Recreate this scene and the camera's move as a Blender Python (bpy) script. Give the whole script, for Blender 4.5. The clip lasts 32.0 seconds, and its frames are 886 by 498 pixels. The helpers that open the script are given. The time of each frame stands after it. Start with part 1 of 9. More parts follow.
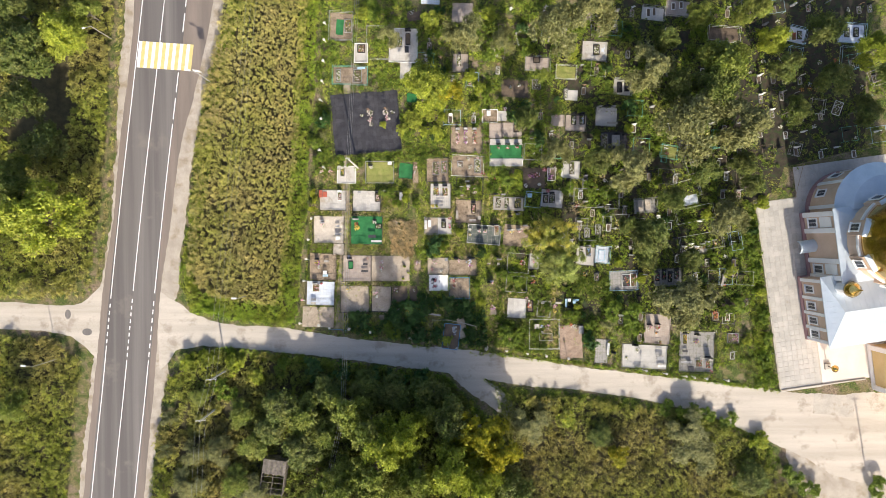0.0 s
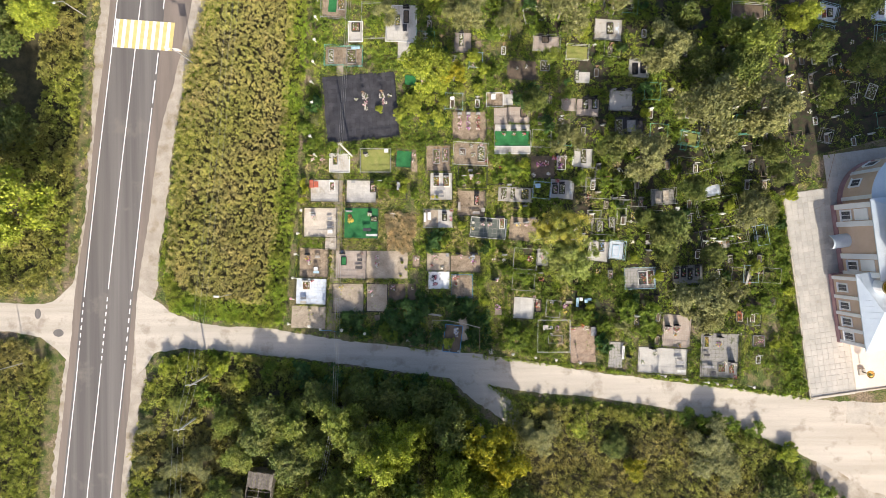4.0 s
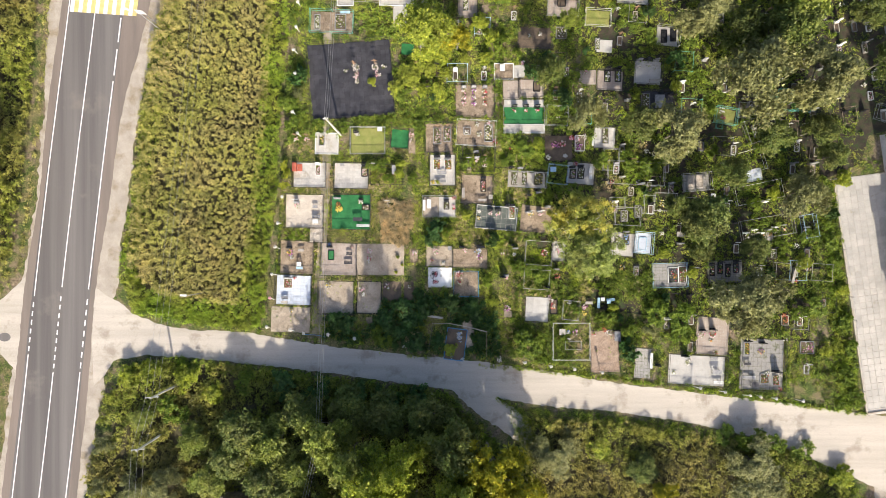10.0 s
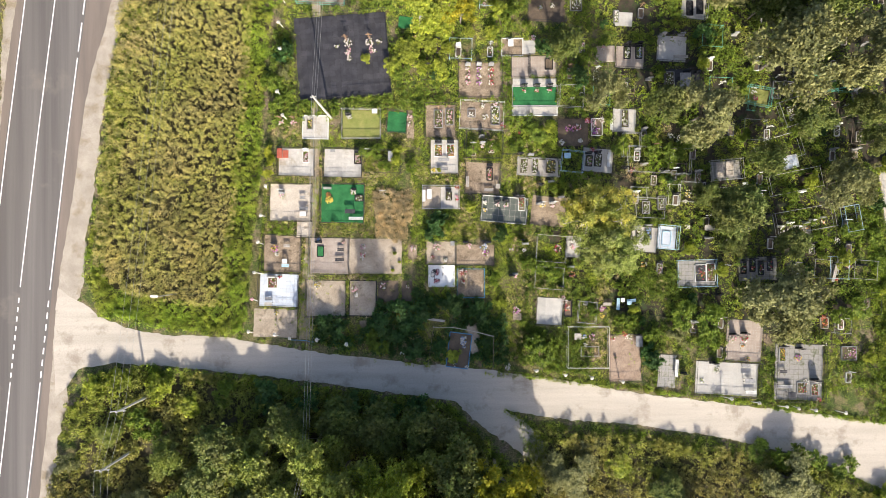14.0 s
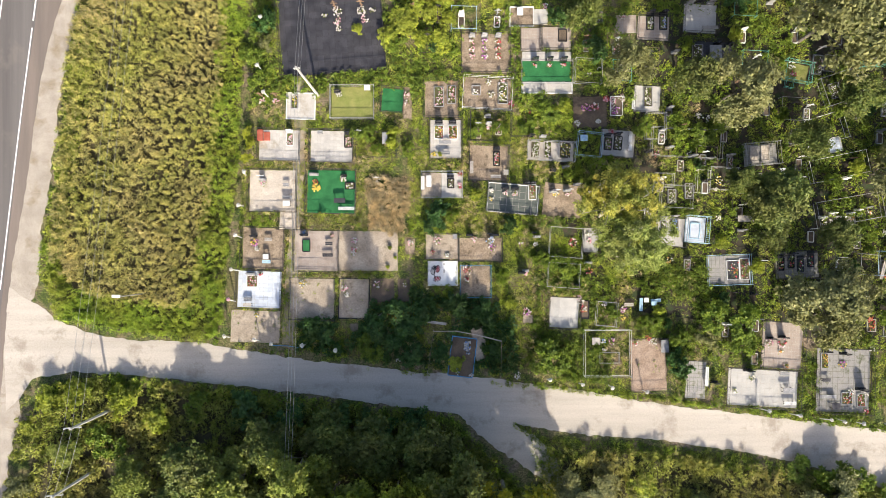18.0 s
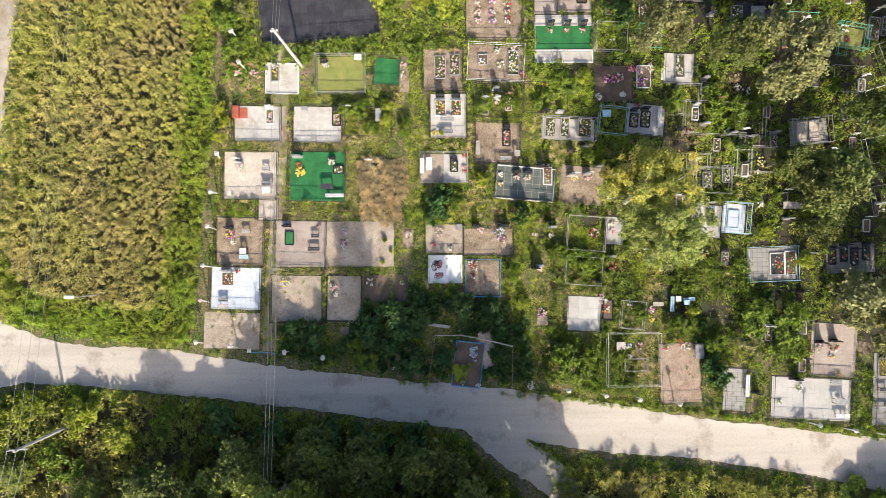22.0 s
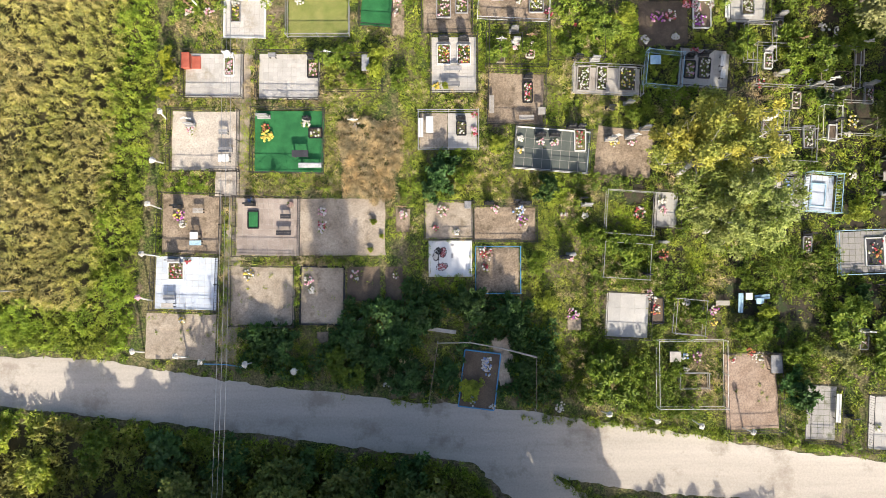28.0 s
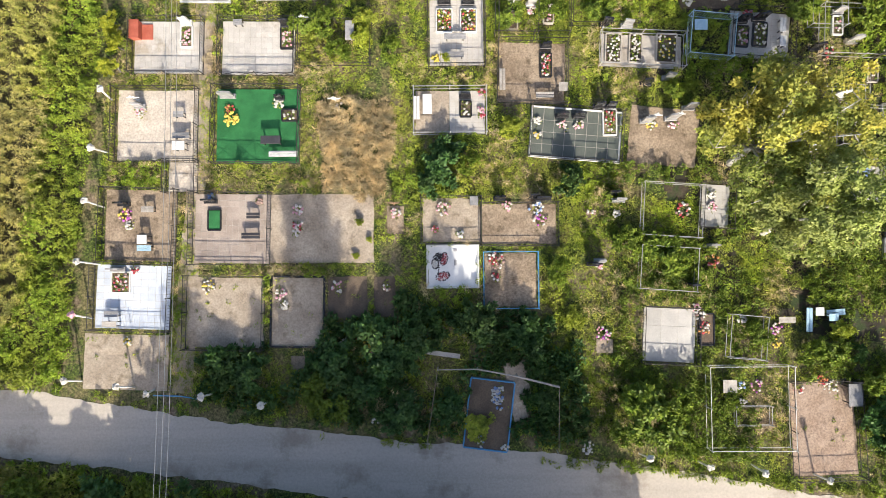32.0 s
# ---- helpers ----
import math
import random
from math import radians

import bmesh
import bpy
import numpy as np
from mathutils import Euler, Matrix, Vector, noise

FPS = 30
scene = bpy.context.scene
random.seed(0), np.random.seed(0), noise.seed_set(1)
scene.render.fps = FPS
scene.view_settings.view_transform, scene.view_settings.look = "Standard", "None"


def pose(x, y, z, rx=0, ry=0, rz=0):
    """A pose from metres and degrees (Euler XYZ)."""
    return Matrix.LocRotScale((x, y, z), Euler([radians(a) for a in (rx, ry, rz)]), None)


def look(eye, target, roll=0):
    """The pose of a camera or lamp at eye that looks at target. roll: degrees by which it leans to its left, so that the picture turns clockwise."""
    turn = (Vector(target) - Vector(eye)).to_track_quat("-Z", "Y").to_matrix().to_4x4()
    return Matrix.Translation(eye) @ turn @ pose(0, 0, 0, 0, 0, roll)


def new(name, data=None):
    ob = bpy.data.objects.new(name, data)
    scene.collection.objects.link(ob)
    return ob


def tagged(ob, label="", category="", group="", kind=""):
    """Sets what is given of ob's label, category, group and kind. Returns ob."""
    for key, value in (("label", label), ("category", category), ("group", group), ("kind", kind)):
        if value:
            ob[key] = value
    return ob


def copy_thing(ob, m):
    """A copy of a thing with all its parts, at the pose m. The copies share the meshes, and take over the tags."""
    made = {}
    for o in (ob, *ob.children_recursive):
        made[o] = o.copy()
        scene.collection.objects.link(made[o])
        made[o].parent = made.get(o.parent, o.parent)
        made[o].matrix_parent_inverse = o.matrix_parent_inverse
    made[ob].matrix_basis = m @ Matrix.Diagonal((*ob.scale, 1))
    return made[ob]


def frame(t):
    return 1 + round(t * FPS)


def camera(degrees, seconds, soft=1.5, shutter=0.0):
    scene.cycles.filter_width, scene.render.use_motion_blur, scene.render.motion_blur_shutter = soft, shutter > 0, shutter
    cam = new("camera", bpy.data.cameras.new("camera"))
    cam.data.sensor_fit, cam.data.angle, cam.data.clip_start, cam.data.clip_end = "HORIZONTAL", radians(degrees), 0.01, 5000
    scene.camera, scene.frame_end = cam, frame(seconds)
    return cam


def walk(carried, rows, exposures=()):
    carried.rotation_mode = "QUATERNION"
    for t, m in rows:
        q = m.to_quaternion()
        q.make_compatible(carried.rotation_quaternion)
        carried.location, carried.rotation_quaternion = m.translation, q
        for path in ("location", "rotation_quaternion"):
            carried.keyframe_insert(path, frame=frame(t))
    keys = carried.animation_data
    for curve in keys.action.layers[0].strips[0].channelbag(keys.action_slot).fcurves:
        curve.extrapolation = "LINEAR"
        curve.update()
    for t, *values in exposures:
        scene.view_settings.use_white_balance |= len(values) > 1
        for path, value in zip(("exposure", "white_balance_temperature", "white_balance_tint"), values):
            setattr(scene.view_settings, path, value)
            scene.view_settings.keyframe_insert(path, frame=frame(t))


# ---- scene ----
cam = camera(72.0, 32.0, 0.8)
PATH = [
    (0, pose(0.001, -0.000, 93.000, -0.899, -0.223, 0.000)),
    (1, pose(0.087, -0.447, 91.202, -0.757, -0.155, 0.009)),
    (2, pose(0.104, -0.859, 89.392, -0.630, -0.120, 0.018)),
    (3, pose(0.136, -1.231, 87.612, -0.523, -0.085, 0.052)),
    (4, pose(0.174, -1.558, 85.850, -0.435, -0.047, 0.067)),
    (5, pose(0.176, -1.850, 84.072, -0.355, -0.022, 0.083)),
    (6, pose(0.156, -2.119, 82.280, -0.282, -0.011, 0.090)),
    (7, pose(0.068, -2.375, 80.501, -0.206, -0.027, 0.092)),
    (8, pose(0.013, -2.712, 78.719, -0.069, -0.042, 0.115)),
    (9, pose(0.059, -3.096, 76.914, 0.100, -0.001, 0.130)),
    (10, pose(0.202, -3.455, 75.047, 0.261, 0.114, 0.139)),
    (11, pose(0.233, -3.742, 73.237, 0.368, 0.178, 0.138)),
    (12, pose(0.101, -3.901, 71.348, 0.399, 0.110, 0.133)),
    (13, pose(-0.128, -3.978, 69.400, 0.389, -0.026, 0.108)),
    (14, pose(-0.325, -4.079, 67.511, 0.386, -0.136, 0.073)),
    (15, pose(-0.431, -4.262, 65.653, 0.451, -0.202, 0.050)),
    (16, pose(-0.504, -4.498, 63.798, 0.548, -0.264, 0.050)),
    (17, pose(-0.631, -4.722, 61.922, 0.626, -0.360, 0.032)),
    (18, pose(-0.794, -4.908, 60.049, 0.652, -0.482, 0.021)),
    (19, pose(-0.871, -5.010, 58.161, 0.621, -0.537, 0.029)),
    (20, pose(-0.899, -5.030, 56.258, 0.505, -0.523, -0.017)),
    (21, pose(-0.866, -5.028, 54.402, 0.333, -0.441, -0.131)),
    (22, pose(-0.771, -5.052, 52.573, 0.188, -0.289, -0.207)),
    (23, pose(-0.656, -5.135, 50.782, 0.125, -0.121, -0.197)),
    (24, pose(-0.526, -5.338, 48.969, 0.171, 0.034, -0.198)),
    (25, pose(-0.432, -5.615, 47.137, 0.278, 0.151, -0.162)),
    (26, pose(-0.428, -5.917, 45.300, 0.407, 0.231, -0.164)),
    (27, pose(-0.560, -6.141, 43.233, 0.524, 0.281, -0.166)),
    (28, pose(-0.521, -6.463, 41.457, 0.701, 0.405, -0.256)),
    (29, pose(-0.460, -6.831, 39.503, 0.937, 0.530, -0.264)),
    (29.5, pose(-0.424, -6.988, 38.628, 1.091, 0.588, -0.288)),
    (30, pose(-0.394, -7.139, 37.699, 1.257, 0.646, -0.314)),
    (30.5, pose(-0.371, -7.101, 36.804, 1.437, 0.708, -0.342)),
    (31, pose(-0.358, -6.996, 35.921, 1.609, 0.770, -0.368)),
    (31.5, pose(-0.354, -6.876, 35.017, 1.760, 0.824, -0.390)),
    (32, pose(-0.348, -6.765, 34.136, 1.895, 0.877, -0.416)),
]
walk(cam, PATH, [(0, 0.43), (8, 0.49), (32, 0.55)])
SUN_STRENGTH, SKY_STRENGTH = 4.9, 0.168
# ---------- sky, sun ----------
SUN_DIR = Vector((0.165, -0.986, 0.61)).normalized()      # towards the sun
world = bpy.data.worlds.new("sky")
scene.world = world
world.use_nodes = True
_nt = world.node_tree
_sky = _nt.nodes.new("ShaderNodeTexSky")
_sky.sky_type = 'NISHITA'
_sky.sun_disc = False
_sky.sun_elevation = math.asin(SUN_DIR.z)
_sky.sun_rotation = math.atan2(SUN_DIR.x, SUN_DIR.y)
_sky.air_density, _sky.dust_density = 0.8, 3.0
_nt.links.new(_sky.outputs[0], _nt.nodes["Background"].inputs[0])
_nt.nodes["Background"].inputs[1].default_value = SKY_STRENGTH
_sl = bpy.data.lights.new("sun", 'SUN')
_sl.energy, _sl.angle, _sl.color = SUN_STRENGTH, radians(0.6), (1.0, 0.91, 0.77)
_so = new("sun", _sl)
_so.matrix_world = look(SUN_DIR * 100, (0, 0, 0))

# ---------- materials ----------


def node_mat(name):
    m = bpy.data.materials.new(name)
    m.use_nodes = True
    nt = m.node_tree
    return m, nt, nt.nodes["Principled BSDF"], nt.nodes, nt.links


def ramp(nt, fac, stops):
    r = nt.nodes.new("ShaderNodeValToRGB")
    e = r.color_ramp.elements
    while len(e) < len(stops):
        e.new(0.5)
    for k, (p, c) in enumerate(stops):
        e[k].position, e[k].color = p, (*c, 1)
    nt.links.new(fac, r.inputs[0])
    return r.outputs[0]


def noise_tex(nt, scale, detail=4.0, rough=0.55, stretch=None, turn=0.0):
    n = nt.nodes.new("ShaderNodeTexNoise")
    n.inputs["Scale"].default_value, n.inputs["Detail"].default_value = scale, detail
    n.inputs["Roughness"].default_value = rough
    g = nt.nodes.new("ShaderNodeNewGeometry")
    out = g.outputs["Position"]
    if stretch:
        mp = nt.nodes.new("ShaderNodeMapping")
        mp.inputs["Rotation"].default_value[2] = turn
        mp.inputs["Scale"].default_value = stretch
        nt.links.new(out, mp.inputs["Vector"])
        out = mp.outputs[0]
    nt.links.new(out, n.inputs["Vector"])
    return n.outputs["Fac"]


def mix(nt, fac, a, b, mode='MIX'):
    m = nt.nodes.new("ShaderNodeMix")
    m.data_type, m.blend_type = 'RGBA', mode
    for sock, v in ((m.inputs[0], fac), (m.inputs[6], a), (m.inputs[7], b)):
        if isinstance(v, (int, float)):
            sock.default_value = v
        elif isinstance(v, tuple):
            sock.default_value = (*v, 1)
        else:
            nt.links.new(v, sock)
    return m.outputs[2]


def surf(name, c1, c2, scale=0.7, fine=12.0, rough=0.9, bump=0.25, metal=0.0, vary=0.0, third=None, third_at=0.62,
         third_scale=0.25, stretch=None, turn=0.0, grain=0.35):
    """A worn solid surface: two tones in patches, fine grain, an optional third tone in stains, relief."""
    m, nt, p, N, L = node_mat(name)
    big = noise_tex(nt, scale, 5, 0.6, stretch, turn)
    col = ramp(nt, big, [(0.36, c1), (0.64, c2)])
    if third:
        st = noise_tex(nt, third_scale, 6, 0.65)
        f = ramp(nt, st, [(third_at - 0.06, (0, 0, 0)), (third_at + 0.06, (1, 1, 1))])
        col = mix(nt, f, col, third)
    fn = noise_tex(nt, fine, 3, 0.7)
    g = ramp(nt, fn, [(0.3, (1 - grain,) * 3), (0.7, (1 + grain * 0.6,) * 3)])
    col = mix(nt, 1.0, col, g, 'MULTIPLY')
    if vary:
        oi = N.new("ShaderNodeObjectInfo")
        v = ramp(nt, oi.outputs["Random"], [(0, (1 - vary,) * 3), (1, (1 + vary,) * 3)])
        col = mix(nt, 1.0, col, v, 'MULTIPLY')
    L.new(col, p.inputs["Base Color"])
    p.inputs["Roughness"].default_value, p.inputs["Metallic"].default_value = rough, metal
    if bump:
        b = N.new("ShaderNodeBump")
        b.inputs["Strength"].default_value, b.inputs["Distance"].default_value = bump, 0.03
        L.new(fn, b.inputs["Height"])
        L.new(b.outputs[0], p.inputs["Normal"])
    return m


def leaf_mat(name, tones, patch=0.12, translucent=0.24, patch_tone=None, patch_mix=0.6, rough=0.5):
    """Leaves: each leaf takes a tone of its own, with wide patches of another tone over the whole stand."""
    m, nt, p, N, L = node_mat(name)
    g = N.new("ShaderNodeNewGeometry")
    mean = [sum(t[i] for t in tones) / len(tones) for i in range(3)]
    near_tones = [tuple(0.84 * t[i] + 0.08 * mean[i] for i in range(3)) for t in tones]
    col = ramp(nt, g.outputs["Random Per Island"], [(k / (len(tones) - 1), t) for k, t in enumerate(near_tones)])
    if patch_tone:
        st = noise_tex(nt, patch, 4, 0.6)
        f = ramp(nt, st, [(0.42, (0, 0, 0)), (0.62, (patch_mix,) * 3)])
        col = mix(nt, f, col, tuple(v * 0.95 for v in patch_tone))
    cl = noise_tex(nt, 1.3, 3, 0.6)
    v = ramp(nt, cl, [(0.34, (0.52, 0.56, 0.58)), (0.66, (1.30, 1.26, 1.14))])
    col = mix(nt, 1.0, col, v, 'MULTIPLY')
    L.new(col, p.inputs["Base Color"])
    p.inputs["Roughness"].default_value = rough
    p.inputs["Specular IOR Level"].default_value = 0.22
    t = N.new("ShaderNodeBsdfTranslucent")
    L.new(col, t.inputs["Color"])
    s = N.new("ShaderNodeMixShader")
    s.inputs[0].default_value = translucent
    L.new(p.outputs[0], s.inputs[1])
    L.new(t.outputs[0], s.inputs[2])
    L.new(s.outputs[0], N["Material Output"].inputs["Surface"])
    return m


M = {}


def turf_ground(name):
    """Low green growth over brown earth: leafy mottling at hand size with shade in its dark lows, bare patches at plot
    size, strong relief.
    """
    m, nt, p, N, L = node_mat(name)
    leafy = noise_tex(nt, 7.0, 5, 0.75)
    # near-black lows paint the shade between leaves into the colour
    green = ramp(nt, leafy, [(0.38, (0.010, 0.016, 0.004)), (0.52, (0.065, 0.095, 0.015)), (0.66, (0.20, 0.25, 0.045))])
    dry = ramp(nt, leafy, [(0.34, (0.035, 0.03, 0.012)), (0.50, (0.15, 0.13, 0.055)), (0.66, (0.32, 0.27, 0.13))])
    tuft = noise_tex(nt, 0.7, 4, 0.65)
    green = mix(nt, ramp(nt, tuft, [(0.44, (0, 0, 0)), (0.56, (1, 1, 1))]), green, dry)
    earth = ramp(nt, noise_tex(nt, 4.0, 6, 0.72), [(0.34, (0.06, 0.042, 0.026)), (0.50, (0.20, 0.15, 0.10)), (0.66, (0.37, 0.29, 0.20))])
    bare = ramp(nt, noise_tex(nt, 0.33, 6, 0.68), [(0.53, (0, 0, 0)), (0.61, (1, 1, 1))])
    L.new(mix(nt, bare, green, earth), p.inputs["Base Color"])
    p.inputs["Roughness"].default_value = 0.95
    b = N.new("ShaderNodeBump")
    b.inputs["Strength"].default_value, b.inputs["Distance"].default_value = 0.9, 0.08
    L.new(leafy, b.inputs["Height"])
    L.new(b.outputs[0], p.inputs["Normal"])
    return m


M["ground"] = turf_ground("ground_grass_soil")
M["asphalt"] = surf("asphalt", (0.112, 0.101, 0.096), (0.178, 0.162, 0.152), 0.55, 30, 0.85, 0.15, stretch=(1.0, 0.02, 1), turn=radians(-5.9), grain=0.12, third=(0.20, 0.175, 0.155), third_at=0.62, third_scale=0.12)
M["asphalt_edge"] = surf("asphalt_edge_dusty", (0.175, 0.145, 0.125), (0.235, 0.19, 0.16), 0.7, 25, 0.9, 0.2, stretch=(1.0, 0.08, 1), turn=radians(-5.9), grain=0.15)
M["sand"] = surf("sand_verge", (0.353, 0.307, 0.251), (0.465, 0.409, 0.344), 0.6, 14, 0.95, 0.4, third=(0.298, 0.242, 0.167), third_at=0.58, third_scale=0.4, grain=0.3)
M["dirt_road"] = surf("dirt_road", (0.43, 0.38, 0.32), (0.545, 0.49, 0.42), 0.55, 7, 0.95, 0.3, stretch=(0.07, 1.0, 1), turn=radians(8), third=(0.34, 0.29, 0.235), third_at=0.6, third_scale=0.35, grain=0.12)
M["line_white"] = surf("road_paint_white", (0.74, 0.73, 0.70), (0.82, 0.81, 0.79), 1.5, 20, 0.7, 0.1, grain=0.15)
M["line_yellow"] = surf("road_paint_yellow", (0.62, 0.47, 0.16), (0.70, 0.56, 0.25), 1.5, 20, 0.7, 0.1, grain=0.15)
M["soil"] = surf("grave_soil", (0.225, 0.167, 0.113), (0.378, 0.293, 0.207), 0.8, 9, 0.95, 0.7, grain=0.42, third=(0.153, 0.113, 0.072), third_at=0.6, third_scale=1.4)
M["soil_dark"] = surf("dark_soil", (0.10, 0.075, 0.055), (0.17, 0.125, 0.085), 0.9, 16, 0.95, 0.6, grain=0.35)
M["sandplot"] = surf("sand_fill", (0.333, 0.27, 0.203), (0.459, 0.383, 0.297), 0.6, 9, 0.95, 0.5, third=(0.243, 0.194, 0.135), third_at=0.6, third_scale=0.9, grain=0.3)
M["chips"] = surf("brown_gravel", (0.297, 0.211, 0.153), (0.396, 0.297, 0.225), 1.2, 9, 0.95, 0.8, grain=0.4)
M["pebble"] = surf("crushed_stone_pale", (0.504, 0.432, 0.351), (0.612, 0.54, 0.45), 1.2, 11, 0.9, 0.7, grain=0.32, third=(0.378, 0.306, 0.225), third_at=0.62, third_scale=0.7)
M["concrete"] = surf("concrete_grey", (0.396, 0.36, 0.315), (0.486, 0.441, 0.378), 0.7, 14, 0.9, 0.25, third=(0.324, 0.279, 0.225), third_at=0.6, third_scale=0.5, grain=0.15)
M["tile_white"] = surf("tile_pale", (0.477, 0.446, 0.401), (0.567, 0.535, 0.486), 0.8, 20, 0.6, 0.1, vary=0.08, grain=0.14, third=(0.396, 0.347, 0.279), third_at=0.6, third_scale=0.6)
M["tile_grey"] = surf("tile_grey", (0.42, 0.40, 0.37), (0.52, 0.50, 0.46), 0.8, 20, 0.7, 0.15, vary=0.1, grain=0.15)
M["tile_brown"] = surf("tile_brown", (0.324, 0.261, 0.216), (0.414, 0.342, 0.288), 0.8, 20, 0.75, 0.15, vary=0.1, grain=0.18)
M["tile_weathered"] = surf("tile_weathered", (0.235, 0.225, 0.215), (0.335, 0.315, 0.29), 0.9, 16, 0.8, 0.2, vary=0.22, grain=0.25, third=(0.12, 0.125, 0.075), third_at=0.6, third_scale=0.9)
M["tile_dark"] = surf("tile_dark", (0.028, 0.027, 0.032), (0.055, 0.052, 0.058), 0.8, 18, 0.6, 0.15, vary=0.2, grain=0.25)
M["tile_green"] = surf("tile_dark_green", (0.09, 0.105, 0.09), (0.14, 0.155, 0.13), 0.8, 18, 0.6, 0.1, vary=0.1, grain=0.2)
M["tile_blue"] = surf("tile_pale_blue", (0.50, 0.545, 0.61), (0.60, 0.645, 0.71), 0.8, 18, 0.6, 0.1, vary=0.08, grain=0.12)
M["joint"] = surf("tile_joint", (0.42, 0.38, 0.32), (0.50, 0.46, 0.40), 2, 20, 0.95, 0.2)
M["joint_green"] = surf("mossy_joint", (0.07, 0.085, 0.03), (0.13, 0.13, 0.06), 2, 20, 0.95, 0.3)
M["joint_dark"] = surf("dark_joint", (0.012, 0.012, 0.014), (0.022, 0.021, 0.024), 2, 20, 0.95, 0.2)
M["turf"] = surf("artificial_turf", (0.014, 0.125, 0.034), (0.03, 0.19, 0.055), 1.0, 40, 0.85, 0.7, grain=0.3)
M["turf_olive"] = surf("mown_grass", (0.20, 0.23, 0.05), (0.31, 0.30, 0.09), 0.9, 30, 0.9, 0.8, grain=0.4)
M["granite_black"] = surf("polished_black_granite", (0.018, 0.018, 0.02), (0.04, 0.04, 0.042), 4, 60, 0.18, 0.03, grain=0.4)
M["granite_grey"] = surf("grey_granite", (0.24, 0.24, 0.24), (0.36, 0.35, 0.345), 3, 60, 0.35, 0.05, vary=0.2, grain=0.4)
M["stone_white"] = surf("pale_stone", (0.62, 0.61, 0.58), (0.74, 0.73, 0.70), 2, 25, 0.7, 0.15, vary=0.06, grain=0.15)
M["stone_slab"] = surf("white_slab", (0.66, 0.66, 0.64), (0.76, 0.76, 0.74), 1.5, 20, 0.5, 0.05, grain=0.08)
M["metal_dark"] = surf("dark_painted_iron", (0.045, 0.042, 0.04), (0.085, 0.075, 0.065), 3, 40, 0.55, 0.1, 0.4)
M["metal_grey"] = surf("grey_painted_pipe", (0.36, 0.36, 0.35), (0.48, 0.47, 0.45), 3, 40, 0.5, 0.1, 0.3, vary=0.12)
M["metal_white"] = surf("white_painted_pipe", (0.66, 0.65, 0.62), (0.76, 0.75, 0.72), 2, 30, 0.55, 0.1, 0.0, third=(0.42, 0.30, 0.20), third_at=0.66, third_scale=1.5)
M["metal_blue"] = surf("blue_painted_pipe", (0.05, 0.24, 0.48), (0.10, 0.33, 0.58), 2, 30, 0.5, 0.1, 0.0)
M["metal_paleblue"] = surf("pale_blue_painted_metal", (0.34, 0.52, 0.64), (0.44, 0.62, 0.72), 2, 30, 0.5, 0.1, 0.0)
M["metal_green"] = surf("green_painted_pipe", (0.10, 0.36, 0.27), (0.17, 0.46, 0.36), 2, 30, 0.5, 0.1, 0.0)
M["metal_brown"] = surf("rusty_pipe", (0.22, 0.13, 0.085), (0.40, 0.33, 0.27), 2, 30, 0.8, 0.2, 0.1)
M["wood_grey"] = surf("weathered_board", (0.34, 0.31, 0.27), (0.47, 0.43, 0.38), 2.5, 24, 0.85, 0.3, vary=0.15, grain=0.3)
M["wood_dark"] = surf("rotten_board", (0.10, 0.085, 0.07), (0.21, 0.185, 0.16), 2.5, 24, 0.9, 0.4, vary=0.3, grain=0.35)
M["wood_brown"] = surf("brown_board", (0.20, 0.12, 0.065), (0.31, 0.20, 0.12), 2.5, 24, 0.8, 0.3, vary=0.15, grain=0.3)
M["paint_red"] = surf("brick_red_paint", (0.36, 0.085, 0.05), (0.44, 0.12, 0.075), 2, 24, 0.7, 0.15, grain=0.15)
M["pole"] = surf("pole_concrete", (0.46, 0.44, 0.40), (0.58, 0.55, 0.50), 1.2, 20, 0.85, 0.2)
M["wire"] = surf("aluminium_wire", (0.42, 0.42, 0.41), (0.52, 0.52, 0.50), 3, 20, 0.4, 0.0, 0.7)
M["bark"] = surf("bark", (0.14, 0.115, 0.09), (0.27, 0.24, 0.20), 3, 14, 0.95, 0.8)
M["dry"] = leaf_mat("dry_straw", [(0.644, 0.506, 0.287), (0.805, 0.667, 0.425), (0.529, 0.402, 0.218), (0.874, 0.747, 0.494)], 0.9, 0.3, (0.483, 0.356, 0.184), 0.6)
# dark brown earth, with church and tree shade put into its colour
M["earth_shade"] = surf("dark_earth_shade", (0.026, 0.022, 0.015), (0.07, 0.053, 0.034), 0.9, 9, 0.95, 0.7, grain=0.4, third=(0.035, 0.055, 0.016), third_at=0.55, third_scale=1.2)
M["litter"] = surf("leaf_litter", (0.05, 0.045, 0.02), (0.10, 0.085, 0.04), 0.8, 12, 0.95, 0.6, grain=0.4)
M["weed"] = leaf_mat("field_weeds", [(0.312, 0.37, 0.063), (0.468, 0.48, 0.105), (0.645, 0.57, 0.21), (0.385, 0.43, 0.0788)], 0.12, 0.18, (0.603, 0.45, 0.263), 0.5)
M["weed_mix"] = leaf_mat("mixed_weeds", [(0.23, 0.30, 0.045), (0.36, 0.40, 0.065), (0.44, 0.44, 0.11), (0.30, 0.36, 0.05)], 0.08, 0.18, (0.40, 0.31, 0.14), 0.6)
M["weed_green"] = leaf_mat("green_weeds", [(0.159, 0.27, 0.027), (0.266, 0.39, 0.036), (0.403, 0.5, 0.063), (0.191, 0.31, 0.0288)], 0.3, 0.13, (0.393, 0.37, 0.072), 0.5)
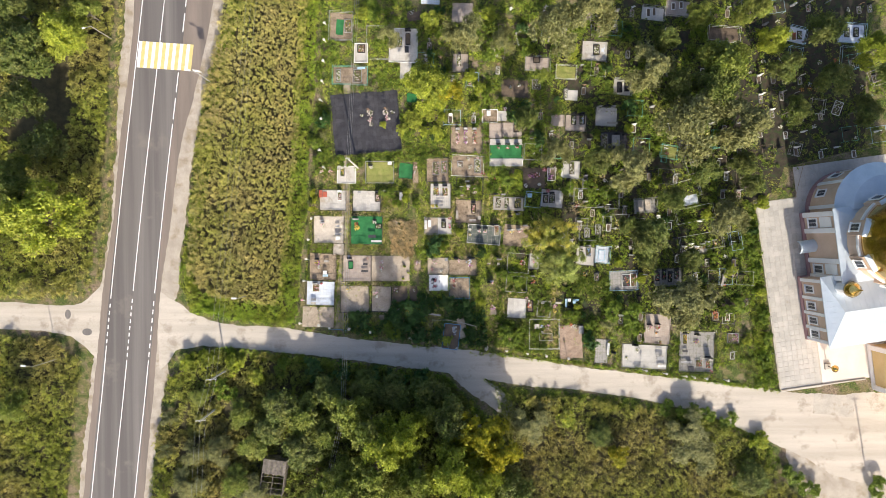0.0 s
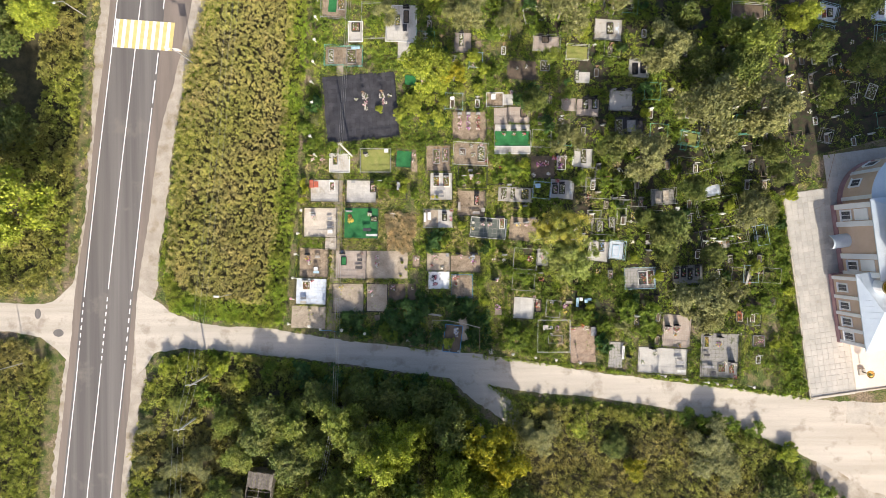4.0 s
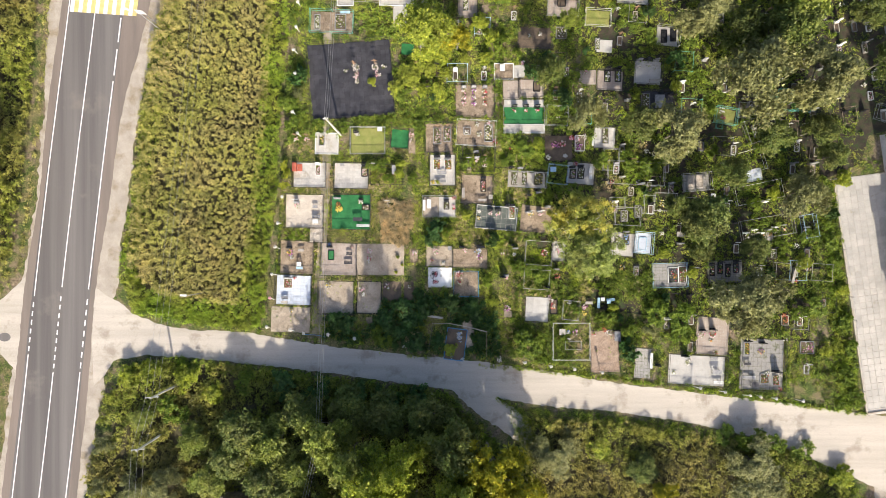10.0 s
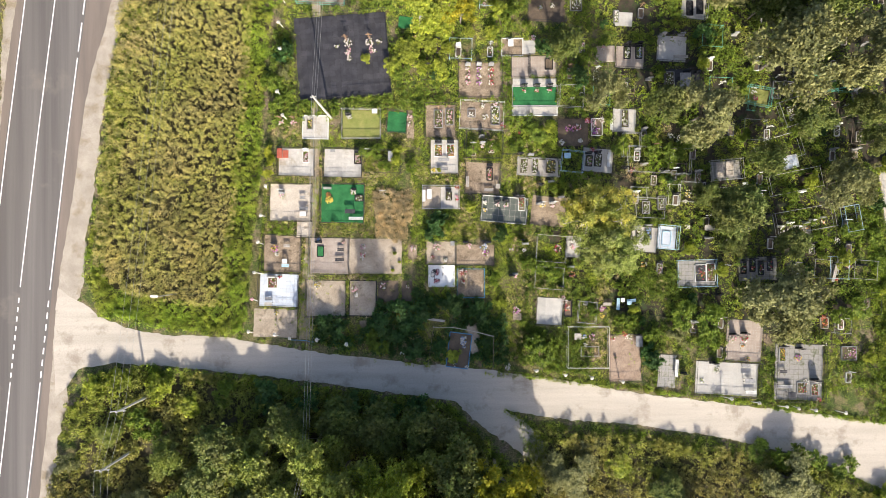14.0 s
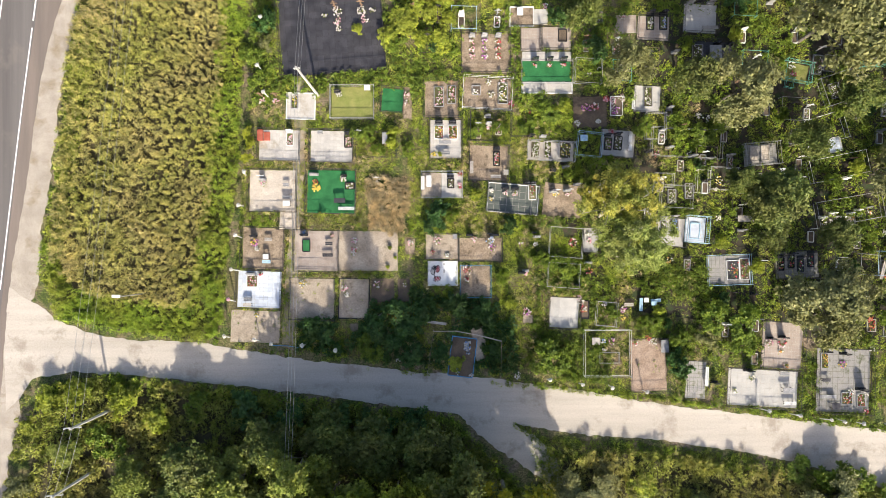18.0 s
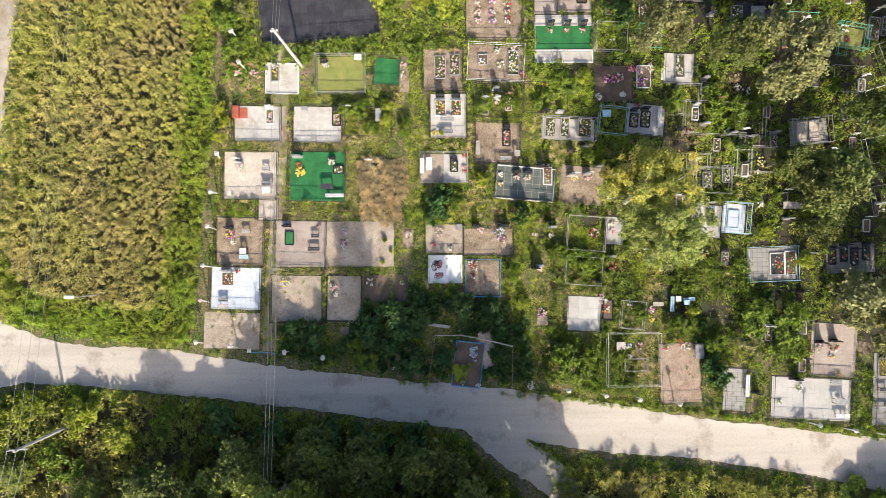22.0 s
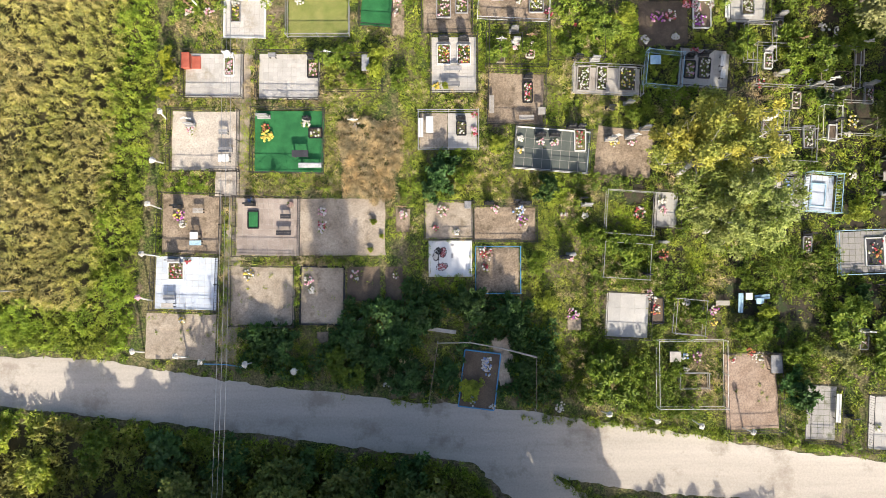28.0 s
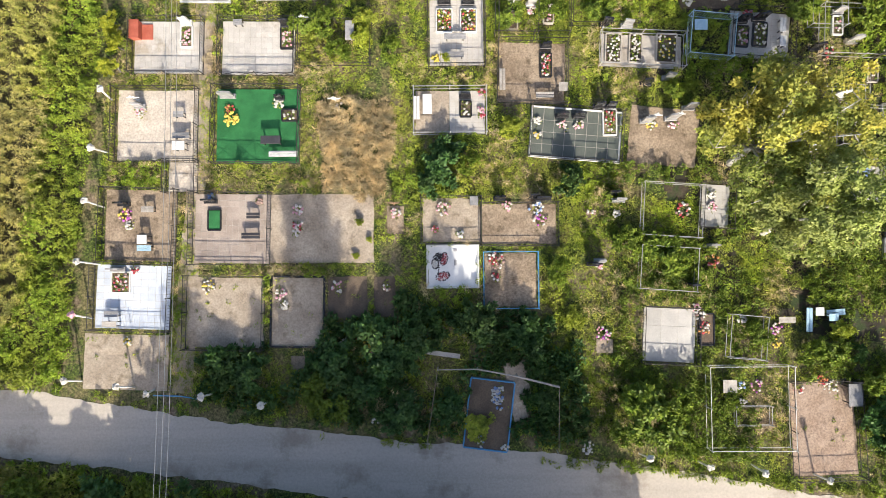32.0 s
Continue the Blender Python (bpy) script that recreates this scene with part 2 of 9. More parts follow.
M["grass"] = leaf_mat("grass", [(0.17, 0.30, 0.02), (0.29, 0.44, 0.03), (0.46, 0.54, 0.055), (0.42, 0.44, 0.09)], 0.28, 0.2, (0.50, 0.43, 0.15), 0.4)
M["leaf_green"] = leaf_mat("leaves_green", [(0.15, 0.215, 0.04), (0.26, 0.33, 0.058), (0.36, 0.40, 0.085), (0.20, 0.27, 0.05)], 0.3, 0.24, (0.21, 0.20, 0.06), 0.5)
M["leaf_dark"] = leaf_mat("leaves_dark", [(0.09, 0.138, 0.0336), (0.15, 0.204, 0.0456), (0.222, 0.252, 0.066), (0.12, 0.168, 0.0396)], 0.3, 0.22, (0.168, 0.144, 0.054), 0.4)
M["leaf_grey"] = leaf_mat("leaves_grey_green", [(0.19, 0.205, 0.08), (0.28, 0.29, 0.12), (0.36, 0.36, 0.17), (0.22, 0.24, 0.09)], 0.3, 0.25, (0.23, 0.22, 0.08), 0.5)
M["leaf_yellow"] = leaf_mat("leaves_yellowing", [(0.22, 0.298, 0.069), (0.33, 0.397, 0.0897), (0.44, 0.472, 0.124), (0.264, 0.341, 0.0759)], 0.26, 0.28, (0.605, 0.497, 0.0828), 0.65)
M["leaf_fresh"] = leaf_mat("leaves_light_green", [(0.218, 0.296, 0.0688), (0.322, 0.392, 0.0963), (0.414, 0.464, 0.152), (0.265, 0.338, 0.0825)], 0.3, 0.28, (0.38, 0.369, 0.138), 0.4)
M["birch_bark"] = surf("birch_bark", (0.40, 0.37, 0.32), (0.66, 0.63, 0.57), 5, 18, 0.85, 0.5, grain=0.35, third=(0.08, 0.07, 0.06), third_at=0.63, third_scale=6.0)
M["leaf_gold"] = leaf_mat("leaves_golden", [(0.36, 0.36, 0.03), (0.50, 0.46, 0.035), (0.60, 0.50, 0.05), (0.28, 0.32, 0.03)], 0.35, 0.4, (0.28, 0.31, 0.04), 0.6)
M["leaf_lime"] = leaf_mat("leaves_lime", [(0.28, 0.37, 0.04), (0.41, 0.48, 0.055), (0.53, 0.56, 0.085), (0.22, 0.30, 0.04)], 0.35, 0.3, (0.24, 0.26, 0.05), 0.5)
M["conifer"] = leaf_mat("thuja_needles", [(0.26, 0.32, 0.03), (0.40, 0.43, 0.04), (0.50, 0.50, 0.05), (0.20, 0.27, 0.03)], 0.4, 0.3)
M["leaf_bush"] = leaf_mat("leaves_bush", [(0.11, 0.184, 0.0234), (0.18, 0.262, 0.0315), (0.27, 0.331, 0.0495), (0.135, 0.216, 0.0252)], 0.3, 0.13)
# broad blue-green leaves, toned down so the colour itself holds shade
M["leaf_shade_dark"] = leaf_mat("leaves_broad_shade_dark", [(0.035, 0.095, 0.028), (0.065, 0.15, 0.04), (0.11, 0.21, 0.055), (0.05, 0.12, 0.033)], 0.4, 0.15, (0.10, 0.13, 0.04), 0.4)


def petal_mat(name, c):
    return surf(name, tuple(v * 0.8 for v in c), c, 6, 40, 0.7, 0.1, vary=0.1, grain=0.2)


PETAL = {"white": petal_mat("petal_white", (0.66, 0.62, 0.56)), "pink": petal_mat("petal_pink", (0.70, 0.36, 0.42)),
         "red": petal_mat("petal_red", (0.48, 0.07, 0.08)), "yellow": petal_mat("petal_yellow", (0.72, 0.54, 0.10)),
         "purple": petal_mat("petal_purple", (0.42, 0.10, 0.42)), "orange": petal_mat("petal_orange", (0.62, 0.30, 0.10)),
         "blue": petal_mat("petal_blue", (0.25, 0.36, 0.60)), "brown": petal_mat("petal_faded", (0.36, 0.24, 0.20))}

# ---------- mesh building ----------


class MB:
    """Collects vertices and faces of one part."""

    def __init__(self):
        self.v, self.f = [], []

    def box(self, cx, cy, z0, sx, sy, sz, yaw=0.0, ch=0.0):
        """A box on z0; ch cuts its upper edges off."""
        c, s = math.cos(yaw), math.sin(yaw)
        n = len(self.v)
        rings = [(sx / 2, sy / 2, z0), (sx / 2, sy / 2, z0 + sz - ch)]
        if ch:
            rings.append((sx / 2 - ch, sy / 2 - ch, z0 + sz))
        for hx, hy, z in rings:
            for a, b in ((-hx, -hy), (hx, -hy), (hx, hy), (-hx, hy)):
                self.v.append((cx + c * a - s * b, cy + s * a + c * b, z))
        k = len(rings)
        self.f.append((n + 3, n + 2, n + 1, n))
        for r in range(k - 1):
            for i in range(4):
                j = (i + 1) % 4
                self.f.append((n + 4 * r + i, n + 4 * r + j, n + 4 * r + 4 + j, n + 4 * r + 4 + i))
        n += 4 * (k - 1)
        self.f.append((n, n + 1, n + 2, n + 3))
        return self

    def tube(self, a, b, r0, r1=None, n=6):
        a, b = Vector(a), Vector(b)
        r1 = r0 if r1 is None else r1
        d = (b - a).normalized()
        u = d.orthogonal().normalized()
        w = d.cross(u)
        k = len(self.v)
        for p, r in ((a, r0), (b, r1)):
            for i in range(n):
                t = 2 * math.pi * i / n
                self.v.append(tuple(p + (u * math.cos(t) + w * math.sin(t)) * r))
        for i in range(n):
            j = (i + 1) % n
            self.f.append((k + i, k + j, k + n + j, k + n + i))
        self.f.append(tuple(k + i for i in reversed(range(n))))
        self.f.append(tuple(k + n + i for i in range(n)))
        return self

    def lathe(self, cx, cy, profile, n=16, a0=0.0, a1=2 * math.pi):
        """Turns (radius, z) pairs round an upright axis."""
        k = len(self.v)
        full = a1 - a0 > 6.28
        m = n if full else n + 1
        for r, z in profile:
            for i in range(m):
                t = a0 + (a1 - a0) * i / n
                self.v.append((cx + r * math.cos(t), cy + r * math.sin(t), z))
        for q in range(len(profile) - 1):
            for i in range(n):
                j = (i + 1) % m
                self.f.append((k + q * m + i, k + q * m + j, k + q * m + m + j, k + q * m + m + i))
        return self

    def dome(self, x, y, z, r, h, n=6):
        """A small blossom or clod: a low ring with a point."""
        k = len(self.v)
        for i in range(n):
            t = 2 * math.pi * i / n + x * 7
            self.v.append((x + r * math.cos(t), y + r * math.sin(t), z))
        for i in range(n):
            t = 2 * math.pi * i / n + x * 7
            self.v.append((x + r * 0.6 * math.cos(t), y + r * 0.6 * math.sin(t), z + h * 0.8))
        self.v.append((x, y, z + h))
        for i in range(n):
            j = (i + 1) % n
            self.f.append((k + i, k + j, k + n + j, k + n + i))
            self.f.append((k + n + i, k + n + j, k + 2 * n))
        return self

    def prism(self, ring, z0, z1, top=None):
        """A prism over a ring of (x, y); top: another ring for the upper end."""
        k, n = len(self.v), len(ring)
        self.v += [(x, y, z0) for x, y in ring] + [(x, y, z1) for x, y in (top or ring)]
        for i in range(n):
            j = (i + 1) % n
            self.f.append((k + i, k + j, k + n + j, k + n + i))
        self.f.append(tuple(k + i for i in reversed(range(n))))
        self.f.append(tuple(k + n + i for i in range(n)))
        return self

    def mesh(self, name, material, smooth=False):
        me = bpy.data.meshes.new(name)
        me.from_pydata(self.v, [], self.f)
        me.materials.append(material)
        if smooth:
            me.polygons.foreach_set("use_smooth", [True] * len(me.polygons))
        return me


def np_mesh(name, verts, faces, material):
    """A mesh from arrays: verts n x 3, faces m x 3 or m x 4."""
    me = bpy.data.meshes.new(name)
    me.vertices.add(len(verts))
    me.vertices.foreach_set("co", np.ascontiguousarray(verts, np.float32).ravel())
    k = faces.shape[1]
    me.loops.add(faces.size)
    me.loops.foreach_set("vertex_index", np.ascontiguousarray(faces, np.int32).ravel())
    me.polygons.add(len(faces))
    me.polygons.foreach_set("loop_start", np.arange(0, faces.size, k, dtype=np.int32))
    me.update(calc_edges=True)
    me.materials.append(material)
    return me


def thing(name, x, y, z=0.0, yaw=0.0, label="", category="", group="", kind=""):
    ob = new(name)
    ob.empty_display_size = 0.2
    ob.matrix_world = pose(x, y, z, 0, 0, yaw)
    return tagged(ob, label, category, group, kind)


def part(name, mesh, material, parent, label="", smooth=False):
    """Links a mesh (or what an MB holds) as one part under a thing or a part, in the thing's own frame."""
    if isinstance(mesh, MB):
        mesh = mesh.mesh(name, material, smooth)
    ob = new(name, mesh)
    ob.parent = parent
    return tagged(ob, label)


def solo(name, mesh, material, label, category, group="", kind="", smooth=False, m=None):
    if isinstance(mesh, MB):
        mesh = mesh.mesh(name, material, smooth)
    ob = new(name, mesh)
    if m is not None:
        ob.matrix_world = m
    return tagged(ob, label, category, group, kind)


BOXES = {}


def box_mesh(sx, sy, sz, material, ch=0.0):
    """A shared box mesh on its own origin, by size and material."""
    key = (round(sx, 3), round(sy, 3), round(sz, 3), material.name, ch)
    if key not in BOXES:
        BOXES[key] = MB().box(0, 0, 0, sx, sy, sz, 0, ch).mesh("piece", material)
    return BOXES[key]


def piece(name, sx, sy, sz, material, parent, x, y, z, yaw=0.0, ch=0.0, label=""):
    ob = new(name, box_mesh(sx, sy, sz, material, ch))
    ob.parent = parent
    ob.matrix_basis = pose(x, y, z, 0, 0, yaw)
    return tagged(ob, label) if label else ob


# ---------- leaves ----------
RNG = np.random.default_rng(7)


def leaf_quads(at, out, length, width, droop=0.0, facing=None):
    """Diamond leaves: base at `at`, growing along `out` (n x 3 unit vectors), turned to the light or as `facing` says."""
    n = len(at)
    if facing is None:
        facing = RNG.normal(size=(n, 3)) + np.array([0.15, -0.7, 1.4])
    side = np.cross(out, facing)
    side /= np.linalg.norm(side, axis=1, keepdims=True) + 1e-9
    length, width = np.reshape(length, (-1, 1)), np.reshape(width, (-1, 1))
    mid = at + out * length * 0.45
    tip = at + out * length
    tip[:, 2] -= droop * length[:, 0]
    v = np.stack([at, mid + side * width * 0.5, tip, mid - side * width * 0.5], 1).reshape(-1, 3)
    return v, np.arange(4 * n).reshape(n, 4)


def unit(v):
    return v / (np.linalg.norm(v, axis=1, keepdims=True) + 1e-9)


def crown_leaves(rx, ry, rz, zc, clumps, per, size, hollow=0.5, squash=0.8, boughs=11):
    """Leaves on the skins of many small clumps, gathered on boughs that make up an uneven crown with gaps."""
    bd = unit(RNG.normal(size=(boughs, 3)))
    bd[:, 2] = np.abs(bd[:, 2]) * 1.2 - 0.30
    bc = bd * (hollow + (0.85 - hollow) * RNG.random(boughs) ** 0.5)[:, None]
    bc[0] = (0, 0, 0.6)
    which = RNG.integers(0, boughs, clumps)
    off = unit(RNG.normal(size=(clumps, 3))) * (0.40 * RNG.random(clumps) ** 0.4)[:, None]
    c = (bc[which] + off) * [rx, ry, rz] + [0, 0, zc]
    cr = (0.07 + 0.08 * RNG.random(clumps)) * (rx + ry) / 2
    o = unit(RNG.normal(size=(clumps * per, 3))).reshape(clumps, per, 3)
    o[:, :, 2] = o[:, :, 2] * 0.85 + 0.2
    at = c[:, None, :] + o * (cr[:, None] * (0.5 + 0.6 * RNG.random((clumps, per)) ** 0.5))[:, :, None] * [1, 1, squash]
    grow = unit((o * 0.7 + RNG.normal(size=o.shape) * 0.8).reshape(-1, 3))
    whole = unit(np.repeat((c - [0, 0, zc]) / [rx, ry, rz], per, 0))
    facing = o.reshape(-1, 3) * 0.9 + whole * 0.8 + RNG.normal(size=(clumps * per, 3)) * 0.45 + np.array([0.12, -0.80, 0.50])
    n = clumps * per
    ln = size * (0.7 + 0.7 * RNG.random(n))
    side = np.cross(grow, facing)
    side /= np.linalg.norm(side, axis=1, keepdims=True) + 1e-9
    at = at.reshape(-1, 3)
    w = (ln * 0.42)[:, None]
    v = np.stack([at - side * w, at + side * w, at + grow * ln[:, None]], 1).reshape(-1, 3)
    return (v, np.arange(3 * n).reshape(n, 3)), c


def tree_source(name, radius, height, leaf, label, clumps=90, per=34, size=0.30, trunk_r=0.14, tall=1.0):
    """One tree: tapered trunk with limbs that reach into the crown, and a crown of leaf clumps."""
    t = thing(name, 0, 0, 0, 0, label, "tree")
    zc = height * 0.62
    (v, f), c = crown_leaves(radius, radius * 0.95, height * 0.40 * tall, zc, clumps, per, size)
    b = MB()
    p, q = Vector((0, 0, -0.1)), Vector((0.15, 0.1, height * 0.35))
    b.tube(p, q, trunk_r, trunk_r * 0.75, 8)
    b.tube(q, (0.05, -0.1, height * 0.72), trunk_r * 0.75, trunk_r * 0.2, 7)
    part("trunk", b, M["bark"], t)
    lb = MB()
    for k in () if radius < 2 else range(0, len(c), max(1, len(c) // 14)):
        z = height * (0.25 + 0.3 * ((k * 7) % 10) / 10)
        lb.tube((0.1, 0, z), tuple(c[k]), trunk_r * 0.38, trunk_r * 0.08, 5)
    if lb.v:
        part("limb_work", lb, M["bark"], t)
    part("crown", np_mesh("crown", v, f, leaf), leaf, t)
    return t


def birch(x, y, label, leaf, spread, seed):
    """A birch with a leaning pale trunk that forks low, long limbs, and loose twigs of small leaves with gaps between the limbs."""
    rnd = np.random.default_rng(seed)
    t = thing("birch_tree", x, y, 0, 0, label, "tree")
    b, twigs = MB(), []
    lean = Vector((0.35, 0.55, 0))
    fork = Vector((0.25, 0.55, 2.1))
    b.tube((0, 0, -0.2), tuple(fork), 0.20, 0.16, 9)
    part("trunk", b, M["birch_bark"], t, "pale birch trunk with dark flecks")
    for k in range(13):
        a = 2 * math.pi * k / 13 + rnd.uniform(-0.25, 0.25)
        reach = spread * rnd.uniform(0.55, 1.0) * (0.45 if k % 4 == 0 else 0.85)
        top = rnd.uniform(3.6, 5.2) if k % 4 else rnd.uniform(6.0, 7.6)
        end = fork + lean * 1.1 + Vector((reach * math.cos(a), reach * math.sin(a) * 0.9, top - fork.z))
        mid = fork.lerp(end, 0.5) + Vector((0, 0, 0.55)) + Vector(rnd.normal(size=3)) * 0.2
        lb = MB().tube(tuple(fork), tuple(mid), 0.085, 0.055, 6).tube(tuple(mid), tuple(end), 0.055, 0.018, 5)
        open_side = 3.3 < a % (2 * math.pi) < 4.6
        for u in np.linspace(0.82 if open_side else 0.35, 1.08, 6 if open_side else 17):
            q = fork.lerp(mid, u * 2) if u < 0.5 else mid.lerp(end, u * 2 - 1)
            off = Vector(rnd.normal(size=3)) * (0.30 + 0.22 * spread / 5 * u)
            twigs.append((*(q + off), 0.26 + 0.30 * rnd.random()))
            if rnd.random() < 0.4:
                lb.tube(tuple(q), tuple(q + off), 0.018, 0.006, 4)
        part("limb", lb, M["birch_bark"], t)
    tw = np.array(twigs)
    per = 150
    n = len(tw) * per
    o = unit(rnd.normal(size=(n, 3)))
    at = np.repeat(tw[:, :3], per, 0) + o * (np.repeat(tw[:, 3], per) * rnd.random(n) ** 0.45)[:, None] * [1.15, 1.15, 0.7]
    grow = unit(rnd.normal(size=(n, 3)) + o * 0.5 + [0, 0, -0.5])
    side = unit(np.cross(grow, o * 0.7 + rnd.normal(size=(n, 3)) * 0.5 + [0.12, -0.8, 0.55]))
    ln = (0.11 + 0.08 * rnd.random(n))[:, None]
    v = np.stack([at - side * ln * 0.40, at + side * ln * 0.40, at + grow * ln], 1).reshape(-1, 3)
    part("crown", np_mesh("crown", v, np.arange(3 * n).reshape(n, 3), M[leaf]), None, t)
    return t


TREE_SRC = {}


def plant_tree(kind, x, y, r, h, turn, label):
    """A tree of a kind, at a place, with its own spread, height and turn."""
    src, r0, h0 = TREE_SRC[kind]
    m = pose(x, y, 0, 0, 0, turn) @ Matrix.Diagonal((r / r0, r / r0, h / h0, 1))
    t = copy_thing(src, m)
    return tagged(t, label)


def make_tree_sources():
    for kind, nm, leaf, r, h, clumps, per, size in (
            ("green", "tree", "leaf_green", 3.4, 8.0, 320, 30, 0.25), ("dark", "tree", "leaf_dark", 3.2, 8.5, 300, 30, 0.25),
            ("grey", "willow_tree", "leaf_grey", 3.6, 7.5, 340, 30, 0.23), 
            ("gold", "small_tree", "leaf_gold", 2.4, 7.0, 180, 34, 0.25), ("lime", "tree", "leaf_lime", 4.0, 8.5, 340, 30, 0.26),
            ("bush", "bush", "leaf_bush", 1.3, 1.3, 90, 28, 0.15), ("bush_dark", "bush", "leaf_shade_dark", 1.3, 1.4, 90, 28, 0.19),
            ("bush_grey", "bush", "leaf_grey", 1.6, 1.9, 90, 28, 0.15), ("bush_lime", "bush", "leaf_lime", 1.2, 1.3, 90, 28, 0.15),
            ("thuja", "thuja", "conifer", 0.5, 1.6, 70, 30, 0.08)):
        src = tree_source(nm, r, h, M[leaf], "source", clumps, per, size, 0.05 if r < 2 else 0.15, 1.25 if r < 2 else 1.0)
        TREE_SRC[kind] = (src, r, h)


def drop_tree_sources():
    for src, _, _ in TREE_SRC.values():
        for o in (*src.children_recursive, src):
            bpy.data.objects.remove(o)


BARE = []          # rectangles of plan without wild growth: x, y, half width, half depth, yaw


def free_of_plots(xy, margin=0.0):
    keep = np.ones(len(xy), bool)
    for x, y, hw, hd, yaw in BARE:
        c, s = math.cos(yaw), math.sin(yaw)
        dx, dy = xy[:, 0] - x, xy[:, 1] - y
        keep &= (np.abs(c * dx + s * dy) > hw + margin) | (np.abs(-s * dx + c * dy) > hd + margin)
    return keep


def inside(xy, ring):
    ok = np.zeros(len(xy), bool)
    x, y = xy[:, 0], xy[:, 1]
    for (x0, y0), (x1, y1) in zip(ring, ring[1:] + ring[:1]):
        if y0 != y1:
            cross = ((y0 > y) != (y1 > y)) & (x < (x1 - x0) * (y - y0) / (y1 - y0) + x0)
            ok ^= cross
    return ok


def wavy(xy, seed, scale):
    """A smooth uneven field between 0 and 1 over the plan."""
    x, y = xy[:, 0] / scale, xy[:, 1] / scale
    f = np.sin(x * 1.7 + seed) + np.sin(y * 2.1 + seed * 2.3) + np.sin((x + y) * 1.3 + seed * 0.7) + np.sin((x - y) * 2.9 + seed * 1.9)
    return np.clip(0.5 + f / 6, 0, 1)


def scatter_in(ring, density):
    xs, ys = [p[0] for p in ring], [p[1] for p in ring]
    n = int((max(xs) - min(xs)) * (max(ys) - min(ys)) * density)
    xy = np.c_[RNG.uniform(min(xs), max(xs), n), RNG.uniform(min(ys), max(ys), n)]
    return xy[inside(xy, ring)]


def cell_tone(xy, seed, w=2.6, d=3.0, turn=-3.0):
    """A tone of its own for each plot-sized cell of the plan, so that growth changes along straight borders."""
    c, s = math.cos(radians(turn)), math.sin(radians(turn))
    i = np.floor((c * xy[:, 0] + s * xy[:, 1]) / w + seed * 0.37)
    j = np.floor((-s * xy[:, 0] + c * xy[:, 1]) / d + seed * 0.71)
    f = np.sin(i * 12.9898 + j * 78.233 + seed * 4.1) * 43758.5453
    return f - np.floor(f)


def weeds(name, ring, density, height, leaves, material, label, category="weeds", leaf=0.30, width=0.3, spread=0.2, gap=0.0, plots=True, seed=1.0, low=0.3, wind=0.0, cells=0.0, patch=2.0, tall=1.0):
    """A stand of weeds in tufts: each tuft is a small dome with leaves on its skin, with a height of its own."""
    xy = scatter_in(ring, density)
    if gap:
        cover = wavy(xy, seed + 3, 2.2) * (1 - cells) + cells * cell_tone(xy, seed)
        xy = xy[cover + RNG.normal(size=len(xy)) * 0.07 > gap]
    if plots:
        xy = xy[free_of_plots(xy, 0.06)]
    n = len(xy)
    h = height * (low + (1 - low) * wavy(xy, seed, patch) * (0.3 + 1.0 * RNG.random(n)))
    r = spread * (0.55 + 0.8 * RNG.random(n))
    rz = np.minimum(h * 0.95, r * (0.8 + 0.7 * RNG.random(n)) * tall)
    o = RNG.normal(size=(n, leaves, 3))
    o[:, :, 2] = np.abs(o[:, :, 2]) - 0.25
    o = unit(o.reshape(-1, 3)).reshape(n, leaves, 3)
    k = 0.7 + 0.4 * RNG.random((n, leaves, 1))
    at = o * k * np.stack([r, r, rz], -1)[:, None, :]
    lean = wind * (h[:, None] * 0.55 + at[:, :, 2])
    at[:, :, 0] += xy[:, :1] + lean * 0.7
    at[:, :, 1] += xy[:, 1:] - lean * 0.5
    at[:, :, 2] = np.maximum(at[:, :, 2] + (h - rz)[:, None], 0.01)
    grow = unit((o * [0.8, 0.8, 0.5] + RNG.normal(size=o.shape) * 0.55 + np.array([wind * 1.4, -wind * 1.0, 0.25])).reshape(-1, 3))
    facing = o.reshape(-1, 3) * 0.55 + RNG.normal(size=(n * leaves, 3)) * 0.32 + np.array([0.14, -0.90, 0.50])
    side = unit(np.cross(grow, facing))
    ln = (leaf * (0.6 + 0.8 * RNG.random(n * leaves)))[:, None]
    at = at.reshape(-1, 3)
    v = np.stack([at - side * ln * width * 0.5, at + side * ln * width * 0.5, at + grow * ln], 1).reshape(-1, 3)
    ob = new(name, np_mesh(name, v, np.arange(len(v)).reshape(-1, 3), material))
    return tagged(ob, label, category, kind="stuff")

# ---------- ground and roads ----------


def smooth_line(pts, step=0.8):
    """Points along a soft curve through (x, y, ...) control points."""
    p = np.array(pts, float)
    q = np.vstack([2 * p[0] - p[1], p, 2 * p[-1] - p[-2]])
    out = []
    for i in range(1, len(q) - 2):
        n = max(2, int(np.linalg.norm(q[i + 1, :2] - q[i, :2]) / step))
        for t in np.linspace(0, 1, n, endpoint=False):
            out.append(0.5 * (2 * q[i] + (q[i + 1] - q[i - 1]) * t + (2 * q[i - 1] - 5 * q[i] + 4 * q[i + 1] - q[i + 2]) * t * t
                              + (3 * q[i] - q[i - 1] - 3 * q[i + 1] + q[i + 2]) * t ** 3))
    out.append(p[-1])
    return np.array(out)


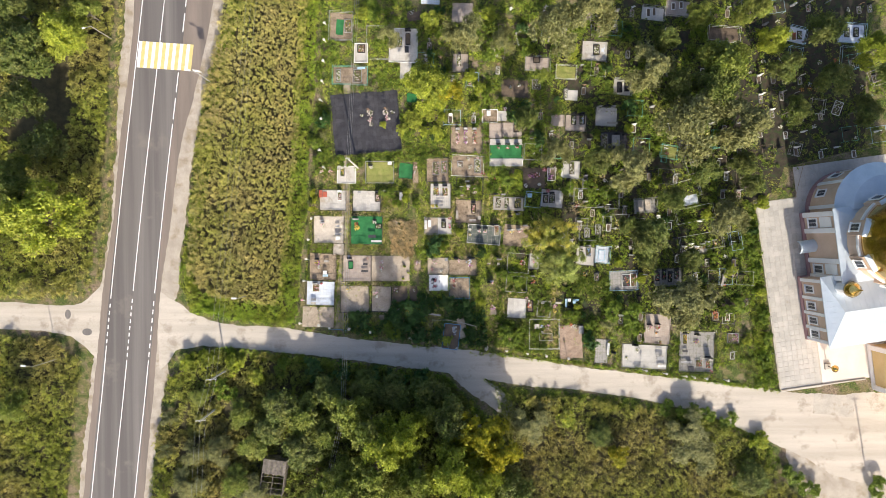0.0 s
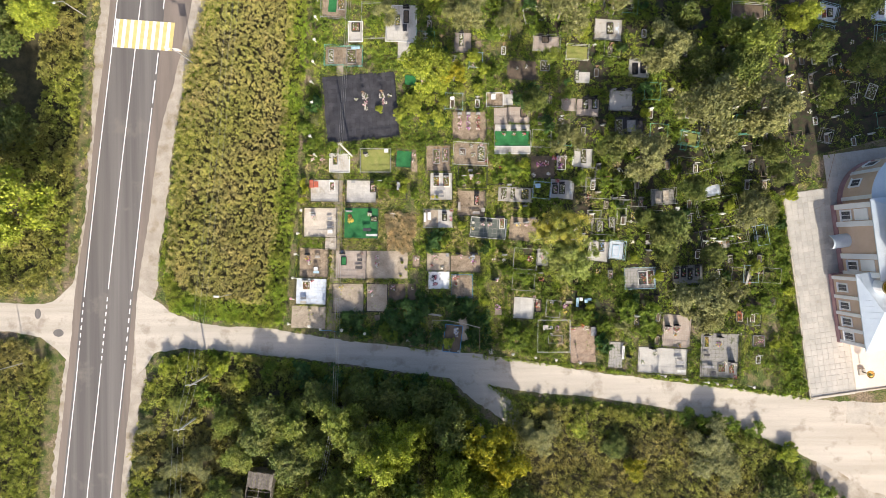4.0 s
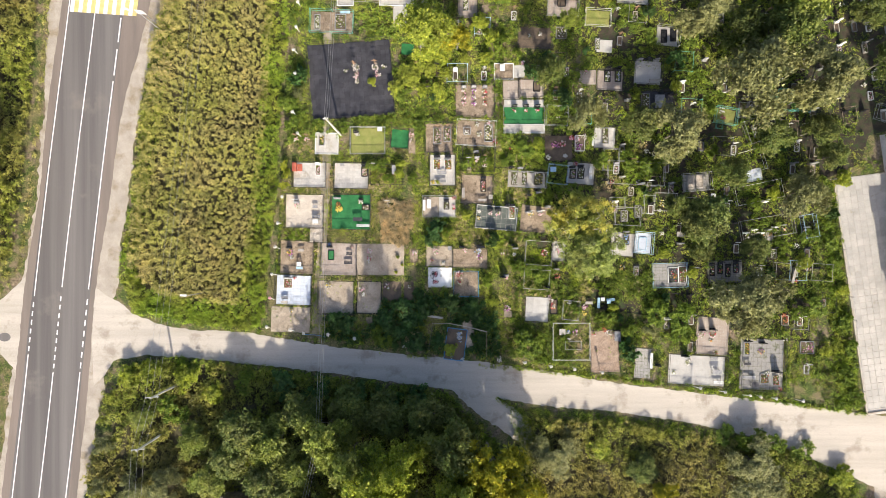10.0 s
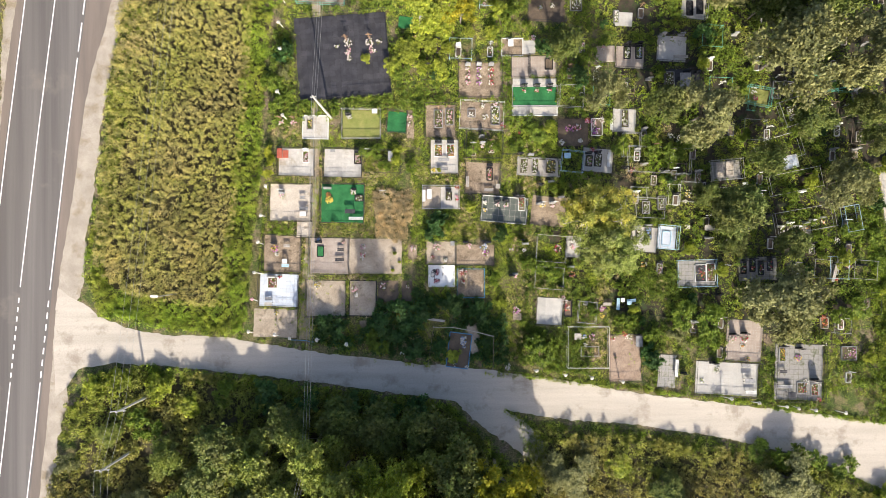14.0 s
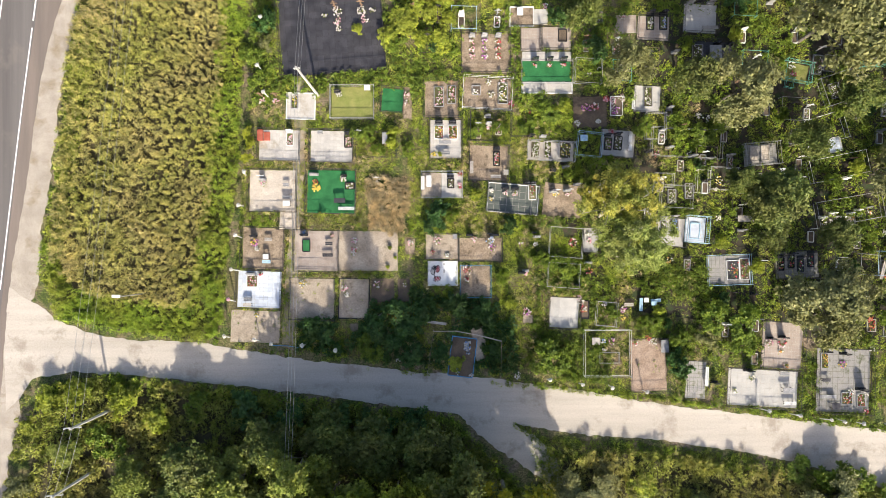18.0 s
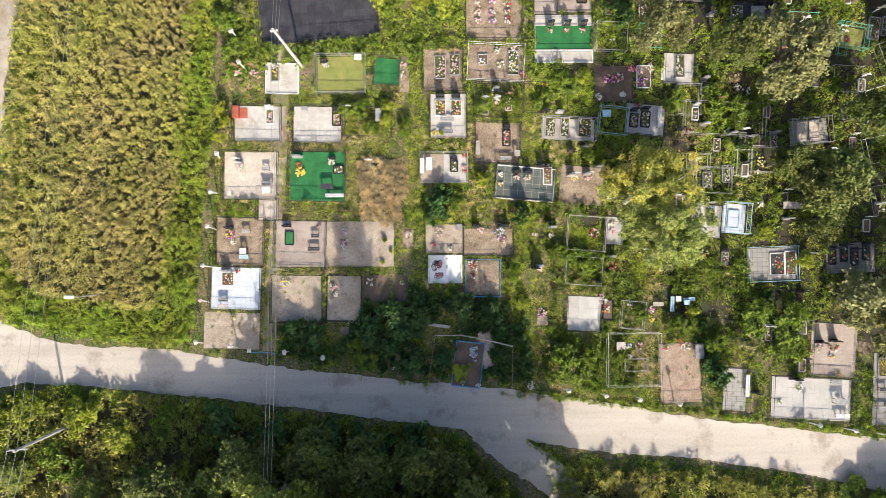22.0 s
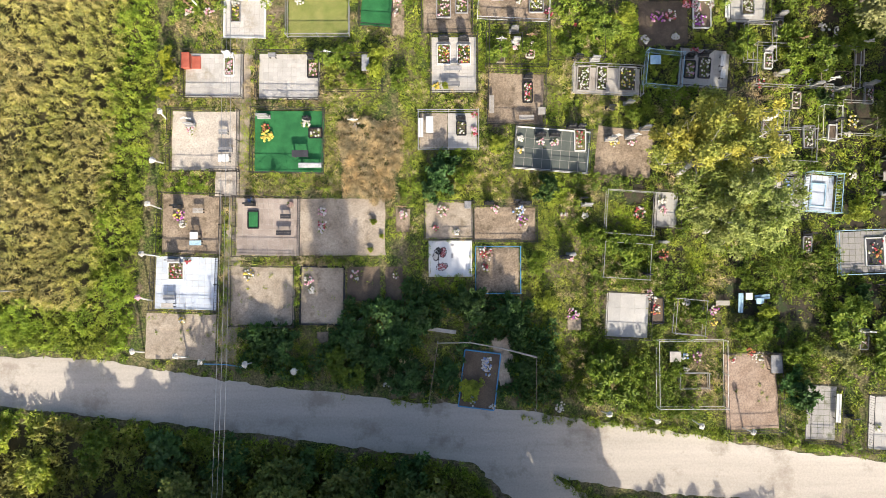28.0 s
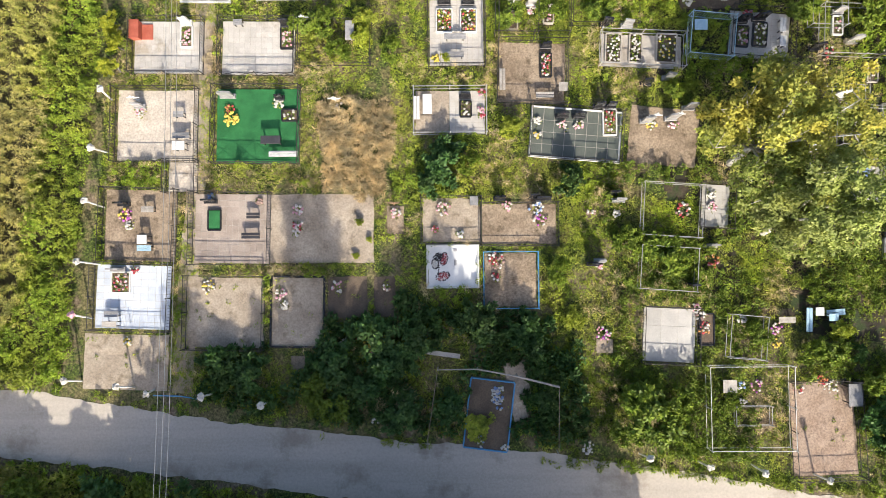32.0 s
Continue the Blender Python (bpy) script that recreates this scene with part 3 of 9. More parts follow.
def ribbon(name, pts, top, material, label, category, ragged=0.0, depth=0.25, seed=0.0):
    """A road or strip along (x, y, width) control points, with a thickness and uneven edges."""
    c = smooth_line(pts, 0.3 if ragged else 0.8)
    d = np.gradient(c[:, :2], axis=0)
    d /= np.linalg.norm(d, axis=1, keepdims=True)
    nrm = np.c_[-d[:, 1], d[:, 0]]
    b = MB()
    s = np.cumsum(np.r_[0, np.linalg.norm(np.diff(c[:, :2], axis=0), axis=1)])
    for k in range(len(c)):
        el = c[k, 2] / 2 + ragged * (0.5 * noise.noise((s[k] * 0.35, seed, 0.3)) + 0.55 * noise.noise((s[k] * 1.23, seed, 1.3)) + 0.25 * noise.noise((s[k] * 3.7, seed, 1.7)))
        er = c[k, 2] / 2 + ragged * (0.5 * noise.noise((s[k] * 0.35, seed, 7.3)) + 0.55 * noise.noise((s[k] * 1.37, seed, 9.3)) + 0.25 * noise.noise((s[k] * 4.1, seed, 9.7)))
        l, r = c[k, :2] + nrm[k] * el, c[k, :2] - nrm[k] * er
        b.v += [(l[0], l[1], top - depth), (l[0], l[1], top), (r[0], r[1], top), (r[0], r[1], top - depth)]
    for k in range(len(c) - 1):
        n = 4 * k
        for i in range(3):
            b.f.append((n + i, n + i + 1, n + 5 + i, n + 4 + i))
    me = b.mesh(name, material)
    bm = bmesh.new()
    bm.from_mesh(me)
    bmesh.ops.recalc_face_normals(bm, faces=bm.faces)
    if sum(f.normal.z for f in bm.faces) < 0:
        bmesh.ops.reverse_faces(bm, faces=bm.faces)
    bm.to_mesh(me)
    bm.free()
    return solo(name, me, material, label, category, kind="structure")


gb = MB()
for i in range(13):
    for j in range(13):
        gx, gy = (i - 6) / 6, (j - 6) / 6
        gb.v.append((math.copysign(abs(gx) ** 3, gx) * 3000, math.copysign(abs(gy) ** 3, gy) * 3000, 0.0))
for i in range(12):
    for j in range(12):
        gb.f.append((13 * i + j, 13 * i + 13 + j, 13 * i + 14 + j, 13 * i + j + 1))
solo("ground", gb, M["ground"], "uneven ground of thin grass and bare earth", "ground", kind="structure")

ribbon("verge_sand", [(13, 560, 11), (-14, 300, 11), (-29, 160, 12), (-35, 105, 15.0), (-40.0, 70, 16.0), (-40.2, 36.3, 15.0), (-42.0, 25, 13.6), (-43.3, 14.9, 11.9), (-44.6, 2.0, 11.2), (-46.0, -8, 11.6), (-47.3, -19, 11.4), (-49.2, -33, 11.0), (-53, -70, 10.8), (-56.5, -105, 10.8), (-62, -160, 10.8), (-76, -300, 10.8), (-102, -560, 10.8)],
       0.012, M["sand"], "pale sandy verge along the asphalt road", "verge", 0.55, seed=1.0)
ribbon("road_shoulder", [(13, 560, 9), (-14, 300, 9), (-29, 160, 9.4), (-34, 105, 12.5), (-37.3, 70, 15.5), (-40.4, 36.3, 11.9), (-41.3, 29.5, 11.0), (-42.3, 23.5, 10.3), (-44.1, 14.5, 9.2), (-45.4, 3, 8.7), (-46.9, -6.5, 8.7), (-48.0, -18.6, 9.0), (-49.4, -32.5, 9.2), (-53, -70, 9.2), (-56.5, -105, 9.2), (-62, -160, 9.2), (-76, -300, 9.2), (-102, -560, 9.2)],
       0.03, M["asphalt_edge"], "dusty brown asphalt shoulder of the main road", "road", 0.15, seed=2.0)
ribbon("road", [(13, 560, 7.0), (-14, 300, 7.0), (-29, 160, 7.2), (-34.7, 105, 7.3), (-38.3, 70, 7.3), (-41.8, 36.3, 6.9), (-43.3, 22.6, 6.9), (-45.1, 8.1, 6.9), (-46.8, -7.4, 7.1), (-48.3, -22.1, 7.2), (-49.9, -36.9, 7.2), (-53.2, -70, 7.2), (-56.7, -105, 7.2), (-62.2, -160, 7.2), (-76.2, -300, 7.2), (-102, -560, 7.2)],
       0.045, M["asphalt"], "grey two-lane asphalt road with worn wheel tracks", "road", 0.0, seed=3.0)
ribbon("dirt_road", [(-43.2, -13.6, 13.0), (-40.6, -13.5, 8.0), (-38.2, -13.9, 5.4), (-33.5, -14.6, 3.6), (-25, -15.3, 3.7), (-15, -16.6, 3.5), (-5, -17.8, 3.5), (4, -18.9, 3.9), (12, -20.1, 4.2), (22, -21.4, 3.6), (33, -22.9, 3.9), (42, -24.6, 5.4), (50, -26.8, 7.5), (58, -28.8, 10.5), (66, -30.5, 14.0), (90, -31.5, 16)],
       0.02, M["dirt_road"], "pale packed dirt road beside the cemetery", "road", 0.32, seed=4.0)
_ring = []
_out = [(0.6, -19.4), (7.8, -20.0), (6.8, -21.5), (8.9, -22.6), (10.3, -23.9), (10.9, -25.0), (11.7, -26.9), (10.9, -28.2), (9.5, -26.9), (7.1, -25.2), (4.5, -23.6), (2.5, -21.7), (1.3, -20.6)]
for (x0, y0), (x1, y1) in zip(_out, _out[1:] + _out[:1]):
    for k in range(8):
        u = k / 8
        q = (x0 + (x1 - x0) * u, y0 + (y1 - y0) * u)
        _ring.append((q[0] + 0.3 * noise.noise((q[0] * 1.9, q[1] * 1.9, 0.2)), q[1] + 0.3 * noise.noise((q[0] * 1.9, q[1] * 1.9, 5.2))))
solo("dirt_track", MB().prism(_ring[::-1], -0.2, 0.014), M["dirt_road"], "short dirt track off the dirt road into the trees", "track", kind="structure")
ribbon("side_road", [(-100, -11.0, 4.0), (-67, -11.6, 4.1), (-58, -12.2, 4.3), (-54.6, -12.6, 6.5), (-51.0, -12.8, 13.5)],
       0.019, M["dirt_road"], "pale side road with manhole patches", "road", 0.25, seed=6.0)
ribbon("sand_apron", [(54.5, -30, 5), (58, -33.5, 10), (64, -35, 14), (80, -35, 16)],
       0.016, M["sand"], "bare sandy apron beside the dirt road", "apron", 0.8, seed=7.0)
ribbon("cemetery_path", [(-14.2, 24, 0.9), (-14.3, 10, 1.1), (-14.55, 2, 1.1), (-15.05, -5, 1.1), (-15.5, -13.6, 1.2)],
       0.015, M["sandplot"], "narrow trodden sandy path between grave plots", "path", 0.25, seed=8.0)
ribbon("cemetery_path", [(5.2, 27, 1.0), (6.6, 14, 0.8), (6.9, 9, 0.6)],
       0.013, M["soil"], "narrow bare earth path between grave plots", "path", 0.3, seed=9.0)


def lane_at(y, side):
    """x of the road's axis (side 0) or of an edge line (-1, 1) at y."""
    ys, xs = [-70, -36.9, -22.1, -7.4, 8.1, 22.6, 36.3, 70], [-53.2, -49.9, -48.25, -46.8, -45.1, -43.35, -41.75, -38.3]
    return float(np.interp(y, ys, xs)) + side * 3.3


def road_line(side, y0, y1, width=0.13, material="line_white"):
    pts = [(lane_at(y, side), y, width) for y in np.linspace(y0, y1, max(2, int(abs(y1 - y0) / 6) + 2))]
    ob = ribbon("road_line", pts, 0.049, M[material], "thin white painted line on asphalt", "road marking", 0.0, 0.02)
    return ob


road_line(0, -7.9, 70)
road_line(0, -70, -18.4)
road_line(-1, -70, -16.2)
road_line(-1, -9.0, 70)
road_line(1, -70, -18.4)
road_line(1, -8.2, 17.5)
for side, a, b, n in ((0, -17.9, -8.6, 9), (-1, -15.8, -9.3, 6), (1, -17.9, -8.8, 7)):
    st = (b - a) / n
    for k in range(n):
        road_line(side, a + k * st, a + k * st + st * 0.55, 0.16)
for a, b in ((18.2, 21.4), (22.3, 25.3), (31.4, 34.2), (35.2, 38.5)):
    road_line(1, a, b, 0.15)
for k in range(16):
    u = (k + 0.5) / 16
    x = -45.85 + u * 8.25
    bar = MB().box(0, 0, 0, 0.50, 4.0, 0.008)
    solo("crosswalk_bar", bar, M["line_white" if k % 2 == 0 else "line_yellow"], "white painted crosswalk bar" if k % 2 == 0 else "yellow painted crosswalk bar",
         "road marking", "crosswalk bars", m=pose(x, 28.05 - u * 0.55, 0.05, 0, 0, -6.5))

# ---------- paved yard beside the church ----------
CH_YAW = 8.0


for _x, _y, _w, _d in ((-56.8, -11.4, 0.9, 1.5), (-53.9, -14.1, 1.5, 1.1)):
    solo("road_patch", MB().prism([(_x + _w / 2 * math.cos(a * 0.5236), _y + _d / 2 * math.sin(a * 0.5236)) for a in range(12)], -0.05, 0.026), M["asphalt"], "dark manhole patch in the pale side road", "road patch", kind="structure")


def yard():
    """Paved strip with slabs of their own, kerb and a low wall along the cemetery."""
    y0 = thing("pavement_yard", 48.2, 5.6, 0, CH_YAW, "pale stone slab paving beside the church, stained with weeds", "pavement", kind="structure")
    slab = MB().box(3.1, -14.5, -0.2, 6.2, 29.0, 0.235).box(13.9, -12.2, -0.2, 15.4, 33.6, 0.235)
    part("bedding", slab, M["joint"], y0)
    n, rest = 0, MB()
    nx, ny, s = 8, 38, 0.77
    for j in range(ny):
        for i in range(nx):
            x, y = 0.45 + i * s, -0.45 - j * s
            if n < 200:
                ob = piece("slab", s - 0.035, s - 0.035, 0.03, M["tile_yard"], y0, x, y, 0.035, 0.012 * math.sin(i * 9.1 + j * 5.3), 0.008)
                n += 1
            else:
                rest.box(x, y, 0.035, s - 0.035, s - 0.035, 0.03, 0, 0.008)
    for j in range(14):
        for i in range(20):
            x, y = 6.65 + i * s, 4.2 - j * s
            if x > 8.0 and y < -1.5:
                continue
            rest.box(x, y, 0.035, s - 0.035, s - 0.035, 0.03, 0, 0.008)
    ob = part("slab_field", rest, M["tile_yard"], y0)
    tagged(ob, kind="stuff")
    c = MB().box(13.2, -24.6, 0.035, 13.5, 8.6, 0.03, 0, 0.01)
    part("screed", c, M["concrete_pale"], y0, "smooth pale concrete yard")
    for k in range(10):
        piece("kerb", 0.22, 2.9, 0.22, M["concrete"], y0, -0.14, -1.5 - 2.92 * k, -0.06, 0.0, 0.02)
    for k in range(5):
        piece("kerb", 2.6, 0.22, 0.30, M["concrete"], y0, 1.2 + 2.62 * k, -29.05, -0.1, 0.0, 0.02)
    f = thing("yard_fence", 48.0, 5.6, 0, CH_YAW, "low grey wire fence between the yard and the graves", "fence")
    for k in range(11):
        part("post", MB().tube((-0.35 - 0.12 * math.sin(k), -2.9 * k, -0.1), (-0.35 - 0.12 * math.sin(k), -2.9 * k, 1.2), 0.03, 0.03, 6), M["metal_grey"], f)
    for k in range(10):
        part("rail", MB().tube((-0.35 - 0.12 * math.sin(k), -2.9 * k, 1.15), (-0.35 - 0.12 * math.sin(k + 1), -2.9 * (k + 1), 1.15), 0.02, 0.02, 5), M["metal_grey"], f)
    f = thing("yard_fence", 53.4, 6.2, 0, 12.0, "low ochre pipe fence along the paved yard", "fence")
    for k in range(7):
        part("post", MB().tube((2.3 * k, 4.8 * min(k, 1) + 0.05 * k, -0.1), (2.3 * k, 4.8 * min(k, 1) + 0.05 * k, 1.3), 0.035, 0.035, 6), M["metal_brown"], f)
    for k in range(6):
        part("rail", MB().tube((2.3 * k, 4.8 * min(k, 1) + 0.05 * k, 1.25), (2.3 * (k + 1), 4.8 + 0.05 * (k + 1), 1.25), 0.03, 0.03, 6), M["metal_brown"], f)


M["tile_yard"] = surf("paving_slab", (0.387, 0.365, 0.333), (0.495, 0.468, 0.427), 0.5, 12, 0.8, 0.15, vary=0.09, grain=0.15, third=(0.324, 0.288, 0.216), third_at=0.68, third_scale=0.9)
M["concrete_pale"] = surf("pale_screed", (0.594, 0.558, 0.504), (0.666, 0.63, 0.567), 0.4, 10, 0.85, 0.15, grain=0.1)
yard()

# ---------- church ----------
M["wall_ochre"] = surf("ochre_plaster", (0.56, 0.40, 0.29), (0.62, 0.46, 0.35), 0.5, 14, 0.85, 0.1, grain=0.08)
M["wall_yellow"] = surf("yellow_plaster", (0.60, 0.44, 0.20), (0.66, 0.50, 0.26), 0.5, 14, 0.85, 0.1, grain=0.08)
M["wall_white"] = surf("white_plaster", (0.74, 0.73, 0.72), (0.80, 0.79, 0.78), 0.5, 14, 0.8, 0.08, grain=0.06)
M["plinth"] = surf("rose_granite_plinth", (0.34, 0.19, 0.20), (0.42, 0.25, 0.25), 0.8, 20, 0.6, 0.1, grain=0.2)
M["roof_metal"] = surf("blue_grey_sheet_roof", (0.46, 0.53, 0.60), (0.56, 0.62, 0.68), 0.4, 12, 0.42, 0.05, 0.25, grain=0.08)
M["gold"] = surf("gilded_sheet", (0.50, 0.33, 0.09), (0.70, 0.50, 0.18), 1.4, 9, 0.16, 0.3, 1.0, grain=0.3)
M["pane"] = surf("window_pane", (0.05, 0.055, 0.065), (0.09, 0.095, 0.11), 1.5, 12, 0.12, 0.0, 0.0)


def church_window(ch, x, y, z, yaw, w=1.1, h=1.7):
    """A framed window with mullions and four panes, on a wall whose face looks along -x turned by yaw."""
    m = pose(x, y, z, 0, 0, yaw)

    def put(name, b, mat_, par, label=""):
        me = b.mesh(name, mat_)
        me.transform(m)
        return part(name, me, mat_, par, label)
    win = put("window", MB().box(-0.05, 0, 0, 0.10, w + 0.36, h + 0.36, 0, 0.03), M["wall_white"], ch, "white moulded window surround with dark panes")
    for i in (-1, 1):
        for k in range(3):
            put("pane", MB().box(-0.125, i * w * 0.25, 0.20 + k * h / 3, 0.05, w * 0.42, h / 3 - 0.08), M["pane"], win)
    put("sill", MB().box(-0.16, 0, 0.0, 0.30, w + 0.5, 0.12, 0, 0.02), M["wall_white"], win)


def block_ring(w, d):
    return [(-w / 2, -d / 2), (w / 2, -d / 2), (w / 2, d / 2), (-w / 2, d / 2)]


def hip_roof(b, x, y, w, d, z, h, ridge):
    """A hipped roof, ridge along y, with its eaves proud of the walls."""
    k = len(b.v)
    b.v += [(x - w / 2, y - d / 2, z), (x + w / 2, y - d / 2, z), (x + w / 2, y + d / 2, z), (x - w / 2, y + d / 2, z),
            (x - w / 2, y - d / 2, z + 0.15), (x + w / 2, y - d / 2, z + 0.15), (x + w / 2, y + d / 2, z + 0.15), (x - w / 2, y + d / 2, z + 0.15),
            (x, y - ridge / 2, z + h), (x, y + ridge / 2, z + h)]
    b.f += [(k + 3, k + 2, k + 1, k)] + [(k + i, k + (i + 1) % 4, k + 4 + (i + 1) % 4, k + 4 + i) for i in range(4)]
    b.f += [(k + 4, k + 5, k + 8), (k + 5, k + 6, k + 9, k + 8), (k + 6, k + 7, k + 9), (k + 7, k + 4, k + 8, k + 9)]


def church():
    """Core with drum and dome, rounded apse, refectory with a hipped roof, bell tower; local y runs along its axis."""
    ch = thing("church", 62.0, 0.0, 0, CH_YAW, "ochre plastered church with blue-grey sheet roofs and gilded dome", "church")
    # core
    part("wall", MB().prism(block_ring(13.0, 9.6), 0.9, 8.2), M["wall_ochre"], ch)
    part("plinth", MB().prism(block_ring(13.3, 9.9), -0.1, 0.9), M["plinth"], ch, "rose stone plinth")
    part("cornice", MB().prism(block_ring(13.2, 9.8), 8.2, 8.5, block_ring(13.9, 10.5)), M["wall_white"], ch)
    rf = MB()
    hip_roof(rf, 0, 0, 14.0, 10.6, 8.5, 1.5, 2.0)
    part("roof", rf, M["roof_metal"], ch)
    for y in (-4.6, -2.2, 2.2, 4.6):
        part("pilaster", MB().box(-6.56, y, 0.9, 0.3, 0.7, 7.3), M["wall_white"], ch)
    for y in (-3.4, 3.4):
        part("panel", MB().box(-6.52, y, 4.6, 0.12, 1.5, 2.6), M["wall_white"], ch)
    church_window(ch, -6.5, 3.4, 2.0, 0)
    church_window(ch, -6.5, -3.5, 2.0, 0)
    cn = MB()
    cn.lathe(0, 0, [(0.95, 0), (0.95, 2.4), (0.86, 2.4), (0.86, 0)], 12, 0, math.pi)
    me = cn.mesh("porch_canopy", M["roof_metal"])
    me.transform(pose(-6.5, 0, 2.4, 90, 0, -90))
    part("porch_canopy", me, M["roof_metal"], ch, "barrel canopy of grey sheet over the side door")
    part("porch_door", MB().box(-6.56, 0, 0.2, 0.14, 1.5, 2.3), M["wood_brown"], ch)
    # drum and dome
    part("drum", MB().lathe(0, 0, [(5.9, 9.0), (5.9, 11.4), (6.2, 11.6), (6.2, 11.9), (6.0, 12.0)], 32), M["wall_ochre"], ch, smooth=False)
    part("drum_cornice", MB().lathe(0, 0, [(5.9, 11.1), (6.4, 11.5), (6.4, 11.85), (5.9, 11.9)], 32), M["wall_white"], ch)
    prof = [(6.0, 11.8), (6.1, 13.4), (6.0, 15.4), (5.6, 17.4), (4.9, 19.2), (3.8, 20.8), (2.4, 22.0), (1.7, 22.5), (1.7, 22.6)]
    part("dome", MB().lathe(0, 0, prof, 40), M["gold"], ch, "gilded dome", smooth=True)
    part("lantern", MB().lathe(0, 0, [(1.7, 22.4), (1.7, 25.4), (2.0, 25.8), (2.2, 26.6), (1.6, 27.8), (0.6, 28.8), (0.1, 30.2)], 20), M["gold"], ch, smooth=True)
    part("cross", MB().box(0, 0, 30.0, 0.14, 0.14, 2.2).box(0, 0, 31.2, 1.2, 0.14, 0.14), M["gold"], ch)
    for k in range(8):
        a = math.pi / 8 + k * math.pi / 4
        x, y = 5.9 * math.cos(a), 5.9 * math.sin(a)
        bay = MB()
        bay.box(0, 0, 9.6, 0.9, 2.1, 3.4)
        me = bay.mesh("dormer", M["wall_ochre"])
        me.transform(pose(x, y, 0, 0, 0, math.degrees(a)))
        dm = part("dormer", me, M["wall_ochre"], ch)
        rb = MB()
        hip_roof(rb, 0, 0, 1.3, 2.5, 13.0, 0.7, 0.6)
        me = rb.mesh("dormer_roof", M["roof_metal"])
        me.transform(pose(x, y, 0, 0, 0, math.degrees(a)))
        part("dormer_roof", me, M["roof_metal"], dm)
        church_window(ch, x * 1.10, y * 1.10, 10.4, math.degrees(a) + 180, 0.9, 1.5)
    # apse
    part("apse_wall", MB().lathe(0, 4.8, [(5.5, 0.9), (5.5, 7.4)], 24, 0, math.pi), M["wall_ochre"], ch)
    part("apse_plinth", MB().lathe(0, 4.8, [(5.7, -0.1), (5.7, 0.9), (5.4, 0.95)], 24, 0, math.pi), M["plinth"], ch)
    part("apse_cornice", MB().lathe(0, 4.8, [(5.5, 7.0), (6.0, 7.4), (6.0, 7.6)], 24, 0, math.pi), M["wall_white"], ch)
    part("apse_roof", MB().lathe(0, 4.8, [(6.1, 7.6), (4.2, 8.9), (0.05, 9.6)], 24, 0, math.pi), M["roof_metal"], ch, "half-round blue-grey sheet roof")
    for deg in (150, 115, 65, 30):
        a = radians(deg)
        church_window(ch, 5.5 * math.cos(a), 4.8 + 5.5 * math.sin(a), 2.2, deg + 180, 0.9, 1.6)
    for deg in (172, 132, 90, 48, 8):
        a = radians(deg)
        me = MB().box(0, 0, 0.9, 0.3, 0.5, 6.2).mesh("pilaster", M["wall_white"])
        me.transform(pose(5.5 * math.cos(a), 4.8 + 5.5 * math.sin(a), 0, 0, 0, deg))
        part("pilaster", me, M["wall_white"], ch)
    # refectory
    part("refectory_wall", MB().prism([(x - 0.2, y - 9.4) for x, y in block_ring(15.8, 9.4)], 0.8, 6.0), M["wall_ochre"], ch)
    part("refectory_plinth", MB().prism([(x - 0.2, y - 9.4) for x, y in block_ring(16.1, 9.7)], -0.1, 0.8), M["plinth"], ch)
    part("refectory_cornice", MB().prism([(x - 0.2, y - 9.4) for x, y in block_ring(16.0, 9.6)], 5.9, 6.2, [(x - 0.2, y - 9.4) for x, y in block_ring(16.6, 10.2)]), M["wall_white"], ch)
    rf = MB()
    hip_roof(rf, 0, 0, 10.3, 16.7, 6.2, 1.6, 12.7)
    me = rf.mesh("refectory_roof", M["roof_metal"])
    me.transform(pose(-0.2, -9.4, 0, 0, 0, 90))
    rr = part("refectory_roof", me, M["roof_metal"], ch, "hipped roof of seamed sheet")
    for k in range(13):
        y = -4.8 + 0.8 * k
        u = abs(y) / 5.15
        part("seam", MB().tube((-8.5, -9.4 + y, 6.38), (-8.5 + 1.95 * (1 - u), -9.4 + y, 6.38 + 1.42 * (1 - u)), 0.035, 0.035, 4), M["roof_metal"], rr)
    for k in range(17):
        x = -8.0 + 0.95 * k
        u = min(1.0, (x + 8.5) / 1.95, (8.1 - x) / 1.95)
        for sy in (-1, 1):
            part("seam", MB().tube((x, -9.4 + sy * 5.1, 6.38), (x, -9.4 + sy * 5.1 * (1 - u), 6.38 + 1.42 * u), 0.035, 0.035, 4), M["roof_metal"], rr)
    for y in (-6.3, -8.8, -11.0, -13.0):
        church_window(ch, -8.1, y, 1.8, 0, 0.9, 1.6)
    for y in (-5.0, -7.6, -9.9, -12.1, -13.9):
        part("pilaster", MB().box(-8.16, y, 0.8, 0.26, 0.45, 5.1), M["wall_white"], ch)
    part("cupola_drum", MB().lathe(-6.04, -6.13, [(0.95, 6.6), (0.95, 8.6), (1.1, 8.8)], 12), M["wall_white"], ch)
    part("cupola", MB().lathe(-6.04, -6.13, [(0.95, 8.7), (1.15, 9.2), (0.8, 9.9), (0.2, 10.5), (0.03, 11.3)], 14), M["gold"], ch, "small gilded cupola", smooth=True)
    # bell tower
    tw = [(x + 4.4, y - 19.8) for x, y in block_ring(6.6, 6.8)]
    part("tower_wall", MB().prism(tw, 0.8, 20.5), M["wall_yellow"], ch)
    part("tower_plinth", MB().prism([(4.4 + (x - 4.4) * 1.04, -19.8 + (y + 19.8) * 1.04) for x, y in tw], -0.1, 0.8), M["wall_white"], ch)
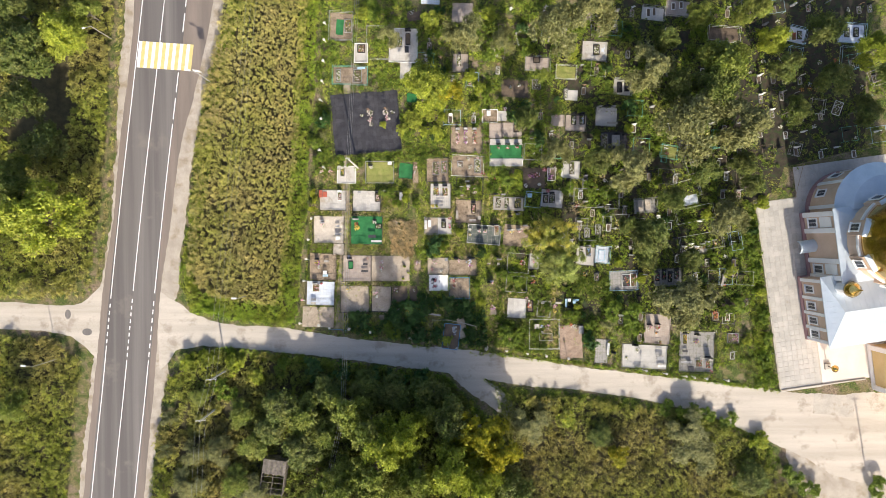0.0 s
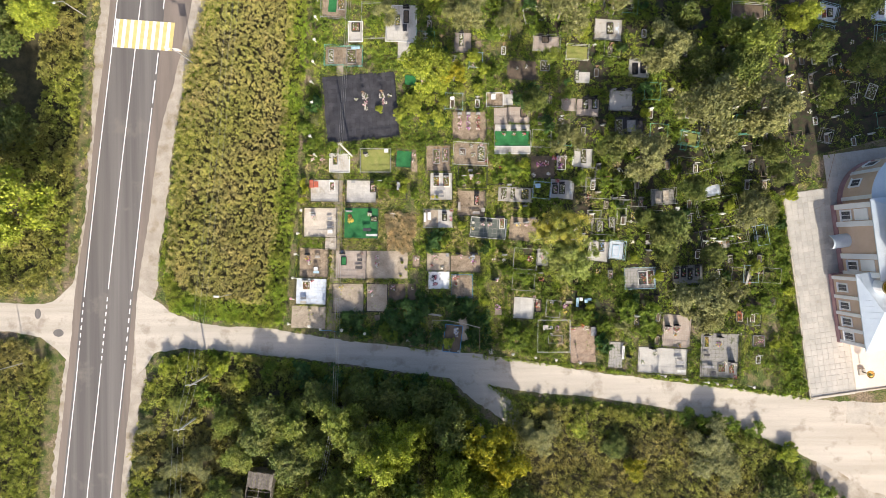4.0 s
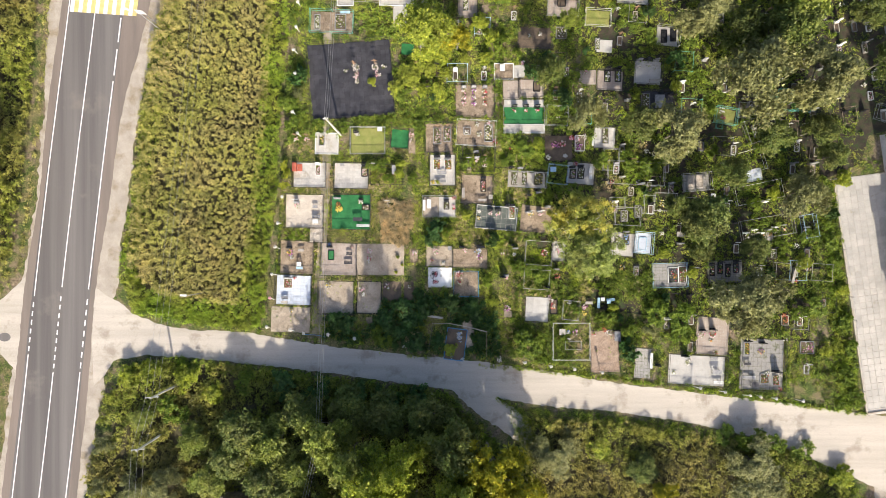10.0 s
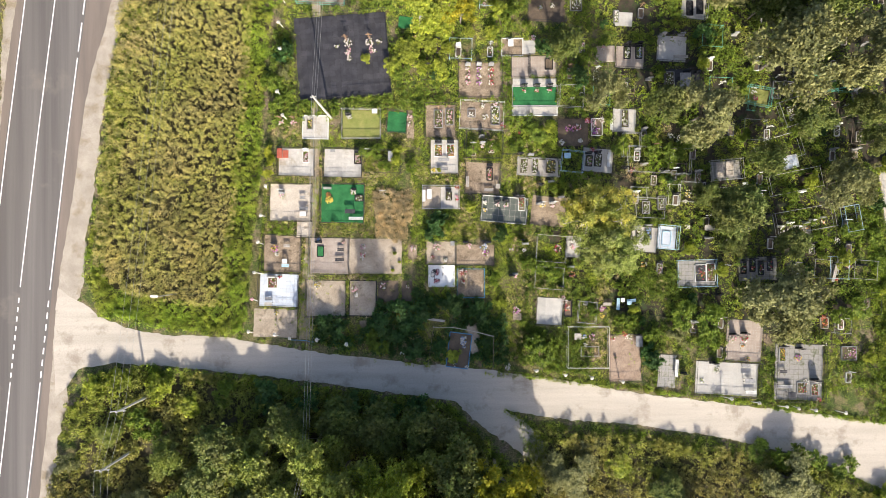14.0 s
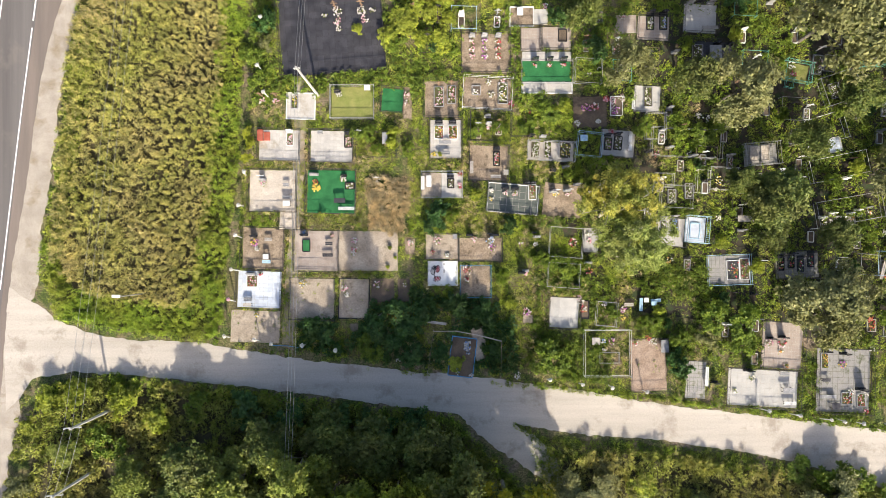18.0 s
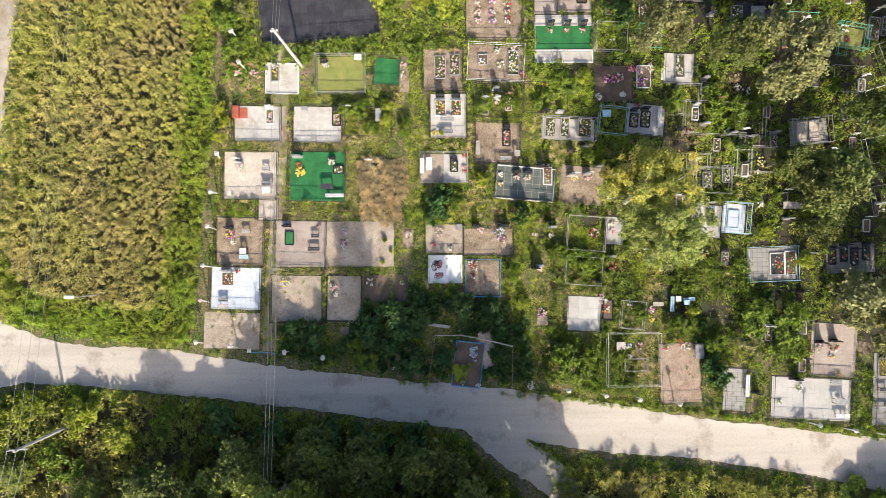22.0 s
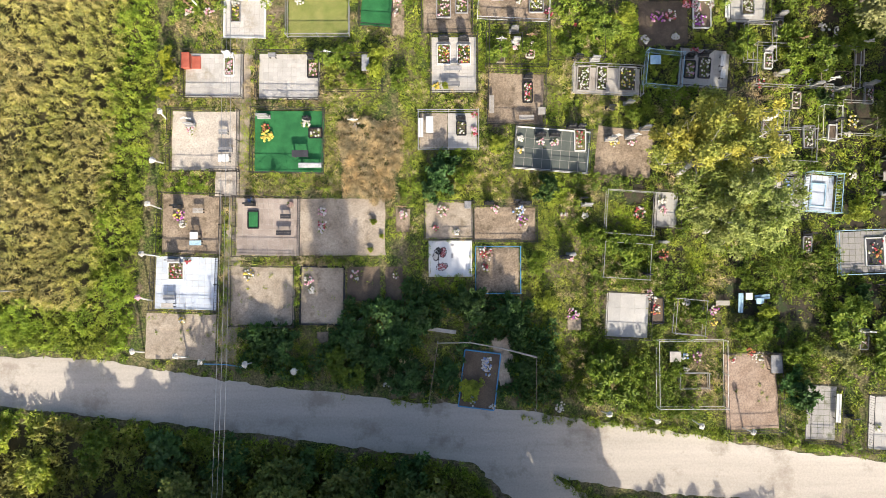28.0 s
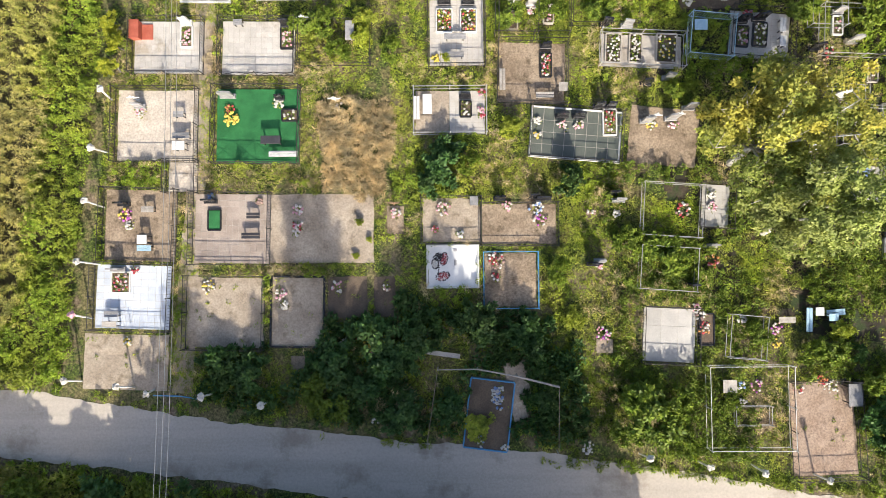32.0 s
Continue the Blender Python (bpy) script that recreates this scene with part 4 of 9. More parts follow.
    part("tower_cornice", MB().prism(tw, 20.3, 20.9, [(4.4 + (x - 4.4) * 1.1, -19.8 + (y + 19.8) * 1.1) for x, y in tw]), M["wall_white"], ch)
    rf = MB()
    hip_roof(rf, 4.4, -19.8, 7.4, 7.6, 20.9, 5.0, 0.2)
    part("tower_roof", rf, M["roof_metal"], ch)
    arch = MB().lathe(0, 0, [(2.3, 0), (2.3, 0.18), (2.0, 0.18), (2.0, 0)], 14, 0, math.pi)
    me = arch.mesh("arch_moulding", M["wall_white"])
    me.transform(pose(1.1, -19.8, 5.0, 90, 0, -90))
    part("arch_moulding", me, M["wall_white"], ch)
    church_window(ch, 1.1, -19.8, 4.0, 0, 0.8, 1.1)
    for y in (-22.9, -16.7):
        part("pilaster", MB().box(1.0, y, 0.8, 0.4, 0.7, 19.5), M["wall_white"], ch)
    return ch


church()
ribbon("apron_slab", [(57.2, -25.2, 3.0), (63.5, -25.6, 3.4)], 0.028, M["concrete"], "worn grey concrete slab before the churchyard", "apron", 0.12, seed=11.0)
lt = thing("yard_lantern", 59.2, -19.4, 0, 8, "small yard lantern with a gilded cap on a grey base", "lantern")
part("base", MB().box(0, 0, 0.06, 0.9, 0.9, 0.35, 0, 0.04), M["concrete"], lt)
part("shaft", MB().tube((0, 0, 0.35), (0, 0, 1.9), 0.08, 0.06, 8), M["metal_dark"], lt)
part("cap", MB().lathe(0, 0, [(0.5, 1.9), (0.55, 2.1), (0.3, 2.4), (0.03, 2.7)], 12), M["gold"], lt, "gilded cap", smooth=True)

# ---------- poles, lamps and wires ----------


def power_pole(x, y, h, yaw, label, arm=1.5, lean=(0, 0)):
    p = thing("power_pole", x, y, 0, yaw, label, "power pole", "power poles")
    top = (lean[0], lean[1], h)
    part("shaft", MB().tube((0, 0, -0.3), top, 0.15, 0.10, 10), M["pole"], p)
    part("crossarm", MB().box(top[0], top[1], h - 0.5, arm, 0.10, 0.10), M["metal_grey"], p)
    for k in (-0.45, 0, 0.45):
        part("insulator", MB().tube((top[0] + k * arm, top[1], h - 0.42), (top[0] + k * arm, top[1], h - 0.2), 0.06, 0.04, 8), M["stone_white"], p)
    return p


def lamp_post(x, y, h, yaw, label, arm=1.4):
    p = thing("street_lamp", x, y, 0, yaw, label, "street lamp", "street lamps")
    part("shaft", MB().tube((0, 0, -0.2), (0, 0, h), 0.08, 0.05, 8), M["metal_grey"], p)
    part("arm", MB().tube((0, 0, h - 0.1), (arm, 0, h + 0.25), 0.035, 0.03, 6), M["metal_grey"], p)
    part("lamp_head", MB().box(arm + 0.3, 0, h + 0.18, 0.75, 0.26, 0.14, 0, 0.04), M["metal_white"], p)
    return p


def wire(a, b, sag):
    """A hanging wire between two places."""
    cu = bpy.data.curves.new("wire", 'CURVE')
    cu.dimensions, cu.bevel_depth, cu.bevel_resolution = '3D', 0.012, 0
    sp = cu.splines.new('POLY')
    sp.points.add(16)
    for k in range(17):
        t = k / 16
        p = Vector(a).lerp(Vector(b), t)
        sp.points[k].co = (p.x, p.y, p.z - sag * 4 * t * (1 - t), 1)
    cu.materials.append(M["wire"])
    return tagged(new("power_line", cu), "thin bare aluminium overhead wire", "wire", "power lines")


power_pole(-32.6, -19.9, 6.9, 5, "grey concrete power pole in the bushes beside the dirt road")
power_pole(-34.2, -25.8, 6.8, 5, "grey concrete power pole with a crossarm among shrubs")
power_pole(-13.9, -24.8, 7.0, 8, "grey concrete power pole standing among trees", 0.7)
power_pole(-12.55, 10.85, 7.6, 10, "pale leaning pole beside the dark-tiled plot", 0.5, (-0.4, 0.6))
power_pole(66.4, -41.5, 11.0, 0, "tall power pole beside the sandy apron")
lamp_post(-29.6, -8.6, 4.0, 178, "short lamp post with a pale floodlight in the weeds", 0.2)
lamp_post(-58.4, -18.2, 5.6, 175, "grey street lamp beside the side road", 1.0)
lamp_post(-34.8, 23.8, 4.9, 160, "grey street lamp beside the crosswalk", 1.2)
lamp_post(-49.9, 30.4, 5.4, 200, "grey street lamp on the road verge", 0.9)
sg = thing("road_sign", -34.9, 24.3, 0, -6, "grey post with a square crossing sign turned to the road", "road sign")
part("post", MB().tube((0, 0, -0.1), (0, 0, 4.9), 0.04, 0.04, 8), M["metal_grey"], sg)
part("panel", MB().box(-0.3, 0, 3.8, 0.95, 0.08, 1.1, 0, 0.01), M["metal_white"], sg, "pale metal back of a square sign panel")
for k in (-0.3, 0.0, 0.3):
    wire((-13.9 + k, -24.8, 6.7), (-12.95 + k * 0.8, 11.4, 7.3), 0.7)
    wire((-13.9 + k, -24.8, 6.7), (-22 + k, -60, 7.4), 0.7)
    wire((-12.95 + k * 0.8, 11.4, 7.3), (-10.5 + k, 60, 7.4), 0.8)
for k in (-0.7, 0.0, 0.7):
    wire((-32.6 + k, -19.9, 6.6), (-34.2 + k, -25.8, 6.5), 0.1)
    wire((-34.2 + k, -25.8, 6.5), (-36.6 + k, -60, 7.4), 0.6)
    wire((-32.6 + k, -19.9, 6.6), (-23.5 + k, 60, 8.4), 1.0)

# ---------- grave furniture ----------
FENCES = {"dark": ("metal_dark", "dark iron"), "grey": ("metal_grey", "grey painted pipe"), "white": ("metal_white", "white painted pipe"),
          "blue": ("metal_blue", "blue painted pipe"), "paleblue": ("metal_paleblue", "pale blue painted"), "green": ("metal_green", "green painted"),
          "brown": ("metal_brown", "rusty pipe")}


def fence(x, y, w, d, yaw, style, h=0.75, bars=0.0, low=True):
    """A low fence round a plot: posts at corners and along the sides, two rails a side, thin bars where there are any."""
    mk, words = FENCES[style]
    m = M[mk]
    f = thing("grave_fence", x, y, 0.0, yaw, "low %s fence round a grave plot" % words, "fence", "grave fences")
    r = {"dark": 0.02, "brown": 0.02, "white": 0.018}.get(style, 0.023)
    co = [(-w / 2, -d / 2), (w / 2, -d / 2), (w / 2, d / 2), (-w / 2, d / 2)]
    post = post_mesh(h + 0.08, r * 1.25, m)
    for i in range(4):
        a, b = Vector(co[i]), Vector(co[(i + 1) % 4])
        n = max(1, round((b - a).length / 2.2)) if low else 1
        for k in range(n):
            q = a.lerp(b, k / n)
            ob = new("post", post)
            ob.parent, ob.location = f, (q.x, q.y, 0)
        for z in (h, h * 0.25) if low else (h,):
            part("rail", MB().tube((a.x, a.y, z), (b.x, b.y, z), r, r, 4), m, f)
        if bars < 0:
            n = max(1, round((b - a).length / 1.1))
            for k in range(n):
                p0, p1 = a.lerp(b, k / n), a.lerp(b, (k + 1) / n)
                part("brace", MB().tube((p0.x, p0.y, h * 0.25), (p1.x, p1.y, h), 0.014, 0.014, 4), m, f)
                part("brace", MB().tube((p0.x, p0.y, h), (p1.x, p1.y, h * 0.25), 0.014, 0.014, 4), m, f)
        elif bars:
            g = MB()
            n = max(2, int((b - a).length / bars))
            for k in range(1, n):
                q = a.lerp(b, k / n)
                g.tube((q.x, q.y, h * 0.25), (q.x, q.y, h), 0.009, 0.009, 3)
            tagged(part("grille", g, m, f), kind="stuff")
    return f


POSTS = {}


def post_mesh(h, r, m):
    key = (round(h, 2), round(r, 3), m.name)
    if key not in POSTS:
        POSTS[key] = MB().tube((0, 0, -0.1), (0, 0, h), r, r, 6).lathe(0, 0, [(r * 1.5, h), (r * 1.2, h + r * 2), (0.002, h + r * 3)], 6).mesh("post", m)
    return POSTS[key]


BASES = {"tile_white": ("tile", "joint", 0.32, "pale tiled grave plot"), "tile_grey": ("tile", "joint", 0.40, "grey tiled grave plot"),
         "tile_brown": ("tile", "joint", 0.34, "brown tiled grave plot"), "tile_dark": ("tile", "joint_dark", 0.5, "black rubber-tiled grave plot"),
         "tile_weathered": ("tile", "joint_green", 0.42, "weathered grey slab grave plot with moss in the joints"),
         "tile_green": ("tile", "joint", 0.5, "dark green tiled grave plot"), "tile_blue": ("tile", "joint", 0.4, "grave plot of pale blue-tinted tiles"),
         "stone_slab": (None, None, 0, "white slab grave plot"), "sandplot": (None, None, 0, "bare sand grave plot"), "soil": (None, None, 0, "bare brown earth grave plot"), "soil_dark": (None, None, 0, "dark earth grave plot"),
         "chips": (None, None, 0, "grave plot strewn with brown gravel"), "pebble": (None, None, 0, "grave plot of pale crushed stone"),
         "concrete": (None, None, 0, "grey concrete grave plot"), "turf": (None, None, 0, "grave plot laid with green artificial turf"), "turf_olive": (None, None, 0, "grave plot with mown grass")}


def plot(x, y, w, d, yaw, base, top=0.06, kerb="", size=0.0, near=False):
    """The ground of a grave plot: bedding, tiles or fill, and a kerb where it has one."""
    piece_name, joint, s, label = BASES[base]
    BARE.append((x, y, w / 2, d / 2, radians(yaw)))
    p = thing("grave_plot", x, y, 0, yaw, label, "grave plot", "grave plots")
    s = size or s
    if piece_name:
        part("bedding", MB().box(0, 0, -0.15, w, d, 0.15 + top + 0.002), M[joint], p)
        nx, ny = max(1, round(w / s)), max(1, round(d / s))
        sx, sy = w / nx, d / ny
        if near and nx * ny <= 300:
            for i in range(nx):
                for j in range(ny):
                    piece("tile", sx - 0.012, sy - 0.012, 0.03, M[base], p, -w / 2 + (i + 0.5) * sx, -d / 2 + (j + 0.5) * sy, top - 0.02 + 0.003 * math.sin(i * 5.1 + j * 3.7), 0, 0.004)
        else:
            g = MB()
            for i in range(nx):
                for j in range(ny):
                    g.box(-w / 2 + (i + 0.5) * sx, -d / 2 + (j + 0.5) * sy, top - 0.02, sx - 0.02, sy - 0.02, 0.028 + 0.004 * math.sin(i * 5.1 + j * 3.7), 0, 0.004)
            tagged(part("tiles", g, M[base], p), kind="stuff")
    else:
        n = 8
        g = MB()
        for i in range(n + 1):
            for j in range(n + 1):
                e = 0.0 if 0 < i < n and 0 < j < n else 1.0
                zz = top * (0.75 + 0.5 * noise.noise((x + i * 0.7, y + j * 0.7, 0.2))) if base not in ("concrete", "turf", "stone_slab") else top
                g.v.append((-w / 2 + w * i / n + e * 0.05 * noise.noise((i * 1.3, j * 1.7, x)), -d / 2 + d * j / n + e * 0.05 * noise.noise((i * 1.3, j * 1.7, y)), zz * (1 - 0.5 * e) if base not in ("concrete", "turf", "stone_slab") else zz))
        for i in range(n):
            for j in range(n):
                a = (n + 1) * i + j
                g.f.append((a, a + n + 1, a + n + 2, a + 1))
        part("fill", g, M[base], p)
        part("bedding", MB().box(0, 0, -0.15, w - 0.04, d - 0.04, 0.16), M["soil"], p)
    if kerb:
        k, kh = 0.11, top + 0.07
        for cx, cy, sx, sy in ((0, -d / 2 - k / 2, w + 2 * k, k), (0, d / 2 + k / 2, w + 2 * k, k), (-w / 2 - k / 2, 0, k, d), (w / 2 + k / 2, 0, k, d)):
            part("kerb", MB().box(cx, cy, -0.1, sx, sy, kh + 0.1, 0, 0.015), M[kerb], p)
    return p


STONES = {}


def headstone(x, y, yaw, w=0.55, h=0.95, stone="granite_black", shape=0, z=0.06):
    """An upright slab on a plinth, with an arched, slanted or wavy head."""
    t = thing("headstone", x, y, z, yaw, {"granite_black": "polished black granite headstone on a plinth", "granite_grey": "grey granite headstone on a plinth",
              "stone_white": "pale stone headstone on a plinth"}[stone], "headstone", "headstones")
    key = (round(w, 2), round(h, 2), stone, shape)
    if key not in STONES:
        ring = [(-w / 2, 0.18), (w / 2, 0.18)]
        for i in range(9):
            u = i / 8
            top = (h * (0.86 + 0.14 * math.sin(math.pi * u)), h * (0.82 + 0.18 * u), h * (0.9 + 0.1 * math.sin(2 * math.pi * u)))[shape]
            ring.append((w / 2 - w * u, top))
        b = MB()
        k, n = 0, len(ring)
        b.v = [(a, -0.05, c) for a, c in ring] + [(a, 0.05, c) for a, c in ring]
        b.f = [tuple(range(n)), tuple(reversed(range(n, 2 * n)))] + [(i, n + i, n + (i + 1) % n, (i + 1) % n) for i in range(n)]
        STONES[key] = (b.mesh("slab", M[stone]), MB().box(0, 0, -0.05, w + 0.14, 0.26, 0.24, 0, 0.02).mesh("plinth", M[stone]))
    part("slab", STONES[key][0], None, t)
    part("plinth", STONES[key][1], None, t)
    return t


CROSSES = {}


def grave_cross(x, y, yaw, h=1.6, m="wood_brown", lean=0.0):
    """A cross with an upright, two straight bars and a slanted one."""
    t = thing("grave_cross", x, y, 0, yaw, {"wood_brown": "brown wooden grave cross", "metal_white": "white painted metal grave cross", "metal_dark": "dark iron grave cross", "metal_paleblue": "pale blue painted metal grave cross",
                                           "metal_grey": "grey painted metal grave cross"}[m], "cross", "grave crosses")
    if m not in CROSSES:
        low = MB().box(0, 0, 0, 0.42, 0.04, 0.07).mesh("foot_bar", M[m])
        low.transform(Matrix.Translation((0, 0, 0.62)) @ Matrix.Rotation(0.35, 4, 'Y'))
        CROSSES[m] = (MB().box(0, 0, -0.2, 0.08, 0.07, 1.85, 0, 0.01).mesh("upright", M[m]), MB().box(0, 0, 1.12, 0.72, 0.05, 0.09, 0, 0.01).mesh("arm", M[m]),
                      MB().box(0, 0, 1.38, 0.32, 0.045, 0.07, 0, 0.01).mesh("top_bar", M[m]), low)
    for me, nm in zip(CROSSES[m], ("upright", "arm", "top_bar", "foot_bar")):
        ob = part(nm, me, None, t)
        ob.scale = (1, 1, h / 1.6)
    if lean:
        t.matrix_world = pose(x, y, 0, lean, lean * 0.6, yaw)
    return t


def flowers(x, y, tones, r=0.3, n=16, z=0.08, leafy=True, name="flower_bunch", tall=0.16, label=""):
    """A bunch of artificial or cut flowers: leaves below, blossoms of each colour."""
    words = " and ".join(tones[:2])
    t = thing(name, x, y, z, 0, label or "bunch of %s flowers laid on a grave" % words, "flowers", "grave flowers")
    BARE.append((x, y, r * 0.8, r * 0.8, 0.0))
    rnd = random.Random(int(x * 977 + y * 131))
    if leafy:
        k = 26
        o = np.array([[math.cos(a), math.sin(a), 0.45] for a in (rnd.uniform(0, 6.28) for _ in range(k))])
        at = np.array([[rnd.gauss(0, r * 0.45), rnd.gauss(0, r * 0.45), tall * 0.3 * rnd.random()] for _ in range(k)])
        v, f = leaf_quads(at, unit(o), np.full(k, 0.17), np.full(k, 0.07))
        part("leaves", np_mesh("leaves", v, f, M["leaf_green"]), None, t)
    for c in tones:
        b = MB()
        for _ in range(max(3, n // len(tones))):
            a, q = rnd.uniform(0, 6.28), r * math.sqrt(rnd.random())
            s = rnd.uniform(0.055, 0.095)
            b.dome(q * math.cos(a), q * math.sin(a), tall * (1 - 0.5 * q / r) * rnd.uniform(0.6, 1.1), s, s * 0.8, 6)
        part("blossoms", b, PETAL[c], t, c + " blossoms")
    return t


def wreath_post(x, y, h, lx, ly, tone):
    """A pale perimeter post that leans, with a faded artificial bunch tied to its head."""
    t = thing("fence_post", x, y, 0, 0, "pale leaning pipe post with a faded bunch tied on top", "fence post", "perimeter posts")
    part("shaft", MB().tube((0, 0, -0.2), (lx, ly, h), 0.05, 0.05, 8), M["metal_white"], t)
    b = MB()
    rnd = random.Random(int(x * 31 + y * 17))
    b.lathe(lx, ly, [(0.05, h - 0.16), (0.16, h - 0.08), (0.20, h), (0.13, h + 0.08), (0.02, h + 0.12)], 11)
    b.v = [(vx + rnd.gauss(0, 0.035), vy + rnd.gauss(0, 0.035), vz + rnd.gauss(0, 0.035)) for vx, vy, vz in b.v]
    part("wreath", b, PETAL[tone], t)
    return t


def flower_bed(x, y, yaw, w, d, kerb="granite_grey", fill="soil_dark", tones=(), z=0.05, lush=10, far=False):
    """A grave bed: four kerb pieces round earth or plants."""
    t = thing("grave_bed", x, y, z, yaw, "%s kerb of a grave bed" % {"granite_grey": "grey granite", "granite_black": "black granite", "stone_white": "pale stone", "metal_blue": "blue painted metal", "concrete": "grey concrete", "metal_paleblue": "pale blue metal"}[kerb], "grave bed", "grave beds")
    BARE.append((x, y, w / 2 + 0.1, d / 2 + 0.1, radians(yaw)))
    k = 0.08
    if far:
        ring = MB()
        for cx, cy, sx, sy in ((0, -d / 2, w, k), (0, d / 2, w, k), (-w / 2, 0, k, d - k), (w / 2, 0, k, d - k)):
            ring.box(cx, cy, -0.08, sx, sy, 0.22, 0, 0.012)
        part("kerb", ring, M[kerb], t)
    for cx, cy, sx, sy in () if far else ((0, -d / 2, w, k), (0, d / 2, w, k), (-w / 2, 0, k, d - k), (w / 2, 0, k, d - k)):
        part("kerb", MB().box(cx, cy, -0.08, sx, sy, 0.22, 0, 0.012), M[kerb], t)
    part("fill", MB().box(0, 0, -0.08, w - k, d - k, 0.17, 0, 0.02), M[fill], t)
    if tones:
        g = thing("grave_flowers", x, y, z + 0.09, yaw, "low %s flowers planted in a grave bed" % " and ".join(tones[:2]), "flowers", "grave flowers")
        rnd = random.Random(int(x * 977 + y * 131))
        n = int(0.7 * lush * max(1, round(d / 0.45)))
        for q in tones:
            fb = MB()
            for _ in range(max(3, n // len(tones))):
                r = rnd.uniform(0.05, 0.085)
                fb.dome(rnd.uniform(-0.5, 0.5) * (w - 0.2), rnd.uniform(-0.5, 0.5) * (d - 0.2), rnd.uniform(0.02, 0.14), r, r * 0.8, 6)
            part("blossoms", fb, PETAL[q], g, q + " blossoms")
        k = int(n * 4)
        at = np.array([[rnd.uniform(-0.5, 0.5) * (w - 0.2), rnd.uniform(-0.5, 0.5) * (d - 0.2), 0.02] for _ in range(k)])
        o = unit(np.array([[rnd.gauss(0, 1), rnd.gauss(0, 1), 0.6] for _ in range(k)]))
        v, f = leaf_quads(at, o, np.full(k, 0.15), np.full(k, 0.07))
        part("leaves", np_mesh("leaves", v, f, M["leaf_bush"]), None, g)
    return t


def bench(x, y, yaw, w=1.0, m="wood_grey", z=0.05):
    t = thing("bench", x, y, z, yaw, {"wood_grey": "small weathered board bench", "metal_paleblue": "small pale blue metal bench", "granite_grey": "small grey stone bench", "stone_white": "small white painted bench", "tile_dark": "small dark stone bench", "wood_brown": "small brown board bench"}[m], "bench", "grave benches")
    for k in (-0.085, 0.085):
        part("seat_board", MB().box(0, k, 0.40, w, 0.155, 0.035, 0, 0.006), M[m], t)
    for sx in (-w * 0.38, w * 0.38):
        for sy in (-0.1, 0.1):
            part("leg", MB().box(sx, sy, -0.05, 0.045, 0.045, 0.45), M["metal_dark"], t)
    return t


def table(x, y, yaw, w=0.7, d=0.5, m="wood_grey", z=0.05):
    t = thing("table", x, y, z, yaw, {"wood_grey": "small weathered board table", "metal_paleblue": "small pale blue metal table", "granite_grey": "small grey stone table", "stone_white": "small white painted table", "tile_dark": "small dark stone table", "wood_brown": "small brown board table"}[m], "table", "grave tables")
    part("tabletop", MB().box(0, 0, 0.62, w, d, 0.04, 0, 0.008), M[m], t)
    for sx in (-w * 0.4, w * 0.4):
        for sy in (-d * 0.36, d * 0.36):
            part("leg", MB().box(sx, sy, -0.05, 0.045, 0.045, 0.67), M["metal_dark"], t)
    return t


def red_box(x, y, yaw):
    t = thing("storage_box", x, y, 0.06, yaw, "brick-red painted box with a lid on a tiled plot", "storage box")
    part("body", MB().box(-0.28, 0, 0, 0.5, 1.0, 0.42, 0, 0.01), M["paint_red"], t)
    part("lid", MB().box(-0.28, 0, 0.42, 0.56, 1.06, 0.05, 0, 0.012), M["paint_red"], t)
    part("step", MB().box(0.32, -0.05, 0, 0.62, 0.85, 0.10, 0, 0.01), M["paint_red"], t)


def butterfly(x, y):
    """A butterfly of coloured pebbles set on a white slab: each wing filled pebble by pebble."""
    t = thing("pebble_butterfly", x, y, 0.075, 0, "butterfly of red, black and white pebbles on a white slab", "ornament")
    rnd = random.Random(4)
    wings = ((-0.20, 0.52, 0.32, 0.22, 0.5, "blossom_black"), (0.12, 0.42, 0.22, 0.38, -0.2, "red"), (0.05, -0.55, 0.42, 0.26, 0.25, "red"), (-0.38, 0.15, 0.2, 0.3, 0.1, "white"))
    for cx, cy, rx, ry, tilt, tone in wings:
        b, rim = MB(), MB()
        c, s = math.cos(tilt), math.sin(tilt)
        for _ in range(110):
            a, q = rnd.uniform(0, 6.28), math.sqrt(rnd.random())
            u, v = rx * q * math.cos(a), ry * q * math.sin(a)
            (rim if q > 0.82 else b).dome(cx + c * u - s * v, cy + s * u + c * v, 0.0, 0.035, 0.03, 5)
        body = M["granite_black"] if tone == "blossom_black" else PETAL[tone]
        part("wing", b, body, t, "wing of close-set pebbles")
        part("wing_rim", rim, M["granite_black"], t)
    body = MB()
    for k in range(14):
        body.dome(-0.18 + 0.02 * math.sin(k), 0.75 - 0.1 * k, 0.0, 0.045, 0.04, 5)
    part("body", body, M["granite_black"], t)
    bench_line = MB().box(0.75, 0.2, 0.0, 0.14, 0.3, 0.03).box(0.75, 0.9, 0.0, 0.2, 0.12, 0.03)
    part("plate", bench_line, M["granite_grey"], t)


